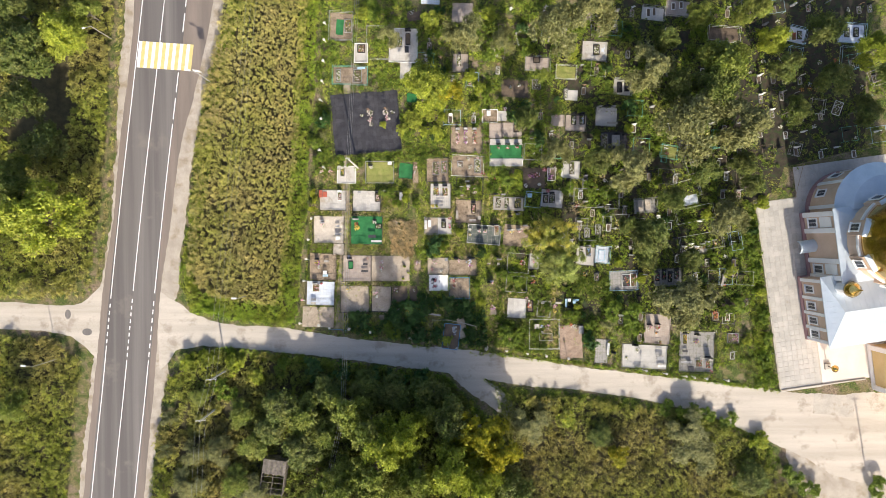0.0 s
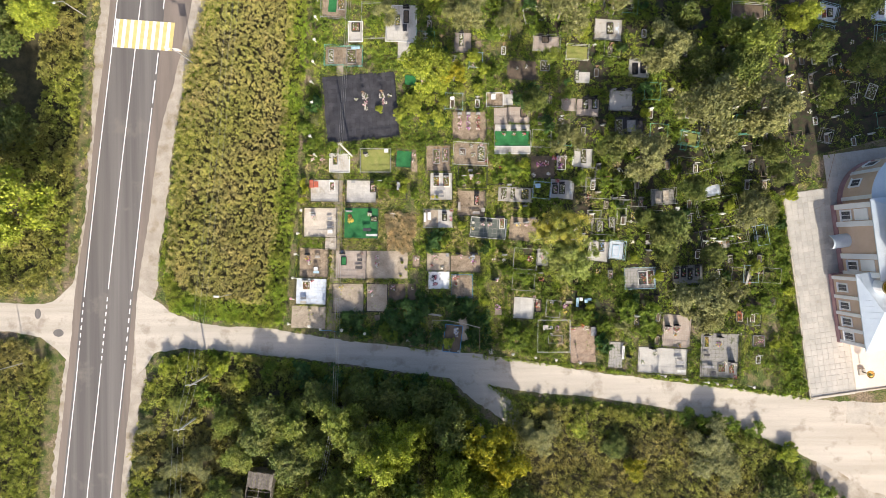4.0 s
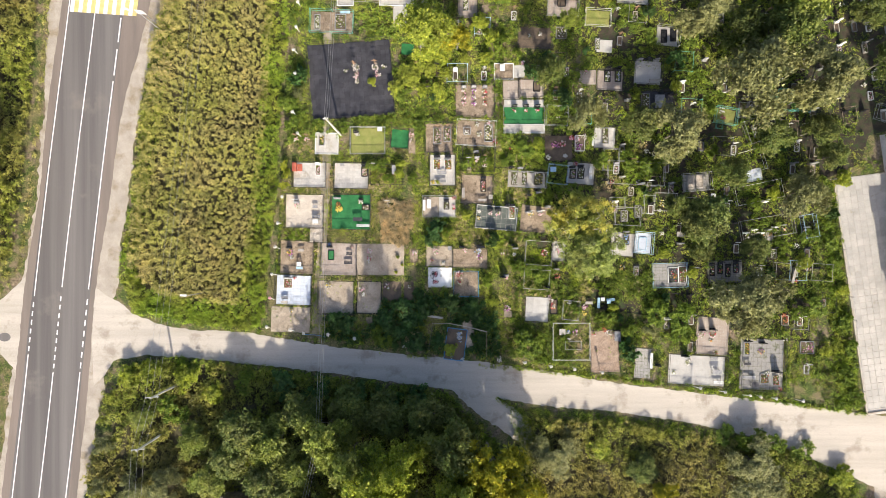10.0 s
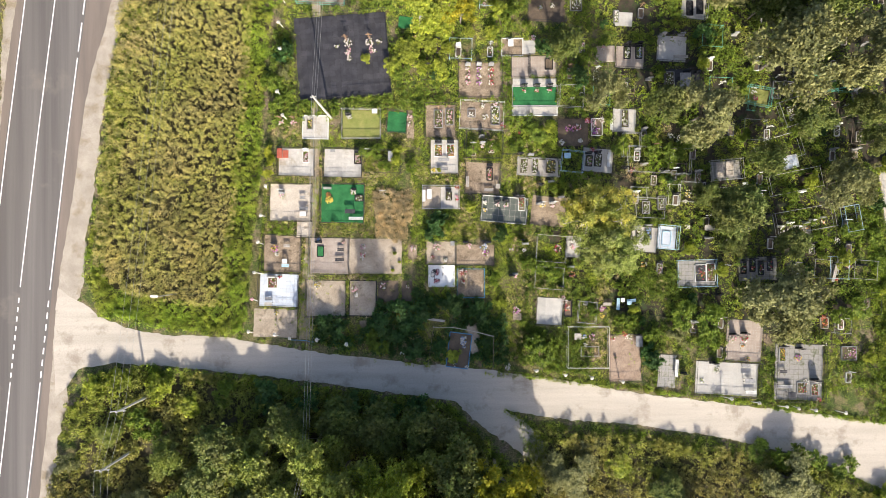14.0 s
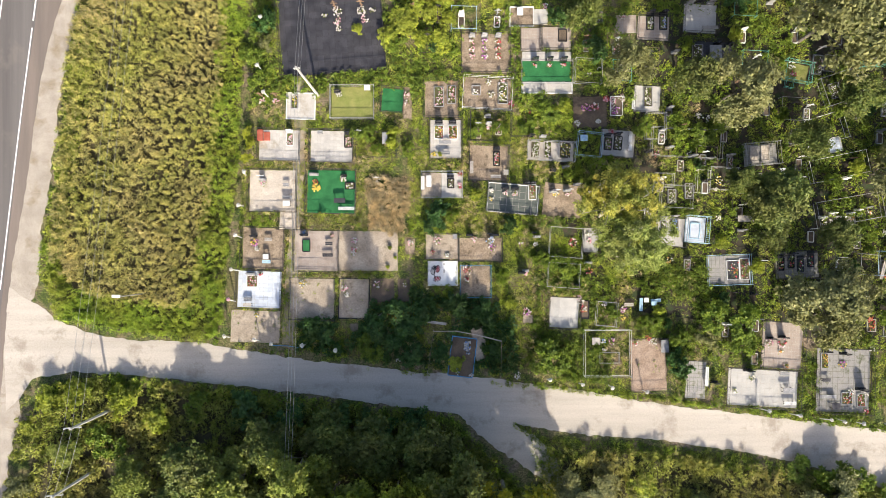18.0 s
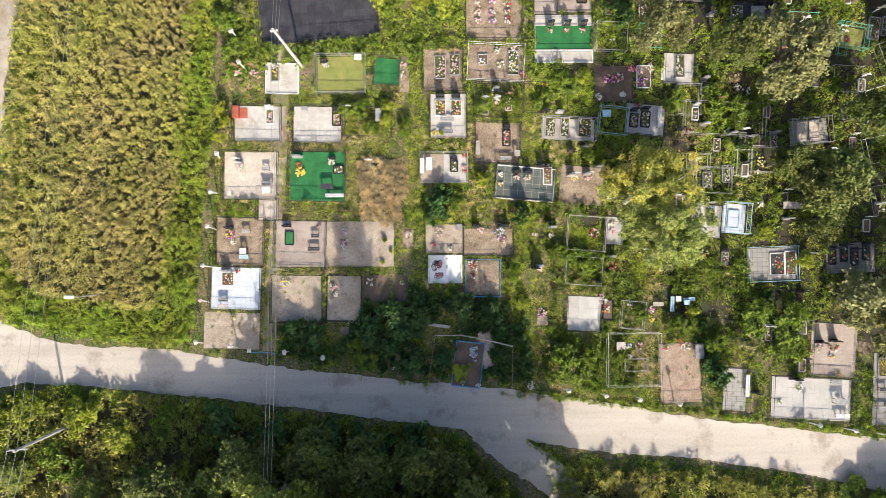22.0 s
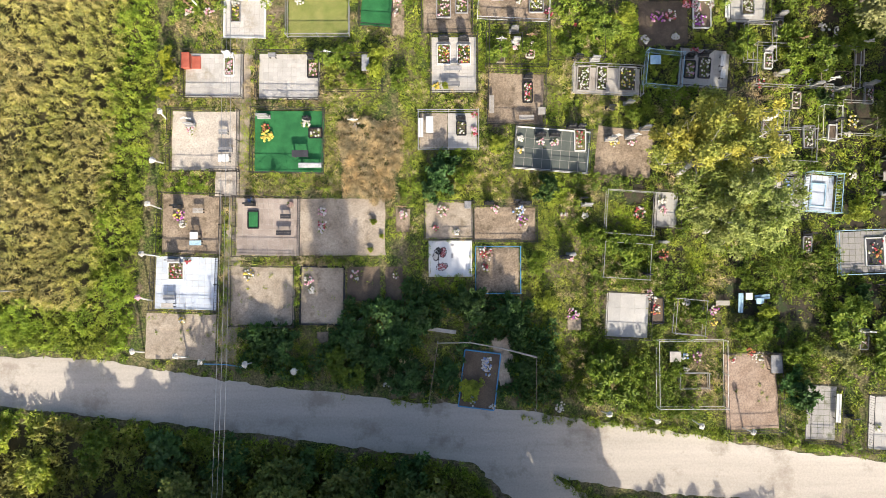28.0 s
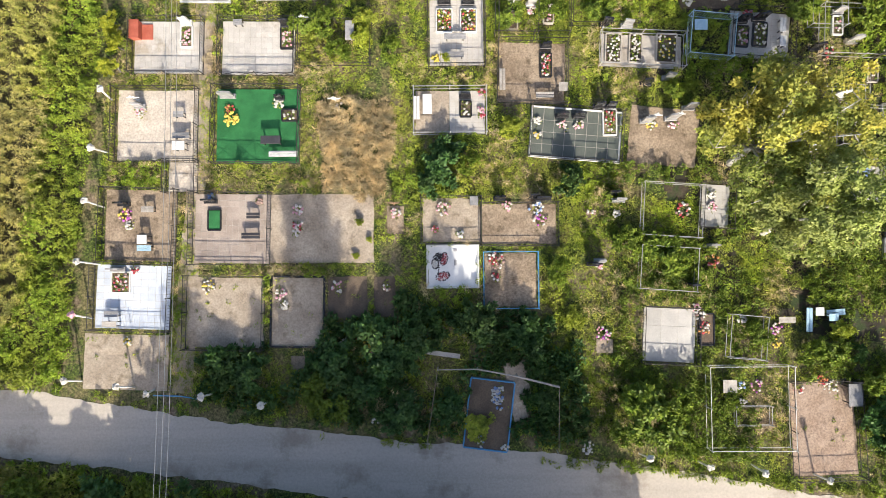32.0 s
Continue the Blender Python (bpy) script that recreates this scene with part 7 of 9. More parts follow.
fence(14.70, 26.61, 3.77, 2.21, -4, "grey", 0.75, 0.00)
flower_bed(14.57, 27.21, 0, 0.95, 0.85, "granite_black", "soil_dark", (), lush=12)
plot(23.37, 28.59, 3.79, 2.90, -4, "tile_white", size=0.50)
fence(23.37, 28.59, 3.95, 3.06, -4, "dark", 0.75, 0.16)
flower_bed(23.63, 28.76, 0, 0.87, 1.54, "granite_black", "soil_dark", ("white", ), lush=12)
plot(24.66, 28.85, 0.52, 1.71, -4, "tile_blue")
plot(19.00, 25.33, 2.93, 1.88, -3, "turf_olive")
fence(19.00, 25.33, 3.09, 2.04, -3, "white", 0.70, 0.00)
plot(19.87, 21.91, 1.90, 1.54, -3, "tile_grey")
flower_bed(19.01, 22.17, 0, 0.52, 1.37, "granite_grey", "soil_dark", ("white", ), lush=12)
plot(27.61, 23.12, 2.59, 2.22, -6, "tile_white")
fence(27.61, 23.12, 2.75, 2.38, -6, "grey", 0.75, 0.00)
flower_bed(27.17, 23.12, 0, 0.70, 1.54, "granite_black", "granite_black", (), lush=12)
flower_bed(28.29, 23.29, 0, 0.70, 1.54, "granite_black", "granite_black", (), lush=12)
plot(32.19, 34.23, 3.27, 1.87, -6, "tile_grey")
fence(32.19, 34.23, 3.43, 2.03, -6, "grey", 0.75, 0.00)
flower_bed(31.50, 34.40, 0, 0.52, 1.19, "stone_white", "soil_dark", (), lush=12)
flower_bed(32.36, 34.49, 0, 0.52, 1.19, "stone_white", "soil_dark", (), lush=12)
plot(35.97, 35.00, 3.62, 2.38, -6, "tile_brown")
fence(35.97, 35.00, 3.78, 2.54, -6, "dark", 0.75, 0.00)
flower_bed(35.28, 35.35, 0, 0.52, 1.02, "stone_white", "soil_dark", (), lush=12)
flower_bed(36.48, 35.52, 0, 0.52, 1.02, "stone_white", "soil_dark", (), lush=12)
fence(12.89, 30.54, 2.74, 1.86, 12, "white", 0.75, 0.00)
fence(24.60, 32.52, 3.86, 2.71, 8, "grey", 0.75, 0.00)
fence(-9.41, 29.70, 3.58, 4.85, -2, "grey", 0.75, 0.00)
plot(42.87, 31.09, 4.66, 2.04, -4, "soil_dark")
fence(42.87, 31.09, 4.82, 2.20, -4, "white", 0.75, 0.00)
plot(54.15, 31.02, 2.43, 2.22, -14, "tile_blue")
fence(54.15, 31.02, 2.59, 2.38, -14, "paleblue", 0.60, 0.00)
flower_bed(53.63, 30.85, 0, 0.70, 1.20, "stone_white", "soil_dark", ("red", ), lush=12)
flower_bed(54.49, 31.02, 0, 0.70, 1.20, "granite_black", "soil_dark", ("white", ), lush=12)
plot(62.33, 31.28, 3.99, 2.73, -4, "tile_blue")
fence(62.33, 31.28, 4.15, 2.89, -4, "paleblue", 0.60, 0.00)
flower_bed(61.72, 31.46, 0, 0.70, 1.37, "granite_black", "soil_dark", ("white", ), lush=12)
flower_bed(63.10, 31.46, 0, 0.70, 1.37, "granite_black", "soil_dark", ("white", ), lush=12)
fence(53.66, 28.02, 1.90, 2.21, -10, "paleblue", 0.75, 0.00)
fence(61.94, 27.61, 2.60, 3.07, -4, "paleblue", 0.75, 0.00)
fence(57.09, 20.15, 2.08, 2.22, -8, "white", 0.75, 0.00)
flower_bed(60.38, 19.98, -20, 1.23, 2.06, "stone_white", "soil_dark", ("white", ), lush=12)
fence(53.79, 13.70, 1.56, 1.88, -15, "grey", 0.75, 0.00)
fence(42.99, 15.16, 3.80, 2.56, -5, "green", 0.75, 0.30)
fence(66.41, 24.66, 2.51, 2.30, 20, "grey", 0.75, 0.00)
flowers(51.60, 27.42, ("white",), 0.35, 12)
flowers(52.03, 27.00, ("red", "white",), 0.35, 12)
flowers(53.34, 25.29, ("white",), 0.35, 12)
flowers(54.91, 22.72, ("orange",), 0.35, 12)
flowers(56.12, 22.89, ("orange",), 0.35, 12)
flowers(57.07, 22.72, ("orange",), 0.35, 12)
flowers(56.11, 23.58, ("white", "blue",), 0.35, 12)
flowers(59.87, 27.18, ("red",), 0.35, 12)
flowers(57.63, 26.83, ("white",), 0.35, 12)
flowers(60.09, 22.72, ("white",), 0.35, 12)
flowers(61.11, 24.01, ("white",), 0.35, 12)
flowers(62.40, 24.27, ("white",), 0.35, 12)
flowers(64.14, 23.16, ("white",), 0.35, 12)
flowers(65.05, 18.87, ("red",), 0.35, 12)
flowers(65.90, 19.64, ("blue",), 0.35, 12)
flowers(56.86, 17.14, ("white",), 0.35, 12)
flowers(63.36, 15.43, ("white",), 0.35, 12)
flowers(51.69, 17.14, ("white",), 0.35, 12)
flowers(49.02, 26.99, ("white",), 0.35, 12)
flowers(46.43, 26.99, ("white",), 0.35, 12)
flowers(45.56, 28.27, ("white",), 0.35, 12)
flowers(46.88, 25.28, ("white",), 0.35, 12)
flowers(61.86, 34.87, ("white",), 0.35, 12)
flowers(51.12, 32.98, ("white",), 0.35, 12)

# trees among the graves
birch(15.15, -1.0, "olive-green birch turning golden, with a pale leaning trunk", "leaf_yellow", 5.0, 4)
birch(16.9, -4.9, "light green birch with a loose crown over the graves", "leaf_fresh", 3.9, 9)
headstone(2.32, -2.84, 0, 0.55, 1.20, "granite_black", 2)
plant_tree("grey", 16.8, 12.8, 2.27, 7.0, 90, "grey-green willow among the graves")
headstone(4.23, -2.73, 0, 0.55, 1.00, "granite_black", 0)
headstone(8.52, -2.62, 0, 0.55, 1.40, "granite_black", 2)
headstone(10.52, 1.42, 0, 0.55, 1.20, "granite_grey", 2)
headstone(11.90, 1.54, 0, 0.55, 1.20, "granite_grey", 0)
headstone(12.89, 2.13, 0, 0.55, 1.20, "granite_grey", 0)
headstone(7.44, -6.53, 0, 0.55, 1.50, "granite_black", 0)
headstone(8.36, 6.91, 0, 0.55, 1.20, "granite_black", 1)
headstone(9.54, 6.85, 0, 0.55, 1.00, "granite_grey", 1)
headstone(12.86, -7.73, 0, 0.55, 1.00, "granite_black", 1)
headstone(25.99, 4.69, 0, 0.55, 1.20, "granite_grey", 2)
headstone(19.93, 5.40, 0, 0.55, 1.10, "granite_black", 2)
headstone(24.32, 4.97, 0, 0.55, 1.20, "granite_grey", 0)
headstone(22.01, 5.78, 0, 0.55, 1.10, "granite_grey", 0)
headstone(25.01, 7.33, 0, 0.55, 1.20, "granite_black", 1)
plant_tree("lime", -2.0, 22.0, 3.38, 8.3, 65, "yellow-green tree among the graves")
plant_tree("gold", 1.7, 21.4, 1.65, 5.1, 35, "golden small tree among the graves")
plant_tree("grey", 3.3, 29.6, 2.92, 7.0, 280, "grey-green tree among the graves")
plant_tree("grey", -7.4, 29.7, 1.64, 5.8, 44, "pale grey-green tree beside a white tiled plot")
plant_tree("grey", 16.3, 30.0, 3.80, 10.2, 160, "grey-green tree over the graves")
plant_tree("grey", 21.4, 32.4, 3.57, 10.2, 75, "grey-green tree over the graves")
plant_tree("grey", 29.8, 24.3, 3.37, 9.0, 336, "grey-green tree over the graves")
plant_tree("green", 39.3, 23.9, 3.78, 11.5, 200, "green tree over the graves")
plant_tree("grey", 35.0, 16.4, 4.88, 11.5, 150, "broad grey-green tree over the graves")
plant_tree("grey", 42.5, 16.0, 3.62, 11.5, 340, "tall grey-green tree over the graves")
plant_tree("dark", 38.5, 21.4, 3.18, 10.2, 250, "dark green tree over the graves")
plant_tree("dark", 33.7, 22.0, 2.41, 9.0, 90, "dark green tree over the graves")
plant_tree("grey", 27.2, 10.5, 3.41, 7.7, 0, "grey-green tree over the graves")
plant_tree("dark", 32.7, 28.9, 1.96, 6.4, 350, "dark tree over the graves")
plant_tree("lime", 47.8, 28.7, 2.11, 7.7, 300, "yellow-green tree in the shade")
plant_tree("grey", 42.3, 3.2, 2.80, 6.4, 90, "grey-green tree near the paved yard")
plant_tree("lime", 61.7, 27.2, 2.41, 9.0, 225, "yellow-green tree behind the church")
plant_tree("grey", 35.2, -9.1, 3.94, 7.0, 35, "grey-green willow over the graves")
plant_tree("dark", 29.6, 0.3, 2.30, 6.4, 120, "dark green tree among the graves")
plant_tree("dark", 23.0, 11.4, 2.13, 6.4, 295, "dark green tree among the graves")
plant_tree("dark", 12.2, 17.3, 1.94, 7.7, 240, "dark green tree among the graves")
plant_tree("grey", 9.1, 29.2, 1.98, 5.1, 180, "grey-green small tree among the graves")
plant_tree("green", 14.9, 24.3, 1.16, 5.1, 70, "small green tree among the graves")
plant_tree("green", 44.8, 32.3, 2.41, 9.0, 280, "green tree in the upper cemetery")
plant_tree("green", 37.2, 32.7, 1.94, 7.7, 60, "green tree in the upper cemetery")
plant_tree("dark", 30.5, 0.4, 3.00, 6.4, 270, "dark green apple tree among the graves")
plant_tree("dark", 27.4, 2.1, 1.43, 5.8, 0, "dark green small tree among the graves")

# bushes among the graves
plant_tree("bush", 10.2, -14.7, 1.82, 1.6, 295, "dense green bush among the graves")
plant_tree("bush", 9.2, -15.5, 1.09, 1.4, 15, "dense green bush among the graves")
plant_tree("bush", 11.6, -14.1, 1.09, 1.5, 20, "dense green bush among the graves")
plant_tree("bush", 9.7, -13.7, 0.98, 1.3, 150, "dense green bush among the graves")
plant_tree("bush_dark", -0.6, -0.8, 1.25, 1.3, 25, "green bush with leaf colour darkened for shade")
plant_tree("bush_dark", -1.3, -1.9, 0.87, 1.2, 10, "green bush with leaf colour darkened for shade")
plant_tree("bush", 0.6, -0.9, 0.75, 1.1, 220, "dense green bush among the graves")
plant_tree("bush_lime", 3.1, 1.3, 0.80, 1.0, 50, "bright yellow-green bush among the graves")
plant_tree("bush_dark", -4.7, -10.9, 1.49, 1.2, 250, "green bush with leaf colour darkened for shade")
plant_tree("bush_dark", -6.6, -11.8, 1.24, 1.1, 40, "green bush with leaf colour darkened for shade")
plant_tree("bush_dark", -2.2, -10.3, 1.12, 1.2, 70, "green bush with leaf colour darkened for shade")
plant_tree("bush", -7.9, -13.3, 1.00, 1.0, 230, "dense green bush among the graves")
plant_tree("bush_dark", -11.3, -12.4, 1.12, 1.1, 30, "green bush with leaf colour darkened for shade")
plant_tree("bush_dark", -13.2, -12.1, 1.13, 1.1, 260, "green bush with leaf colour darkened for shade")
plant_tree("bush_dark", -3.5, -12.1, 1.24, 1.2, 330, "green bush with leaf colour darkened for shade")
plant_tree("bush_dark", -5.4, -13.0, 0.99, 1.0, 120, "green bush with leaf colour darkened for shade")
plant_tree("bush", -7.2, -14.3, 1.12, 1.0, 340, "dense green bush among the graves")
plant_tree("bush_dark", -3.5, -14.6, 1.12, 1.0, 170, "green bush with leaf colour darkened for shade")
plant_tree("bush_dark", 1.5, -9.7, 1.11, 1.2, 50, "green bush with leaf colour darkened for shade")
plant_tree("bush_dark", 3.3, -10.0, 0.99, 1.1, 180, "green bush with leaf colour darkened for shade")
plant_tree("bush_dark", 0.2, -9.4, 0.87, 1.0, 180, "green bush with leaf colour darkened for shade")
plant_tree("bush_dark", 4.2, -10.9, 0.86, 1.1, 60, "green bush with leaf colour darkened for shade")
plant_tree("bush_dark", -0.7, -14.3, 0.87, 0.9, 190, "green bush with leaf colour darkened for shade")
plant_tree("bush_dark", 4.5, -14.3, 0.74, 1.0, 240, "green bush with leaf colour darkened for shade")
plant_tree("bush_lime", 6.1, -9.4, 0.74, 0.8, 130, "bright yellow-green bush among the graves")
plant_tree("bush_dark", 22.7, -15.2, 1.30, 1.7, 75, "leafy green shrub between two gravel plots")
plant_tree("bush", 22.6, -12.9, 1.00, 1.3, 15, "leafy green shrub between two gravel plots")
plant_tree("bush", 20.0, -11.3, 0.97, 1.2, 345, "dense green bush among the graves")
plant_tree("bush_lime", 20.9, -10.1, 0.73, 0.9, 30, "bright yellow-green bush among the graves")
plant_tree("bush", 16.3, -10.4, 0.73, 0.9, 310, "dense green bush among the graves")
plant_tree("bush", 11.4, -6.0, 1.36, 0.9, 130, "dense green bush among the graves")
plant_tree("bush", 9.3, -5.4, 0.87, 0.8, 160, "dense green bush among the graves")
plant_tree("bush_lime", 1.1, -15.1, 0.99, 0.5, 65, "bright yellow-green bush among the graves")
plant_tree("bush_lime", -5.3, 6.4, 0.76, 1.1, 100, "bright yellow-green bush among the graves")
plant_tree("bush", -6.6, 5.5, 0.76, 0.9, 150, "dense green bush among the graves")
plant_tree("bush", -3.7, 5.5, 0.76, 0.9, 240, "dense green bush among the graves")
plant_tree("bush", 29.0, -11.4, 1.96, 1.5, 240, "dense green bush among the graves")
plant_tree("bush", 26.1, -10.8, 1.72, 1.4, 240, "dense green bush among the graves")
plant_tree("bush_grey", 36.3, -10.8, 2.20, 2.0, 60, "loose grey-green bush among the graves")
plant_tree("bush_grey", 39.2, -9.6, 1.96, 2.0, 210, "loose grey-green bush among the graves")
plant_tree("bush_grey", 41.0, -8.5, 1.72, 1.8, 100, "loose grey-green bush among the graves")
plant_tree("bush_grey", 34.1, -9.6, 1.96, 1.8, 120, "loose grey-green bush among the graves")
plant_tree("bush_grey", 25.5, -13.1, 1.23, 1.3, 30, "loose grey-green bush among the graves")
plant_tree("bush", 29.0, -13.7, 1.23, 1.2, 160, "dense green bush among the graves")
plant_tree("bush", 19.3, 7.7, 1.09, 1.0, 40, "dense green bush among the graves")
plant_tree("bush", 22.7, 7.7, 1.38, 1.2, 100, "dense green bush among the graves")
plant_tree("bush", 25.1, 7.1, 1.23, 1.1, 330, "dense green bush among the graves")
plant_tree("bush", 27.4, 8.0, 1.09, 1.0, 25, "dense green bush among the graves")
plant_tree("bush_dark", 28.5, 19.9, 1.09, 1.6, 290, "green bush with leaf colour darkened for shade")
plant_tree("bush_lime", 28.0, 17.0, 0.99, 1.2, 150, "bright yellow-green bush among the graves")
plant_tree("bush", 10.0, 9.1, 1.23, 1.0, 305, "dense green bush among the graves")
plant_tree("bush_lime", 11.4, 9.5, 0.99, 0.9, 235, "bright yellow-green bush among the graves")
plant_tree("bush", 8.0, 7.7, 0.89, 0.8, 25, "dense green bush among the graves")
plant_tree("bush", 3.0, 7.4, 0.89, 0.8, 35, "dense green bush among the graves")
plant_tree("bush", 5.3, 7.7, 0.89, 0.8, 160, "dense green bush among the graves")
plant_tree("bush_dark", 11.1, 18.7, 1.18, 1.4, 130, "green bush with leaf colour darkened for shade")
plant_tree("bush_dark", 12.8, 19.8, 1.08, 1.4, 20, "green bush with leaf colour darkened for shade")
plant_tree("bush_dark", 14.6, 15.2, 1.18, 1.3, 250, "green bush with leaf colour darkened for shade")
plant_tree("bush_lime", 2.4, 20.5, 0.89, 1.0, 130, "bright yellow-green bush among the graves")
plant_tree("bush_lime", 5.3, 20.5, 0.99, 1.0, 60, "bright yellow-green bush among the graves")
plant_tree("bush_lime", -1.6, 19.3, 1.28, 1.2, 80, "bright yellow-green bush among the graves")
plant_tree("bush_lime", -3.9, 18.1, 1.18, 1.2, 60, "bright yellow-green bush among the graves")
plant_tree("bush_lime", -2.8, 16.4, 1.18, 1.1, 170, "bright yellow-green bush among the graves")
plant_tree("bush", -5.1, 15.8, 0.89, 1.0, 80, "dense green bush among the graves")
plant_tree("bush_lime", 0.1, 18.1, 0.99, 1.1, 250, "bright yellow-green bush among the graves")
plant_tree("bush", -8.6, 7.1, 0.89, 0.8, 350, "dense green bush among the graves")
plant_tree("bush", -19.0, 14.6, 1.18, 1.2, 340, "dense green bush among the graves")
plant_tree("bush_dark", -17.8, 18.0, 1.18, 1.3, 180, "green bush with leaf colour darkened for shade")
plant_tree("bush", -18.4, 12.3, 0.98, 1.0, 30, "dense green bush among the graves")
plant_tree("bush", -7.4, 7.1, 0.89, 0.8, 250, "dense green bush among the graves")
plant_tree("bush", -12.1, 11.7, 0.74, 0.8, 90, "dense green bush among the graves")
plant_tree("bush", 43.5, -10.8, 1.23, 1.2, 180, "dense green bush among the graves")
plant_tree("bush_lime", 43.9, -5.0, 1.24, 1.1, 265, "bright yellow-green bush among the graves")
plant_tree("bush", 41.3, -2.7, 0.99, 1.0, 120, "dense green bush among the graves")
plant_tree("bush", 37.9, 2.5, 0.89, 1.0, 150, "dense green bush among the graves")
plant_tree("bush_lime", 40.1, 4.2, 1.09, 1.2, 100, "bright yellow-green bush among the graves")
plant_tree("bush_grey", 42.7, 3.6, 1.96, 2.2, 100, "loose grey-green bush among the graves")
plant_tree("bush_grey", 43.9, 5.9, 1.28, 2.0, 80, "loose grey-green bush among the graves")
plant_tree("bush_lime", 26.8, -3.9, 0.99, 0.9, 250, "bright yellow-green bush among the graves")
plant_tree("bush_lime", 30.2, -6.2, 0.99, 1.1, 230, "bright yellow-green bush among the graves")
plant_tree("bush", 49.3, -18.6, 1.21, 1.0, 96, "dense green bush among the graves")
plant_tree("bush", 50.4, -21.2, 1.21, 1.0, 115, "dense green bush among the graves")
plant_tree("bush", 49.8, -15.1, 1.04, 1.0, 254, "dense green bush among the graves")
plant_tree("bush", 49.1, -11.7, 1.03, 1.0, 230, "dense green bush among the graves")
plant_tree("bush_lime", 48.6, -8.2, 1.03, 1.0, 245, "bright yellow-green bush among the graves")
plant_tree("bush", 48.0, -4.8, 1.03, 1.0, 234, "dense green bush among the graves")
plant_tree("bush", 47.3, -2.2, 1.03, 1.0, 280, "dense green bush among the graves")
plant_tree("bush_lime", 48.4, 5.1, 1.37, 1.4, 240, "bright yellow-green bush among the graves")
plant_tree("bush", 44.7, -1.4, 1.20, 1.0, 180, "dense green bush among the graves")
plant_tree("bush", 45.6, -10.0, 1.38, 1.0, 290, "dense green bush among the graves")
plant_tree("bush_lime", 46.5, -15.1, 1.04, 1.0, 120, "bright yellow-green bush among the graves")
plant_tree("bush_lime", 4.3, 24.2, 1.36, 1.2, 250, "bright yellow-green bush among the graves")
plant_tree("bush_lime", 6.0, 22.5, 1.19, 1.2, 290, "bright yellow-green bush among the graves")
plant_tree("bush", 7.7, 28.4, 1.70, 1.4, 60, "dense green bush among the graves")
plant_tree("bush_lime", 6.8, 33.5, 1.70, 1.4, 230, "bright yellow-green bush among the graves")
plant_tree("bush_lime", -1.3, 33.5, 2.04, 1.4, 75, "bright yellow-green bush among the graves")
plant_tree("bush_lime", 0.0, 20.0, 1.88, 1.1, 310, "bright yellow-green bush among the graves")
plant_tree("bush_lime", -3.4, 17.9, 1.88, 1.1, 325, "bright yellow-green bush among the graves")
plant_tree("bush_lime", -0.8, 16.6, 1.54, 1.0, 100, "bright yellow-green bush among the graves")
plant_tree("bush_lime", -5.5, 17.0, 1.37, 1.0, 70, "bright yellow-green bush among the graves")
plant_tree("bush_lime", 19.6, 28.5, 1.54, 1.2, 80, "bright yellow-green bush among the graves")
plant_tree("bush", 12.8, 28.9, 1.36, 1.2, 85, "dense green bush among the graves")
plant_tree("bush_lime", -11.9, 33.5, 1.70, 1.2, 250, "bright yellow-green bush among the graves")
plant_tree("bush", -10.2, 34.4, 1.53, 1.2, 80, "dense green bush among the graves")
plant_tree("bush_grey", -17.5, 15.7, 0.85, 1.0, 155, "loose grey-green bush among the graves")

# trees and shrubs outside the cemetery
plant_tree("lime", -55.6, 3.0, 5.1, 13.0, 339, "bright yellow-green tree beside the main road")
plant_tree("dark", -59.5, 7.3, 2.65, 12.0, 24, "dark green tree beside the main road")
plant_tree("lime", -53.8, 29.3, 3.37, 8.0, 50, "bright yellow-green tree beside the main road")
plant_tree("dark", -59.0, 26.6, 3.98, 9.0, 70, "dark green tree beside the main road")
plant_tree("dark", -60.3, 19.6, 3.61, 8.0, 210, "dark green tree beside the main road")
plant_tree("dark", -57.2, 14.1, 3.24, 7.0, 205, "dark green tree beside the main road")
plant_tree("dark", -61.0, 32.4, 3.20, 8.0, 40, "dark green tree beside the main road")
plant_tree("green", -62.1, 10.1, 2.43, 7.0, 135, "leafy green tree beside the main road")
plant_tree("green", -51.4, 33.0, 2.44, 6.0, 290, "leafy green tree beside the main road")
plant_tree("green", -63.4, -24.4, 2.47, 6.0, 130, "leafy green tree beside the main road")
plant_tree("green", -19.3, -25.6, 3.29, 6.4, 350, "green tree in the dense grove")
plant_tree("green", -13.2, -23.8, 3.21, 9.5, 75, "green tree in the dense grove")
plant_tree("green", -16.5, -28.5, 3.29, 6.4, 330, "green tree in the dense grove")
plant_tree("green", -10.4, -26.9, 3.60, 10.1, 90, "green tree in the dense grove")
plant_tree("lime", -7.1, -28.8, 3.94, 12.0, 100, "yellow-green tree in the grove")
plant_tree("lime", -4.6, -26.6, 2.61, 14.8, 350, "yellow-green tree in the grove")
plant_tree("dark", -1.6, -22.6, 3.12, 6.8, 20, "dark green tree in the shaded grove")
plant_tree("dark", 1.6, -24.8, 3.14, 12.2, 100, "dark green tree in the shaded grove")
plant_tree("gold", 5.5, -26.8, 3.30, 12.2, 205, "golden autumn tree at the edge of the grove")
plant_tree("gold", 8.3, -29.6, 2.83, 12.2, 185, "golden autumn tree at the edge of the grove")
plant_tree("lime", 1.6, -31.2, 3.85, 15.0, 10, "yellow-green tree in the grove")
plant_tree("lime", 5.5, -33.2, 3.12, 13.6, 80, "yellow-green tree in the grove")
plant_tree("green", -3.1, -32.4, 3.27, 13.6, 20, "green tree in the dense grove")
plant_tree("green", -9.6, -33.2, 3.59, 10.6, 60, "green tree in the dense grove")
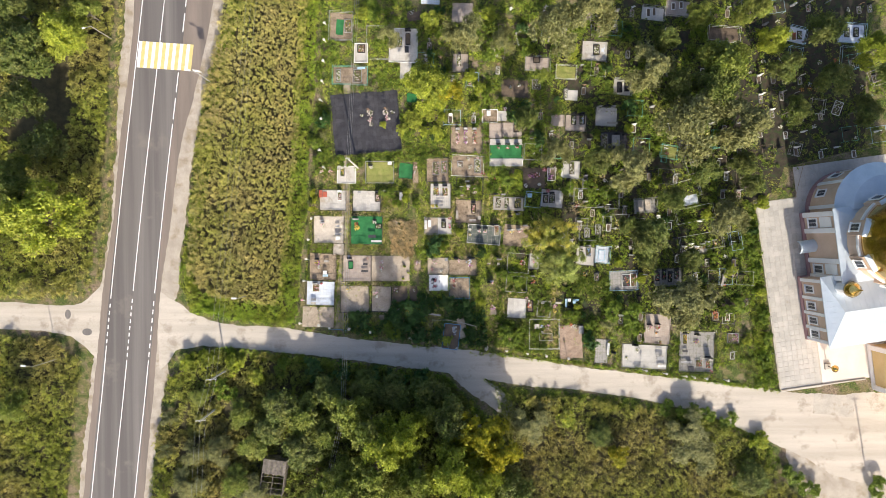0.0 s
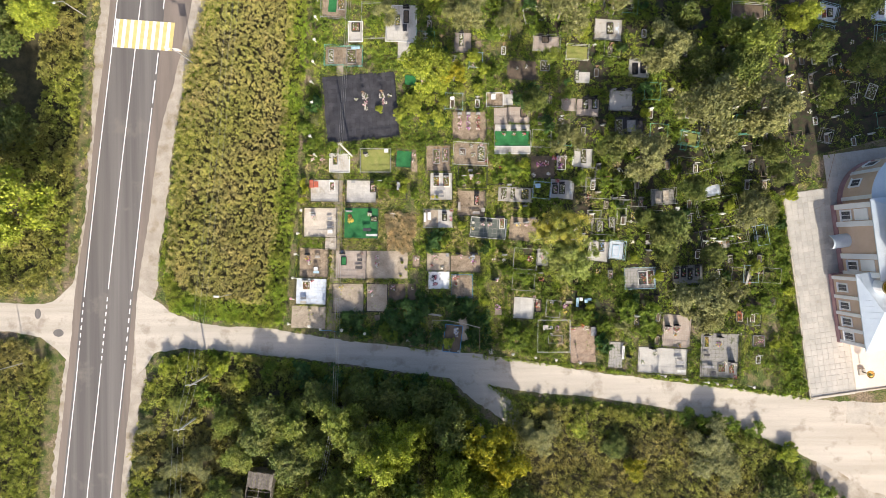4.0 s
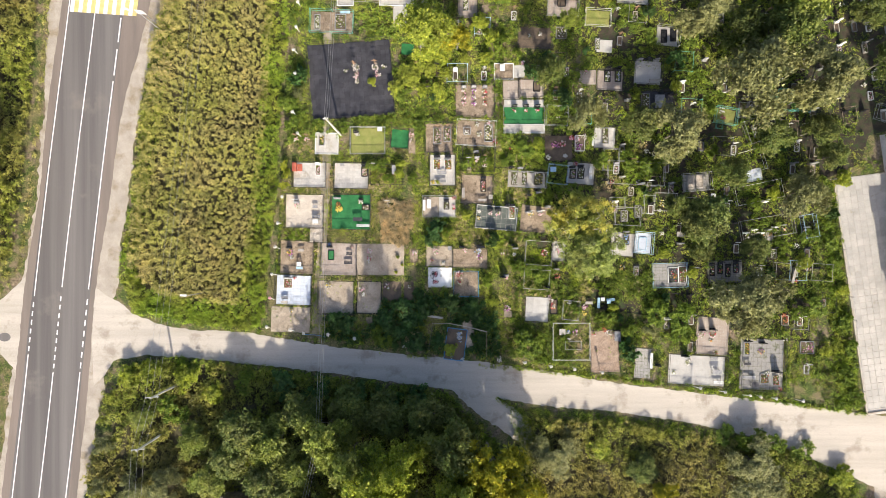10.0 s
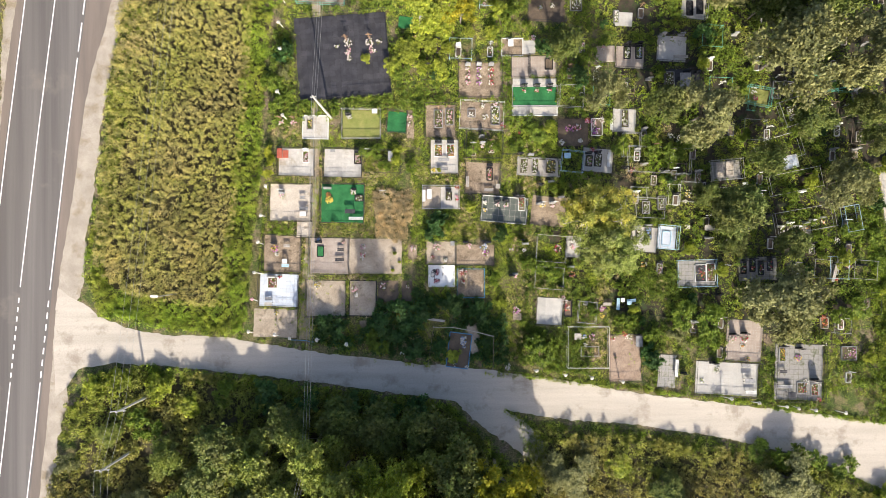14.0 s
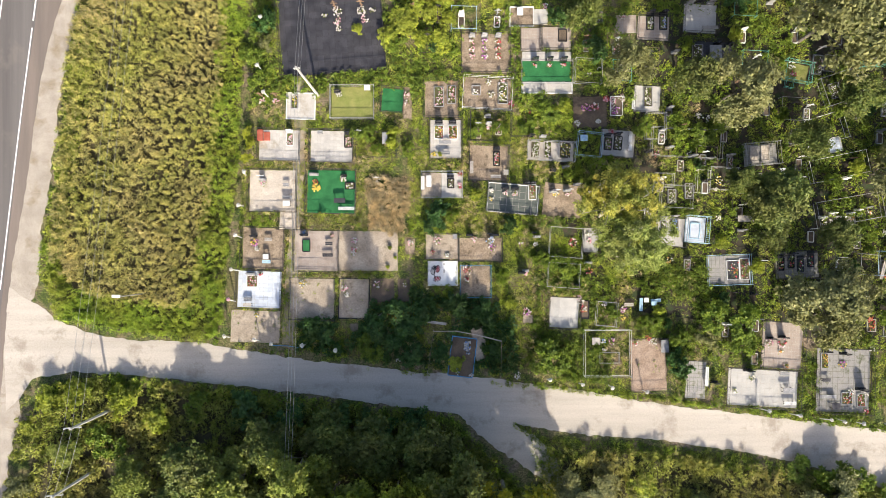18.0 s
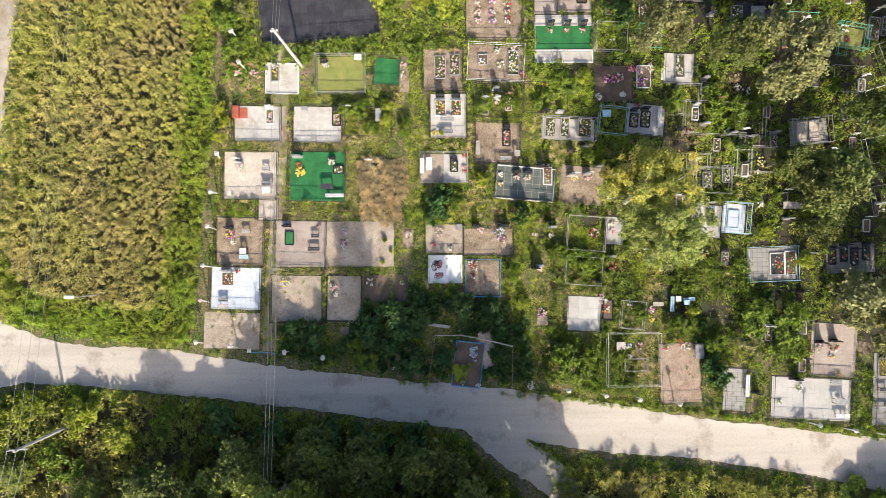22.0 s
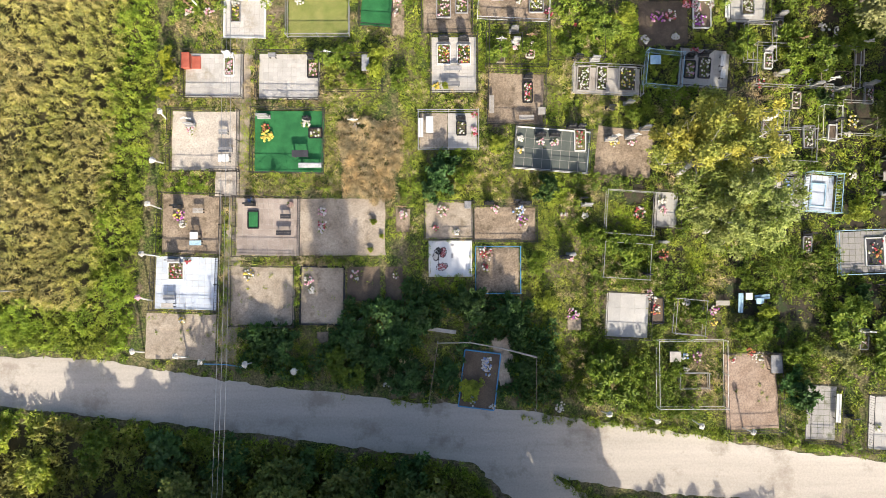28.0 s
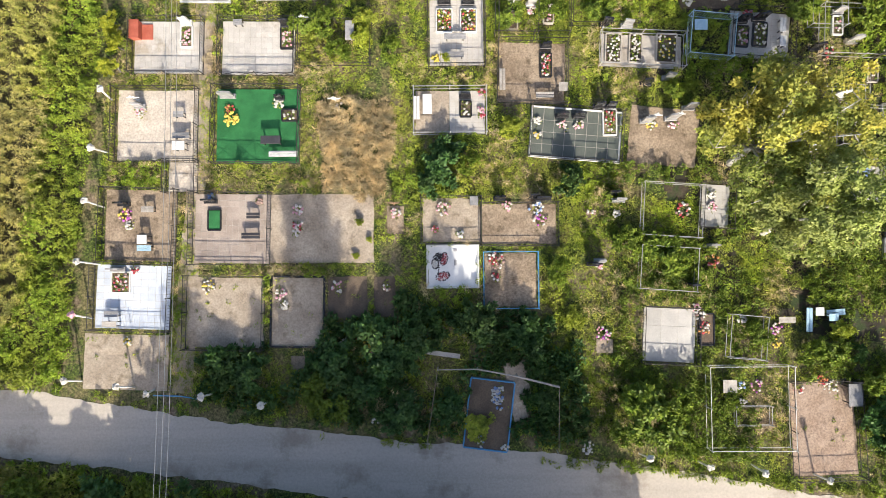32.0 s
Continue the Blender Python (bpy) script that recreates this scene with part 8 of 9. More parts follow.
plant_tree("green", -13.6, -34.9, 3.20, 10.1, 270, "green tree in the dense grove")
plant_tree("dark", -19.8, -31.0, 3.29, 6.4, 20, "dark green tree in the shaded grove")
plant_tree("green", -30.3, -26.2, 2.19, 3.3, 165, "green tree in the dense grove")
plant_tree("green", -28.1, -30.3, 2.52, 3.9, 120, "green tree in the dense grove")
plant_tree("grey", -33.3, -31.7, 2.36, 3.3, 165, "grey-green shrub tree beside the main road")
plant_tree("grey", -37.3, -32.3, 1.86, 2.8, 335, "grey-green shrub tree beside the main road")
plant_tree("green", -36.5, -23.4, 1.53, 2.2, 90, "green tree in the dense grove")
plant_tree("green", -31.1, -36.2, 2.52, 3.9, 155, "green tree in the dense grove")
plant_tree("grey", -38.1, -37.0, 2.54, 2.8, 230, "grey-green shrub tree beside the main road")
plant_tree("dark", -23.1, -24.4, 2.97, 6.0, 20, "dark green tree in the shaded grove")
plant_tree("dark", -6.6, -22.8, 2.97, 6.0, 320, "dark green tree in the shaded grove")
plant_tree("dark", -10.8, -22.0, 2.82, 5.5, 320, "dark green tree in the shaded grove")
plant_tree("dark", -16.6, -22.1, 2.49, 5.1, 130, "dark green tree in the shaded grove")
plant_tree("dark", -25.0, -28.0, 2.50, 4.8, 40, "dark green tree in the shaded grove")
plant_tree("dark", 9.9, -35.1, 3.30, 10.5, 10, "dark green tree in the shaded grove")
plant_tree("green", -18.0, -37.4, 3.28, 7.2, 120, "green tree in the dense grove")
plant_tree("grey", -27.9, -37.7, 2.53, 3.3, 60, "grey-green shrub tree beside the main road")
plant_tree("gold", 26.8, -32.4, 1.69, 3.5, 117, "golden small tree in the meadow")
plant_tree("grey", 37.2, -28.4, 2.88, 3.5, 300, "greyish shrub at the bend of the dirt road")
plant_tree("grey", 38.6, -31.9, 3.40, 3.0, 55, "greyish shrub in the meadow")
plant_tree("dark", 46.7, -36.2, 2.89, 3.0, 200, "dark shrub in the meadow")
plant_tree("dark", 24.1, -29.6, 2.03, 2.2, 190, "dark shrub in the meadow")
plant_tree("grey", 13.5, -28.2, 2.86, 2.3, 260, "reddish-grey shrub beside the dirt track")
plant_tree("bush_lime", -38.5, -18.5, 1.54, 1.6, 130, "bright yellow-green bush beside the dirt road")
plant_tree("bush_lime", -35.1, -18.5, 1.71, 1.6, 290, "bright yellow-green bush beside the dirt road")
plant_tree("bush_lime", -30.8, -19.3, 1.88, 1.7, 290, "bright yellow-green bush beside the dirt road")
plant_tree("bush_lime", -27.8, -20.2, 1.54, 1.5, 95, "bright yellow-green bush beside the dirt road")
plant_tree("bush", -32.5, -22.7, 2.05, 1.8, 310, "green bush beside the dirt road")
plant_tree("bush", -24.0, -19.4, 1.54, 1.4, 250, "green bush beside the dirt road")
plant_tree("bush_dark", -19.7, -19.8, 1.71, 1.4, 215, "green bush beside the dirt road")
plant_tree("bush_dark", -15.4, -20.2, 1.71, 1.4, 180, "green bush beside the dirt road")
plant_tree("bush_dark", -11.1, -20.7, 1.71, 1.4, 145, "green bush beside the dirt road")
plant_tree("bush_dark", -6.8, -21.1, 1.72, 1.4, 110, "green bush beside the dirt road")
plant_tree("bush_dark", -2.6, -21.3, 1.72, 1.5, 54, "green bush beside the dirt road")
plant_tree("bush_grey", -41.1, -27.1, 1.37, 1.6, 80, "grey-green bush on the road verge")
plant_tree("bush_grey", -41.6, -32.2, 1.37, 1.6, 75, "grey-green bush on the road verge")
plant_tree("bush", 43.9, -27.6, 1.55, 0.9, 25, "green bush beside the dirt road")
plant_tree("bush", 40.4, -26.7, 1.55, 1.0, 155, "green bush beside the dirt road")
plant_tree("bush", 37.3, -26.0, 1.72, 2.2, 11, "green bush beside the dirt road")
plant_tree("bush_lime", 48.3, -31.1, 1.73, 1.3, 235, "bright yellow-green bush beside the dirt road")
plant_tree("bush", 53.5, -35.9, 1.73, 1.4, 320, "green bush beside the dirt road")
plant_tree("bush", 56.1, -38.0, 1.73, 1.4, 165, "green bush beside the dirt road")
plant_tree("bush", 34.4, -25.6, 1.38, 0.8, 234, "green bush beside the dirt road")
plant_tree("bush", 66.4, -37.6, 1.73, 1.5, 250, "green bush beside the dirt road")
plant_tree("bush_lime", 19.8, -27.6, 1.89, 1.0, 345, "bright yellow-green bush beside the dirt road")
plant_tree("bush_grey", 15.5, -25.4, 1.55, 0.9, 240, "grey-green bush on the road verge")
plant_tree("dark", 2.0, -31.0, 2.80, 9.0, 120, "dark tree of the shaded grove beside the dirt track")
plant_tree("green", -1.5, -25.0, 2.80, 7.5, 120, "dark tree of the shaded grove beside the dirt track")
# dark trees added to deepen the shade over the eastern graves
plant_tree("dark", 52.0, 19.0, 2.20, 6.0, 124, "dark green tree added to deepen the shade among the graves")
plant_tree("dark", 57.0, 23.0, 2.60, 7.0, 309, "dark green tree added to deepen the shade among the graves")
plant_tree("dark", 62.0, 19.0, 2.40, 6.0, 134, "dark green tree added to deepen the shade among the graves")
plant_tree("dark", 50.0, 25.0, 2.40, 7.0, 50, "dark green tree added to deepen the shade among the graves")
plant_tree("dark", 66.0, 24.0, 2.60, 8.0, 282, "dark green tree added to deepen the shade among the graves")
plant_tree("dark", 55.0, 30.0, 2.60, 8.0, 235, "dark green tree added to deepen the shade among the graves")
plant_tree("dark", 46.0, 8.0, 1.80, 4.5, 262, "dark green tree added to deepen the shade among the graves")
plant_tree("dark", 44.0, 11.0, 2.20, 6.0, 188, "dark green tree added to deepen the shade among the graves")
plant_tree("dark", 39.0, 10.0, 2.20, 5.5, 3, "dark green tree added to deepen the shade among the graves")
plant_tree("dark", 34.0, 6.0, 2.20, 5.0, 178, "dark green tree added to deepen the shade among the graves")
plant_tree("dark", 37.0, -3.0, 1.80, 4.5, 289, "dark green tree added to deepen the shade among the graves")
plant_tree("dark", 31.0, -3.0, 1.60, 4.0, 67, "dark green tree added to deepen the shade among the graves")
# unseen trees, added only for the shade they throw northwards
plant_tree("green", -12.0, -43.0, 4.50, 13.0, 40, "unseen tree added south of the grove to cast shade")
plant_tree("dark", -3.0, -42.0, 4.50, 14.0, 40, "unseen tree added south of the grove to cast shade")
plant_tree("dark", 4.0, -45.0, 4.50, 13.0, 40, "unseen tree added south of the grove to cast shade")
plant_tree("lime", 12.0, -46.0, 4.00, 10.0, 40, "unseen tree added south of the grove to cast shade")
flowers(2.22, -13.47, ("white", "blue",), 0.30, 14)
flowers(2.09, -14.03, ("white",), 0.25, 10)
flowers(1.07, -15.95, ("white", "blue",), 0.25, 8)
flowers(2.53, -16.58, ("white",), 0.25, 8)
flowers(6.99, -16.65, ("white",), 0.30, 10)
# ---------- dense low shrubs between the graves ----------
_rb = random.Random(5)
for k in range(900):
    x, y = _rb.uniform(-3, 48), _rb.uniform(-15, 36)
    r = _rb.uniform(0.45, 0.9)
    if k % 9 == 0 and free_of_plots(np.array([[x, y]]), r * 0.9).all() and y > -13.5 - 0.122 * x and (x < 44 or y < 4):
        plant_tree(_rb.choice(("bush", "bush", "bush_dark")), x, y, r, r * _rb.uniform(1.3, 1.9), _rb.randrange(360), "dense dark green shrub between the graves")
drop_tree_sources()

# ---------- small graves far back, in rows in the church's shade and between the trees ----------
_rnd = random.Random(21)


def back_graves(x0, x1, y0, y1, step_x, step_y, turn, chance, fenced=0.3):
    """Rows of low graves: a marker, a bed, some with flowers."""
    y = y0
    while y < y1:
        x = x0 + _rnd.uniform(0, step_x)
        while x < x1:
            px, py = x + _rnd.uniform(-0.3, 0.3) + (y - y0) * math.tan(radians(turn)) * -0.2, y + _rnd.uniform(-0.4, 0.4)
            if free_of_plots(np.array([[px, py], [px, py - 1.2]]), 0.55).all() and py > -14.2 - 0.122 * px and _rnd.random() < chance:
                k = _rnd.random()
                if k < 0.45:
                    headstone(px, py, turn, 0.5, _rnd.choice((0.9, 1.1, 1.3)), _rnd.choice(("granite_black", "granite_grey", "stone_white")), _rnd.randrange(3))
                else:
                    grave_cross(px, py, turn, _rnd.choice((1.2, 1.5)), _rnd.choice(("metal_white", "metal_grey", "metal_dark", "wood_brown")))
                if _rnd.random() < 0.65:
                    flower_bed(px, py - 0.75, turn, 0.55, 1.05, _rnd.choice(("granite_grey", "concrete", "stone_white")), "soil_dark",
                               _rnd.choice(((), ("white",), ("white", "pink"), ("brown", "white"), ())), lush=8, far=True)
                BARE.append((px, py - 0.6, 0.3, 0.7, 0.0))
                if _rnd.random() < fenced and free_of_plots(np.array([[px - 1, py + 0.5], [px + 1, py + 0.5], [px - 1, py - 1.7], [px + 1, py - 1.7]]), 0.1).all():
                    fence(px + _rnd.uniform(-0.2, 0.4), py - 0.55, _rnd.uniform(1.7, 2.5), _rnd.uniform(1.9, 2.4), turn + _rnd.uniform(-2, 2),
                          _rnd.choice(("dark", "dark", "grey", "brown", "brown", "green", "paleblue")), _rnd.choice((0.6, 0.8, 0.95)), 0.0, False)
            x += step_x * _rnd.uniform(0.8, 1.25)
        y += step_y


back_graves(45, 67, 14, 36, 2.2, 2.7, 8, 0.85)
back_graves(8, 44, 20, 36, 2.6, 3.0, -3, 0.5)
back_graves(19, 46, -5, 18, 2.2, 2.5, -3, 0.9)
back_graves(25, 47, -17, -5, 2.5, 2.8, -3, 0.65)
back_graves(-4, 6, 8, 34, 2.4, 2.8, -2, 0.5)
back_graves(-12, -2, 27, 36, 2.4, 2.8, -2, 0.4)

back_graves(-3, 18, 8, 20, 2.6, 2.8, -2, 0.6, 0.15)

# ---------- wild growth ----------
FIELD = [(-31.5, 37), (-34.6, 26), (-36.6, 15), (-37.8, 4), (-39.2, -6.5), (-37.3, -10.6), (-30, -12.4), (-22.8, -12.9), (-21.4, -4.0), (-19.6, 10.7), (-19.0, 23.5), (-18.0, 37)]


def litter(name, ring, label, material="litter"):
    """A thin sheet of dead leaves and dark earth under a wild stand."""
    mx, my = sum(p[0] for p in ring) / len(ring), sum(p[1] for p in ring) / len(ring)
    ring = [(x + (mx - x) * 0.05 + math.copysign(0.5, mx - x), y + (my - y) * 0.03 + math.copysign(0.6, my - y)) for x, y in ring]
    solo(name, MB().prism(ring if sum((b[0] - a[0]) * (b[1] + a[1]) for a, b in zip(ring, ring[1:] + ring[:1])) < 0 else ring[::-1], -0.1, 0.006), M[material], label, "ground", kind="structure")


litter("ground_litter", FIELD, "dark leaf litter below the field weeds")
FIELD_W = [(-32.2, 37), (-35.2, 26), (-37.0, 15), (-38.0, 4), (-38.4, -5.5), (-36.0, -8.2), (-29, -9.6), (-29, 37)]
FIELD_E = [(-29, 37), (-29, -9.6), (-24.6, -9.8), (-23.6, -4.0), (-22.0, 10.7), (-21.2, 23.5), (-20.0, 37)]
weeds("field_weeds", FIELD_W, 9, 1.9, 34, M["weed"], "tall feathery yellow-green weeds in a field gone wild", leaf=0.24, width=0.20, spread=0.17, seed=1.0, low=0.5, wind=0.2, tall=4.0, patch=3.9)
weeds("field_weeds", FIELD_E, 16, 1.7, 46, M["weed"], "tall feathery yellow-green weeds in the field beside the cemetery", leaf=0.17, width=0.18, spread=0.11, seed=1.0, low=0.5, wind=0.25, tall=5.5, patch=3.9)
weeds("hedge_weeds", [(-22.6, -12.9), (-30, -12.4), (-37.2, -10.7), (-39.0, -6.6), (-38.2, -5.0), (-36.0, -8.0), (-29.5, -9.2), (-25.0, -9.6), (-24.2, -4), (-22.6, 10), (-22.0, 23), (-21.0, 37), (-18.3, 37), (-19.0, 23), (-20.1, 10.7), (-20.3, 3.0), (-21.2, -3), (-21.9, -12.2)], 18, 1.3, 44, M["weed_green"], "bright green weeds along the field's edge", leaf=0.12, width=0.42, spread=0.17, seed=2.0, low=0.2, tall=2.0)
weeds("field_edge_grass", [(-31.5, 37), (-34.9, 26), (-36.9, 15), (-38.2, 4), (-39.8, -6.5), (-37.8, -11.2), (-30, -12.8), (-22.4, -13.4), (-22.4, -11.9), (-36, -9.4), (-37.6, -6), (-36, 4), (-34.5, 15), (-32.5, 26), (-29.5, 37)], 10, 0.6, 22, M["weed_green"], "short green grass on the verge", "grass", leaf=0.2, width=0.4, seed=3.0)
WEST = [(-70, 40), (-49.2, 40), (-50.3, 25), (-51.6, 8), (-53.2, -5), (-56, -8.2), (-70, -8.6)]
litter("ground_litter", WEST, "dark leaf litter below wild growth")
BARE.append((-60.5, 21.5, 4.6, 6.5, 0.0))
weeds("roadside_weeds", WEST, 5.0, 2.0, 30, M["weed_mix"], "rank green weeds beside the main road", leaf=0.30, width=0.4, spread=0.3, seed=4.0, wind=0.3, tall=1.4)
weeds("verge_weeds", [(-53.0, 40), (-48.3, 40), (-49.4, 25), (-50.7, 8), (-52.4, -5), (-56, -8.0), (-70, -8.3), (-70, -9.2), (-54, -9.0), (-51.8, -5), (-50.0, 8), (-48.7, 25), (-47.6, 40)], 5, 0.4, 18, M["weed"], "thin dry grass on the road verge", "grass", leaf=0.24, width=0.22, seed=5.0)
SWEST = [(-70, -14.6), (-59, -15.0), (-54.8, -18.0), (-56.0, -30), (-57.4, -42), (-70, -42)]
litter("ground_litter", SWEST, "dark leaf litter below wild growth")
weeds("meadow_weeds", SWEST, 6.0, 1.4, 28, M["weed_mix"], "green and brown meadow weeds", leaf=0.28, width=0.36, spread=0.26, seed=6.0)
GROVE = [(-40.6, -18.4), (-38, -17.4), (-33, -16.7), (-24, -17.6), (-11, -19.4), (0.5, -20.9), (3.0, -23.6), (6.4, -26.6), (8.0, -29), (8.0, -42), (-44.4, -42), (-43.2, -30)]
litter("ground_litter", GROVE, "dark leaf litter below wild growth")
GROVE_W = [(-40.6, -18.4), (-38, -17.4), (-33, -16.7), (-24, -17.6), (-21, -18.0), (-22, -26), (-27, -42), (-44.4, -42), (-43.2, -30)]
GROVE_E = [(-21, -18.0), (-11, -19.4), (0.5, -20.9), (3.0, -23.6), (6.4, -26.6), (8.0, -29), (8.0, -42), (-27, -42), (-22, -26)]
weeds("grove_undergrowth", GROVE_W, 6.0, 1.5, 34, M["weed_mix"], "rank green and brown weeds beside the grove", "undergrowth", leaf=0.24, width=0.5, spread=0.3, seed=7.0, gap=0.25)
weeds("grove_undergrowth", GROVE_E, 5.0, 1.5, 34, M["leaf_green"], "dark green undergrowth below the grove", "undergrowth", leaf=0.24, width=0.55, spread=0.32, seed=7.0)
weeds("grove_edge_weeds", [(-40.4, -18.0), (-38, -17.2), (-33, -16.4), (-24, -17.3), (-11, -19.1), (0.6, -20.4), (3.0, -23.0), (6.4, -26.0), (8.4, -28.4), (7.0, -29.0), (0.0, -22.2), (-11, -20.6), (-24, -18.8), (-33, -18.2), (-39, -19.6)], 9, 0.9, 32, M["weed_green"], "green weeds along the dirt road", leaf=0.17, width=0.5, seed=8.0)
MEADOW = [(9.6, -23.4), (19, -23.9), (32, -25.6), (41.5, -27.8), (48.5, -31.2), (50.2, -33.2), (51.5, -36), (57, -42), (9.2, -42), (9.4, -28)]
litter("ground_litter", MEADOW, "dark leaf litter below wild growth")
weeds("meadow_weeds", MEADOW, 7.0, 1.5, 28, M["weed_mix"], "yellow-green meadow weeds below the dirt road", leaf=0.24, width=0.36, spread=0.24, seed=9.0, wind=0.2)
weeds("meadow_edge_grass", [(8.6, -22.6), (19, -23.2), (32, -24.9), (41.5, -27.1), (50.2, -30.9), (52.4, -34.4), (50.5, -35.5), (48.0, -32), (41, -29), (31, -26.6), (19, -24.8), (11.4, -24.9), (11.0, -33), (9.4, -33), (9.0, -27.0), (8.4, -24.4)], 12, 0.4, 22, M["weed_green"], "short green grass along the dirt road", "grass", leaf=0.16, width=0.35, seed=10.0)
weeds("tall_stalks", [(10, -23.3), (19, -23.6), (32, -25.3), (41.5, -27.5), (41.2, -28.1), (31.6, -26.0), (19, -24.4), (10, -24.1)], 0.8, 2.0, 40, M["weed"], "single tall dry weed stalks beside the dirt road", leaf=0.22, width=0.1, spread=0.13, low=0.45, tall=14.0, seed=16.0)
BARE.append((-5.8, 0.2, 2.0, 2.8, 0.0))
NEAR = [(-20.4, -12.8), (-6.9, -15.4), (7.8, -17.2), (25, -19.3), (25, 10), (-19.5, 10), (-20.4, -4)]
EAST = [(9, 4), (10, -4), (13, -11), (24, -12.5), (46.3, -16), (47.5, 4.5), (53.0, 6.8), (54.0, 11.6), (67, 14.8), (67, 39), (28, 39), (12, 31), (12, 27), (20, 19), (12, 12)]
# sheet of brown earth whose colour also carries the shade here
litter("ground_humus", EAST, "dark earth between the graves, coloured darker for shade", "earth_shade")
CHURCH_SIDE = [(45, 5.0), (48.0, 4.6), (53.5, 6.7), (54.6, 11.2), (68, 14.2), (68, 40), (45, 40)]
UPPER = [(25, -19.3), (40.7, -21.3), (51.6, -22.9), (50.5, -14), (48.0, 4.5), (45, 8), (45, 40), (-18.2, 40), (-18.8, 23.5), (-19.5, 10), (25, 10)]
NEAR_W = [(-20.4, -12.8), (-6.9, -15.4), (8, -17.2), (8, 10), (-19.5, 10), (-20.4, -4)]
NEAR_E = [(8, -17.2), (25, -19.3), (25, 0), (8, 0)]
NEAR_N = [(8, 0), (25, 0), (25, 10), (8, 10)]
weeds("cemetery_grass", UPPER, 14, 0.22, 16, M["grass"], "patchy grass and low weeds between the graves", "grass", leaf=0.15, width=0.36, spread=0.17, gap=0.36, cells=0.5, seed=11.0)
weeds("cemetery_grass", CHURCH_SIDE, 6, 0.2, 14, M["grass"], "thin grass between the shaded graves", "grass", leaf=0.15, width=0.36, spread=0.17, gap=0.55, cells=0.5, seed=11.0)
weeds("cemetery_grass", NEAR, 34, 0.17, 16, M["grass"], "short bright green grass between the graves", "grass", leaf=0.10, width=0.32, spread=0.12, gap=0.34, cells=0.5, seed=11.0)
weeds("cemetery_weeds", UPPER, 7, 0.8, 26, M["leaf_bush"], "clumps of green weeds between the graves", leaf=0.17, width=0.6, spread=0.22, gap=0.52, cells=0.5, seed=12.0, low=0.3)
weeds("cemetery_weeds", CHURCH_SIDE, 3, 0.6, 24, M["leaf_bush"], "single weeds between the shaded graves", leaf=0.17, width=0.6, spread=0.22, gap=0.6, cells=0.5, seed=12.0, low=0.3)
weeds("cemetery_weeds", NEAR_N, 15, 0.75, 40, M["weed_green"], "clumps of bright green weeds between the graves", leaf=0.10, width=0.7, spread=0.16, gap=0.58, cells=0.6, seed=12.0, low=0.25, tall=1.5)
weeds("cemetery_weeds", NEAR_W, 15, 0.7, 40, M["weed_green"], "clumps of bright green weeds between the graves", leaf=0.09, width=0.7, spread=0.16, gap=0.70, cells=0.55, seed=12.0, low=0.25, tall=1.5)
# darker leaf material than the other near weeds, standing in for tree shade
weeds("cemetery_weeds", NEAR_E, 16, 0.8, 40, M["leaf_bush"], "clumps of lush weeds between the graves, in a darker green for shade", leaf=0.10, width=0.7, spread=0.17, gap=0.53, cells=0.55, seed=12.0, low=0.25, tall=1.5)
weeds("dry_grass", [(-20.2, -12.9), (-7, -15.0), (-7, 9.8), (-19.6, 9.8)], 22, 0.14, 14, M["dry"], "dry trodden grass between the plots", "grass", leaf=0.11, width=0.2, spread=0.12, gap=0.42, cells=0.2, seed=31.0)
weeds("tall_dry_grass", NEAR, 6.0, 0.8, 30, M["dry"], "tufts of tall dry grass between the graves", "grass", leaf=0.24, width=0.07, spread=0.12, gap=0.62, cells=0.3, seed=23.0, low=0.4, tall=4.0)
LAWNS = [(5.5, -1.6, 7.9, 2.2), (11.0, 3.0, 6.0, 1.7), (3.9, 7.3, 4.4, 2.4), (7.2, 4.8, 1.7, 3.7), (11.9, -6.5, 3.7, 2.5), (6.6, -4.2, 2.8, 3.0), (17.1, -6.4, 4.0, 2.7), (8.9, -10.5, 2.1, 3.0), (11.8, -3.8, 2.8, 1.9), (6.6, -12.9, 2.2, 1.9), (-2.7, 3.1, 1.6, 4.5), (-6.1, -1.5, 5.1, 1.5), (21.5, -6.4, 4.2, 2.5), (5.0, 7.8, 5.5, 2.8), (10.6, 8.7, 4.3, 3.0), (21.9, 8.0, 4.9, 2.5), (27.2, 7.9, 5.0, 2.4), (16.9, -7.7, 2.7, 2.3)]      # x, y, width, depth
for _x, _y, _w, _d in LAWNS:
    _r = [(_x + _w * u + 0.3 * math.sin(_x * 3 + k), _y + _d * v + 0.3 * math.cos(_y * 5 + k * 2)) for k, (u, v) in enumerate(((-0.5, -0.5), (0, -0.52), (0.5, -0.5), (0.53, 0), (0.5, 0.5), (0, 0.48), (-0.5, 0.5), (-0.47, 0)))]
    weeds("lawn", _r, 60, 0.13, 13, M["grass"], "patch of dense short bright green grass", "grass", leaf=0.085, width=0.34, spread=0.10, seed=_x, low=0.5)
weeds("roadside_grass", [(7.8, -17.2), (27.7, -19.6), (40.7, -21.3), (52.0, -23.0), (52.0, -23.5), (40.7, -21.9), (27.7, -20.1), (7.8, -17.7)], 22, 0.35, 30, M["weed_green"], "green grass along the cemetery's edge", "grass", leaf=0.13, width=0.4, spread=0.15, seed=13.0)
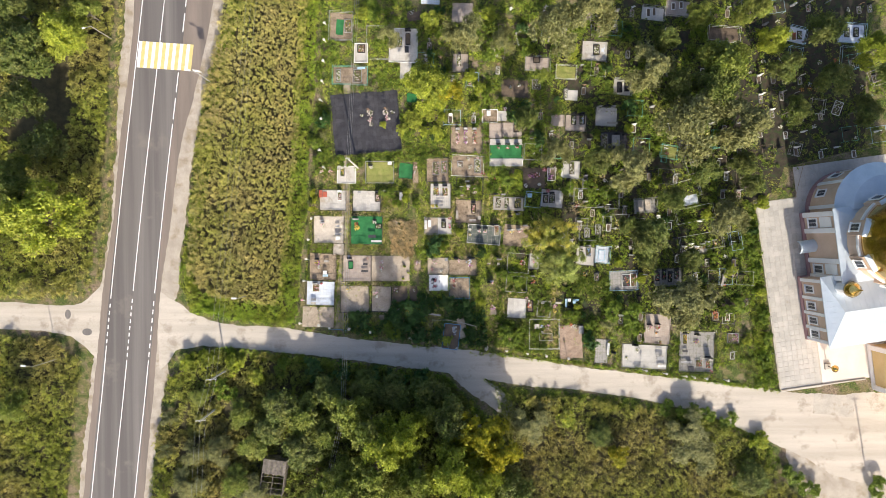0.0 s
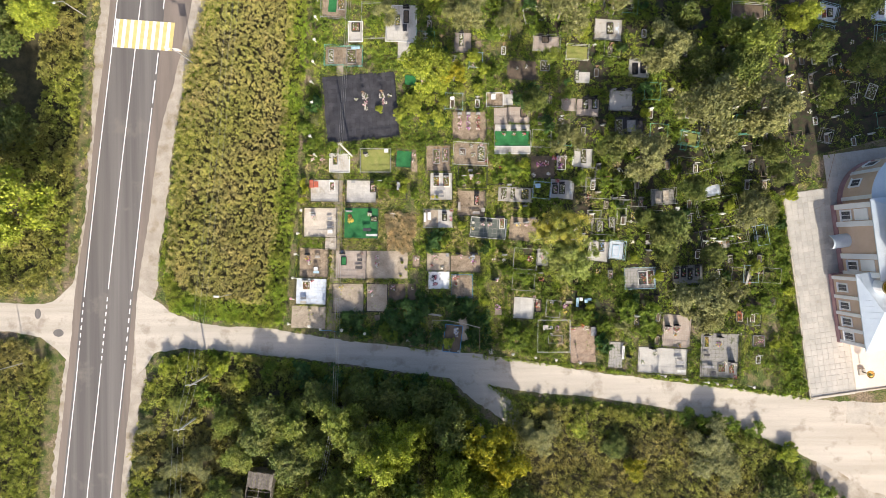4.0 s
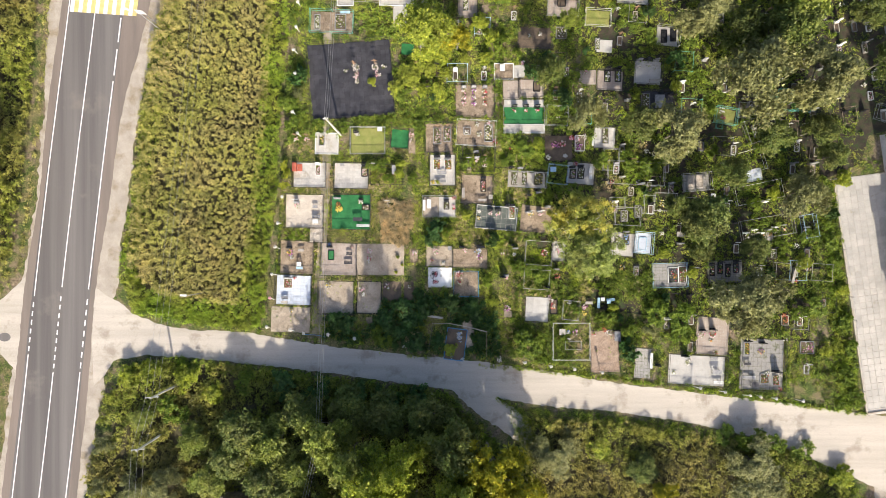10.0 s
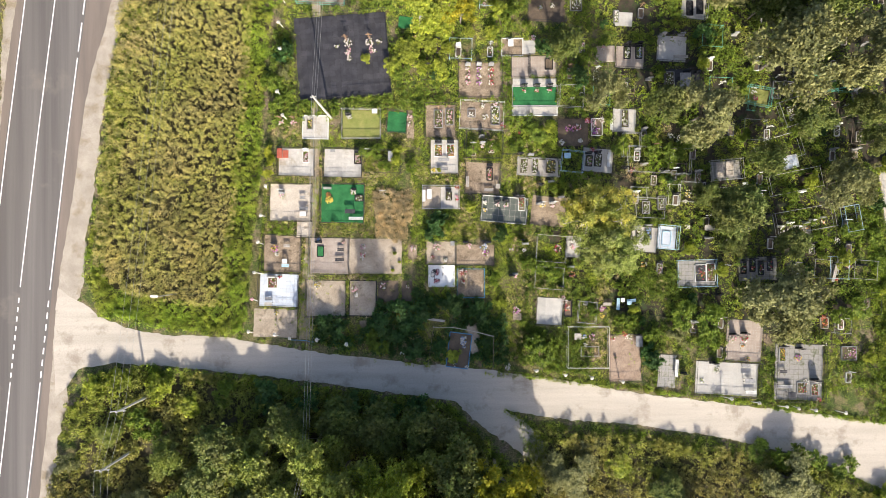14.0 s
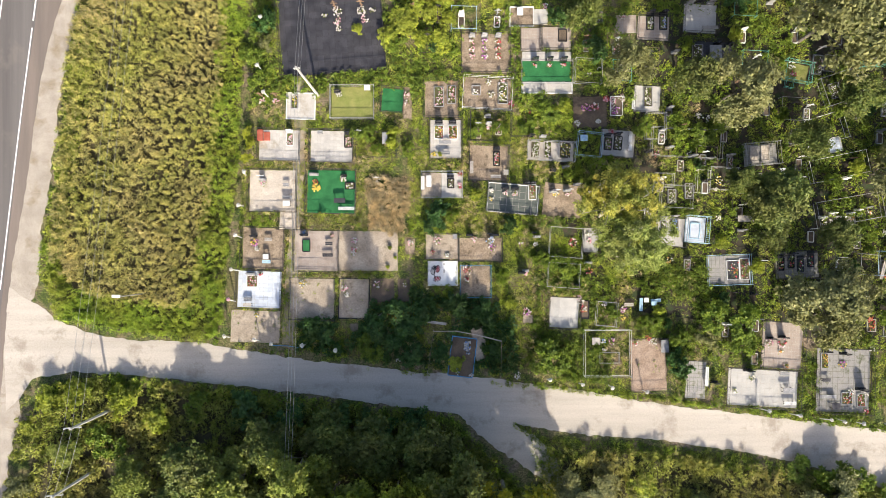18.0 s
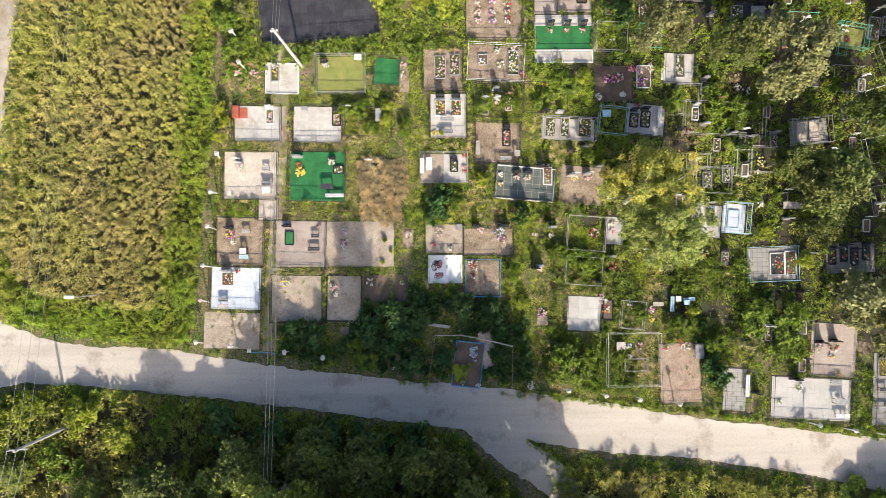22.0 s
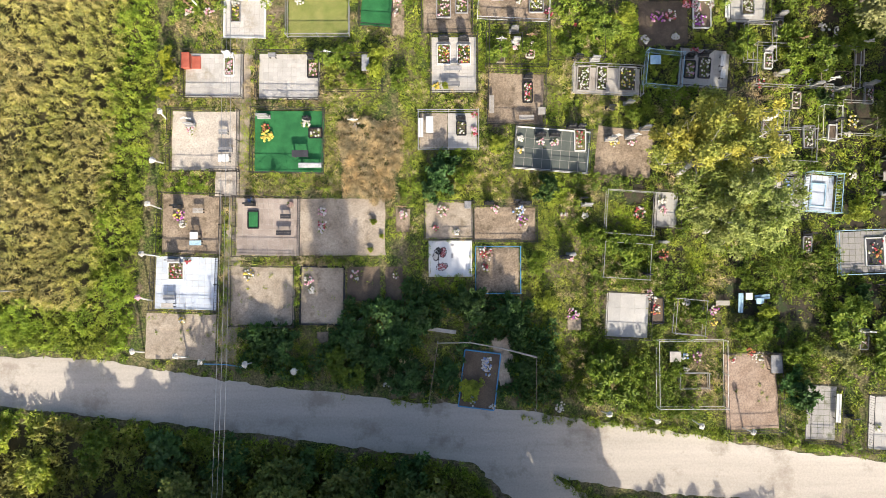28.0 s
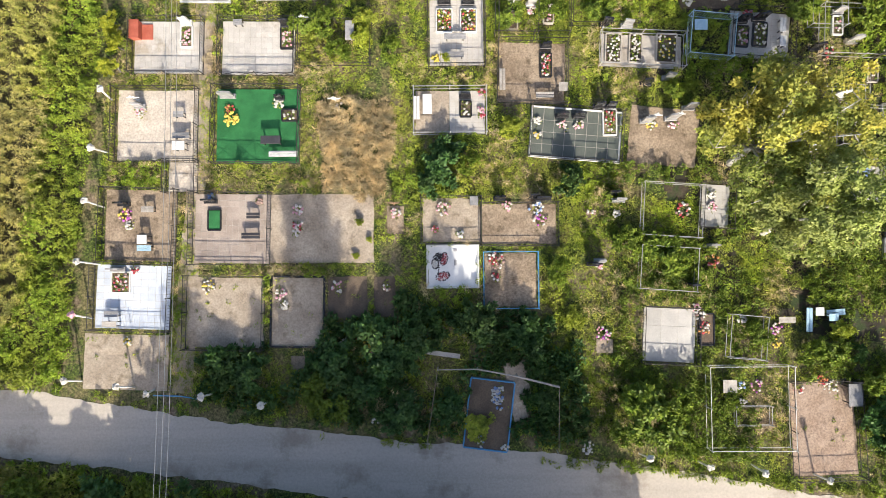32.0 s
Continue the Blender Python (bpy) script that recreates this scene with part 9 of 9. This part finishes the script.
weeds("hedge_weeds", [(48.6, -21.9), (51.0, -22.7), (49.8, -12), (47.9, 3.8), (46.2, 3.8), (47.6, -12)], 12, 0.8, 34, M["weed_green"], "bright green weeds along the paved yard", leaf=0.15, width=0.5, spread=0.2, seed=26.0, low=0.3)
weeds("straw_heap", [(-8.0, 2.4), (-6.9, 3.3), (-5.0, 2.6), (-3.8, 3.0), (-3.4, 0.8), (-4.1, -1.2), (-3.9, -2.6), (-5.6, -2.9), (-6.6, -2.2), (-8.0, -2.5), (-7.4, -0.6)], 26, 0.5, 80, M["dry"], "heap of dry brown straw and dead weeds on a grave", "dry weeds", leaf=0.20, width=0.10, spread=0.16, seed=14.0, plots=False, gap=0.22, tall=1.6, low=0.15)
# the strip's shade is partly in these weeds' darkened leaf colour
weeds("shade_weeds", [(-13.5, -11.4), (-9.0, -10.0), (-6.5, -8.2), (-3.0, -8.0), (-0.5, -9.0), (6.5, -9.4), (7.2, -16.6), (-6.9, -15.2), (-14.5, -13.9)], 9, 0.9, 34, M["leaf_shade_dark"], "thick broad-leaved green weeds beside the road, leaf colour darkened for shade", leaf=0.22, width=0.75, spread=0.24, seed=15.0, gap=0.36, low=0.2)
weeds("roadside_tufts", [(-21, -13.2), (-6.9, -15.5), (7.8, -17.3), (7.8, -17.9), (-6.9, -16.1), (-21, -13.8)], 9, 0.3, 26, M["weed_green"], "low green tufts along the dirt road's edge", "grass", leaf=0.12, width=0.5, spread=0.15, seed=25.0, gap=0.45)
for ring in ([(-15, -7.2), (-11.2, -7.2), (-11.2, -11), (-15, -11)], [(-10.2, -7.2), (-7.6, -7.2), (-7.6, -11), (-10.2, -11)], [(-7.4, -6.7), (-3.3, -6.7), (-3.3, -10), (-7.4, -10)], [(-21, -10.3), (-16.3, -10.3), (-16.3, -13.4), (-21, -13.4)], [(12, -12), (22, -12), (22, -17.4), (12, -16)]):
    weeds("plot_sprouts", ring, 0.9, 0.16, 26, M["weed_green"], "small weeds sprouting in a sandy grave plot", leaf=0.1, width=0.5, spread=0.13, seed=17.0, plots=False)
weeds("track_weeds", [(6.6, -21.3), (8.6, -21.9), (9.6, -22.6), (9.2, -23.4), (7.4, -22.2)], 12, 0.5, 34, M["weed_green"], "tuft of weeds at the corner of the dirt track", leaf=0.14, width=0.45, spread=0.18, seed=18.0)
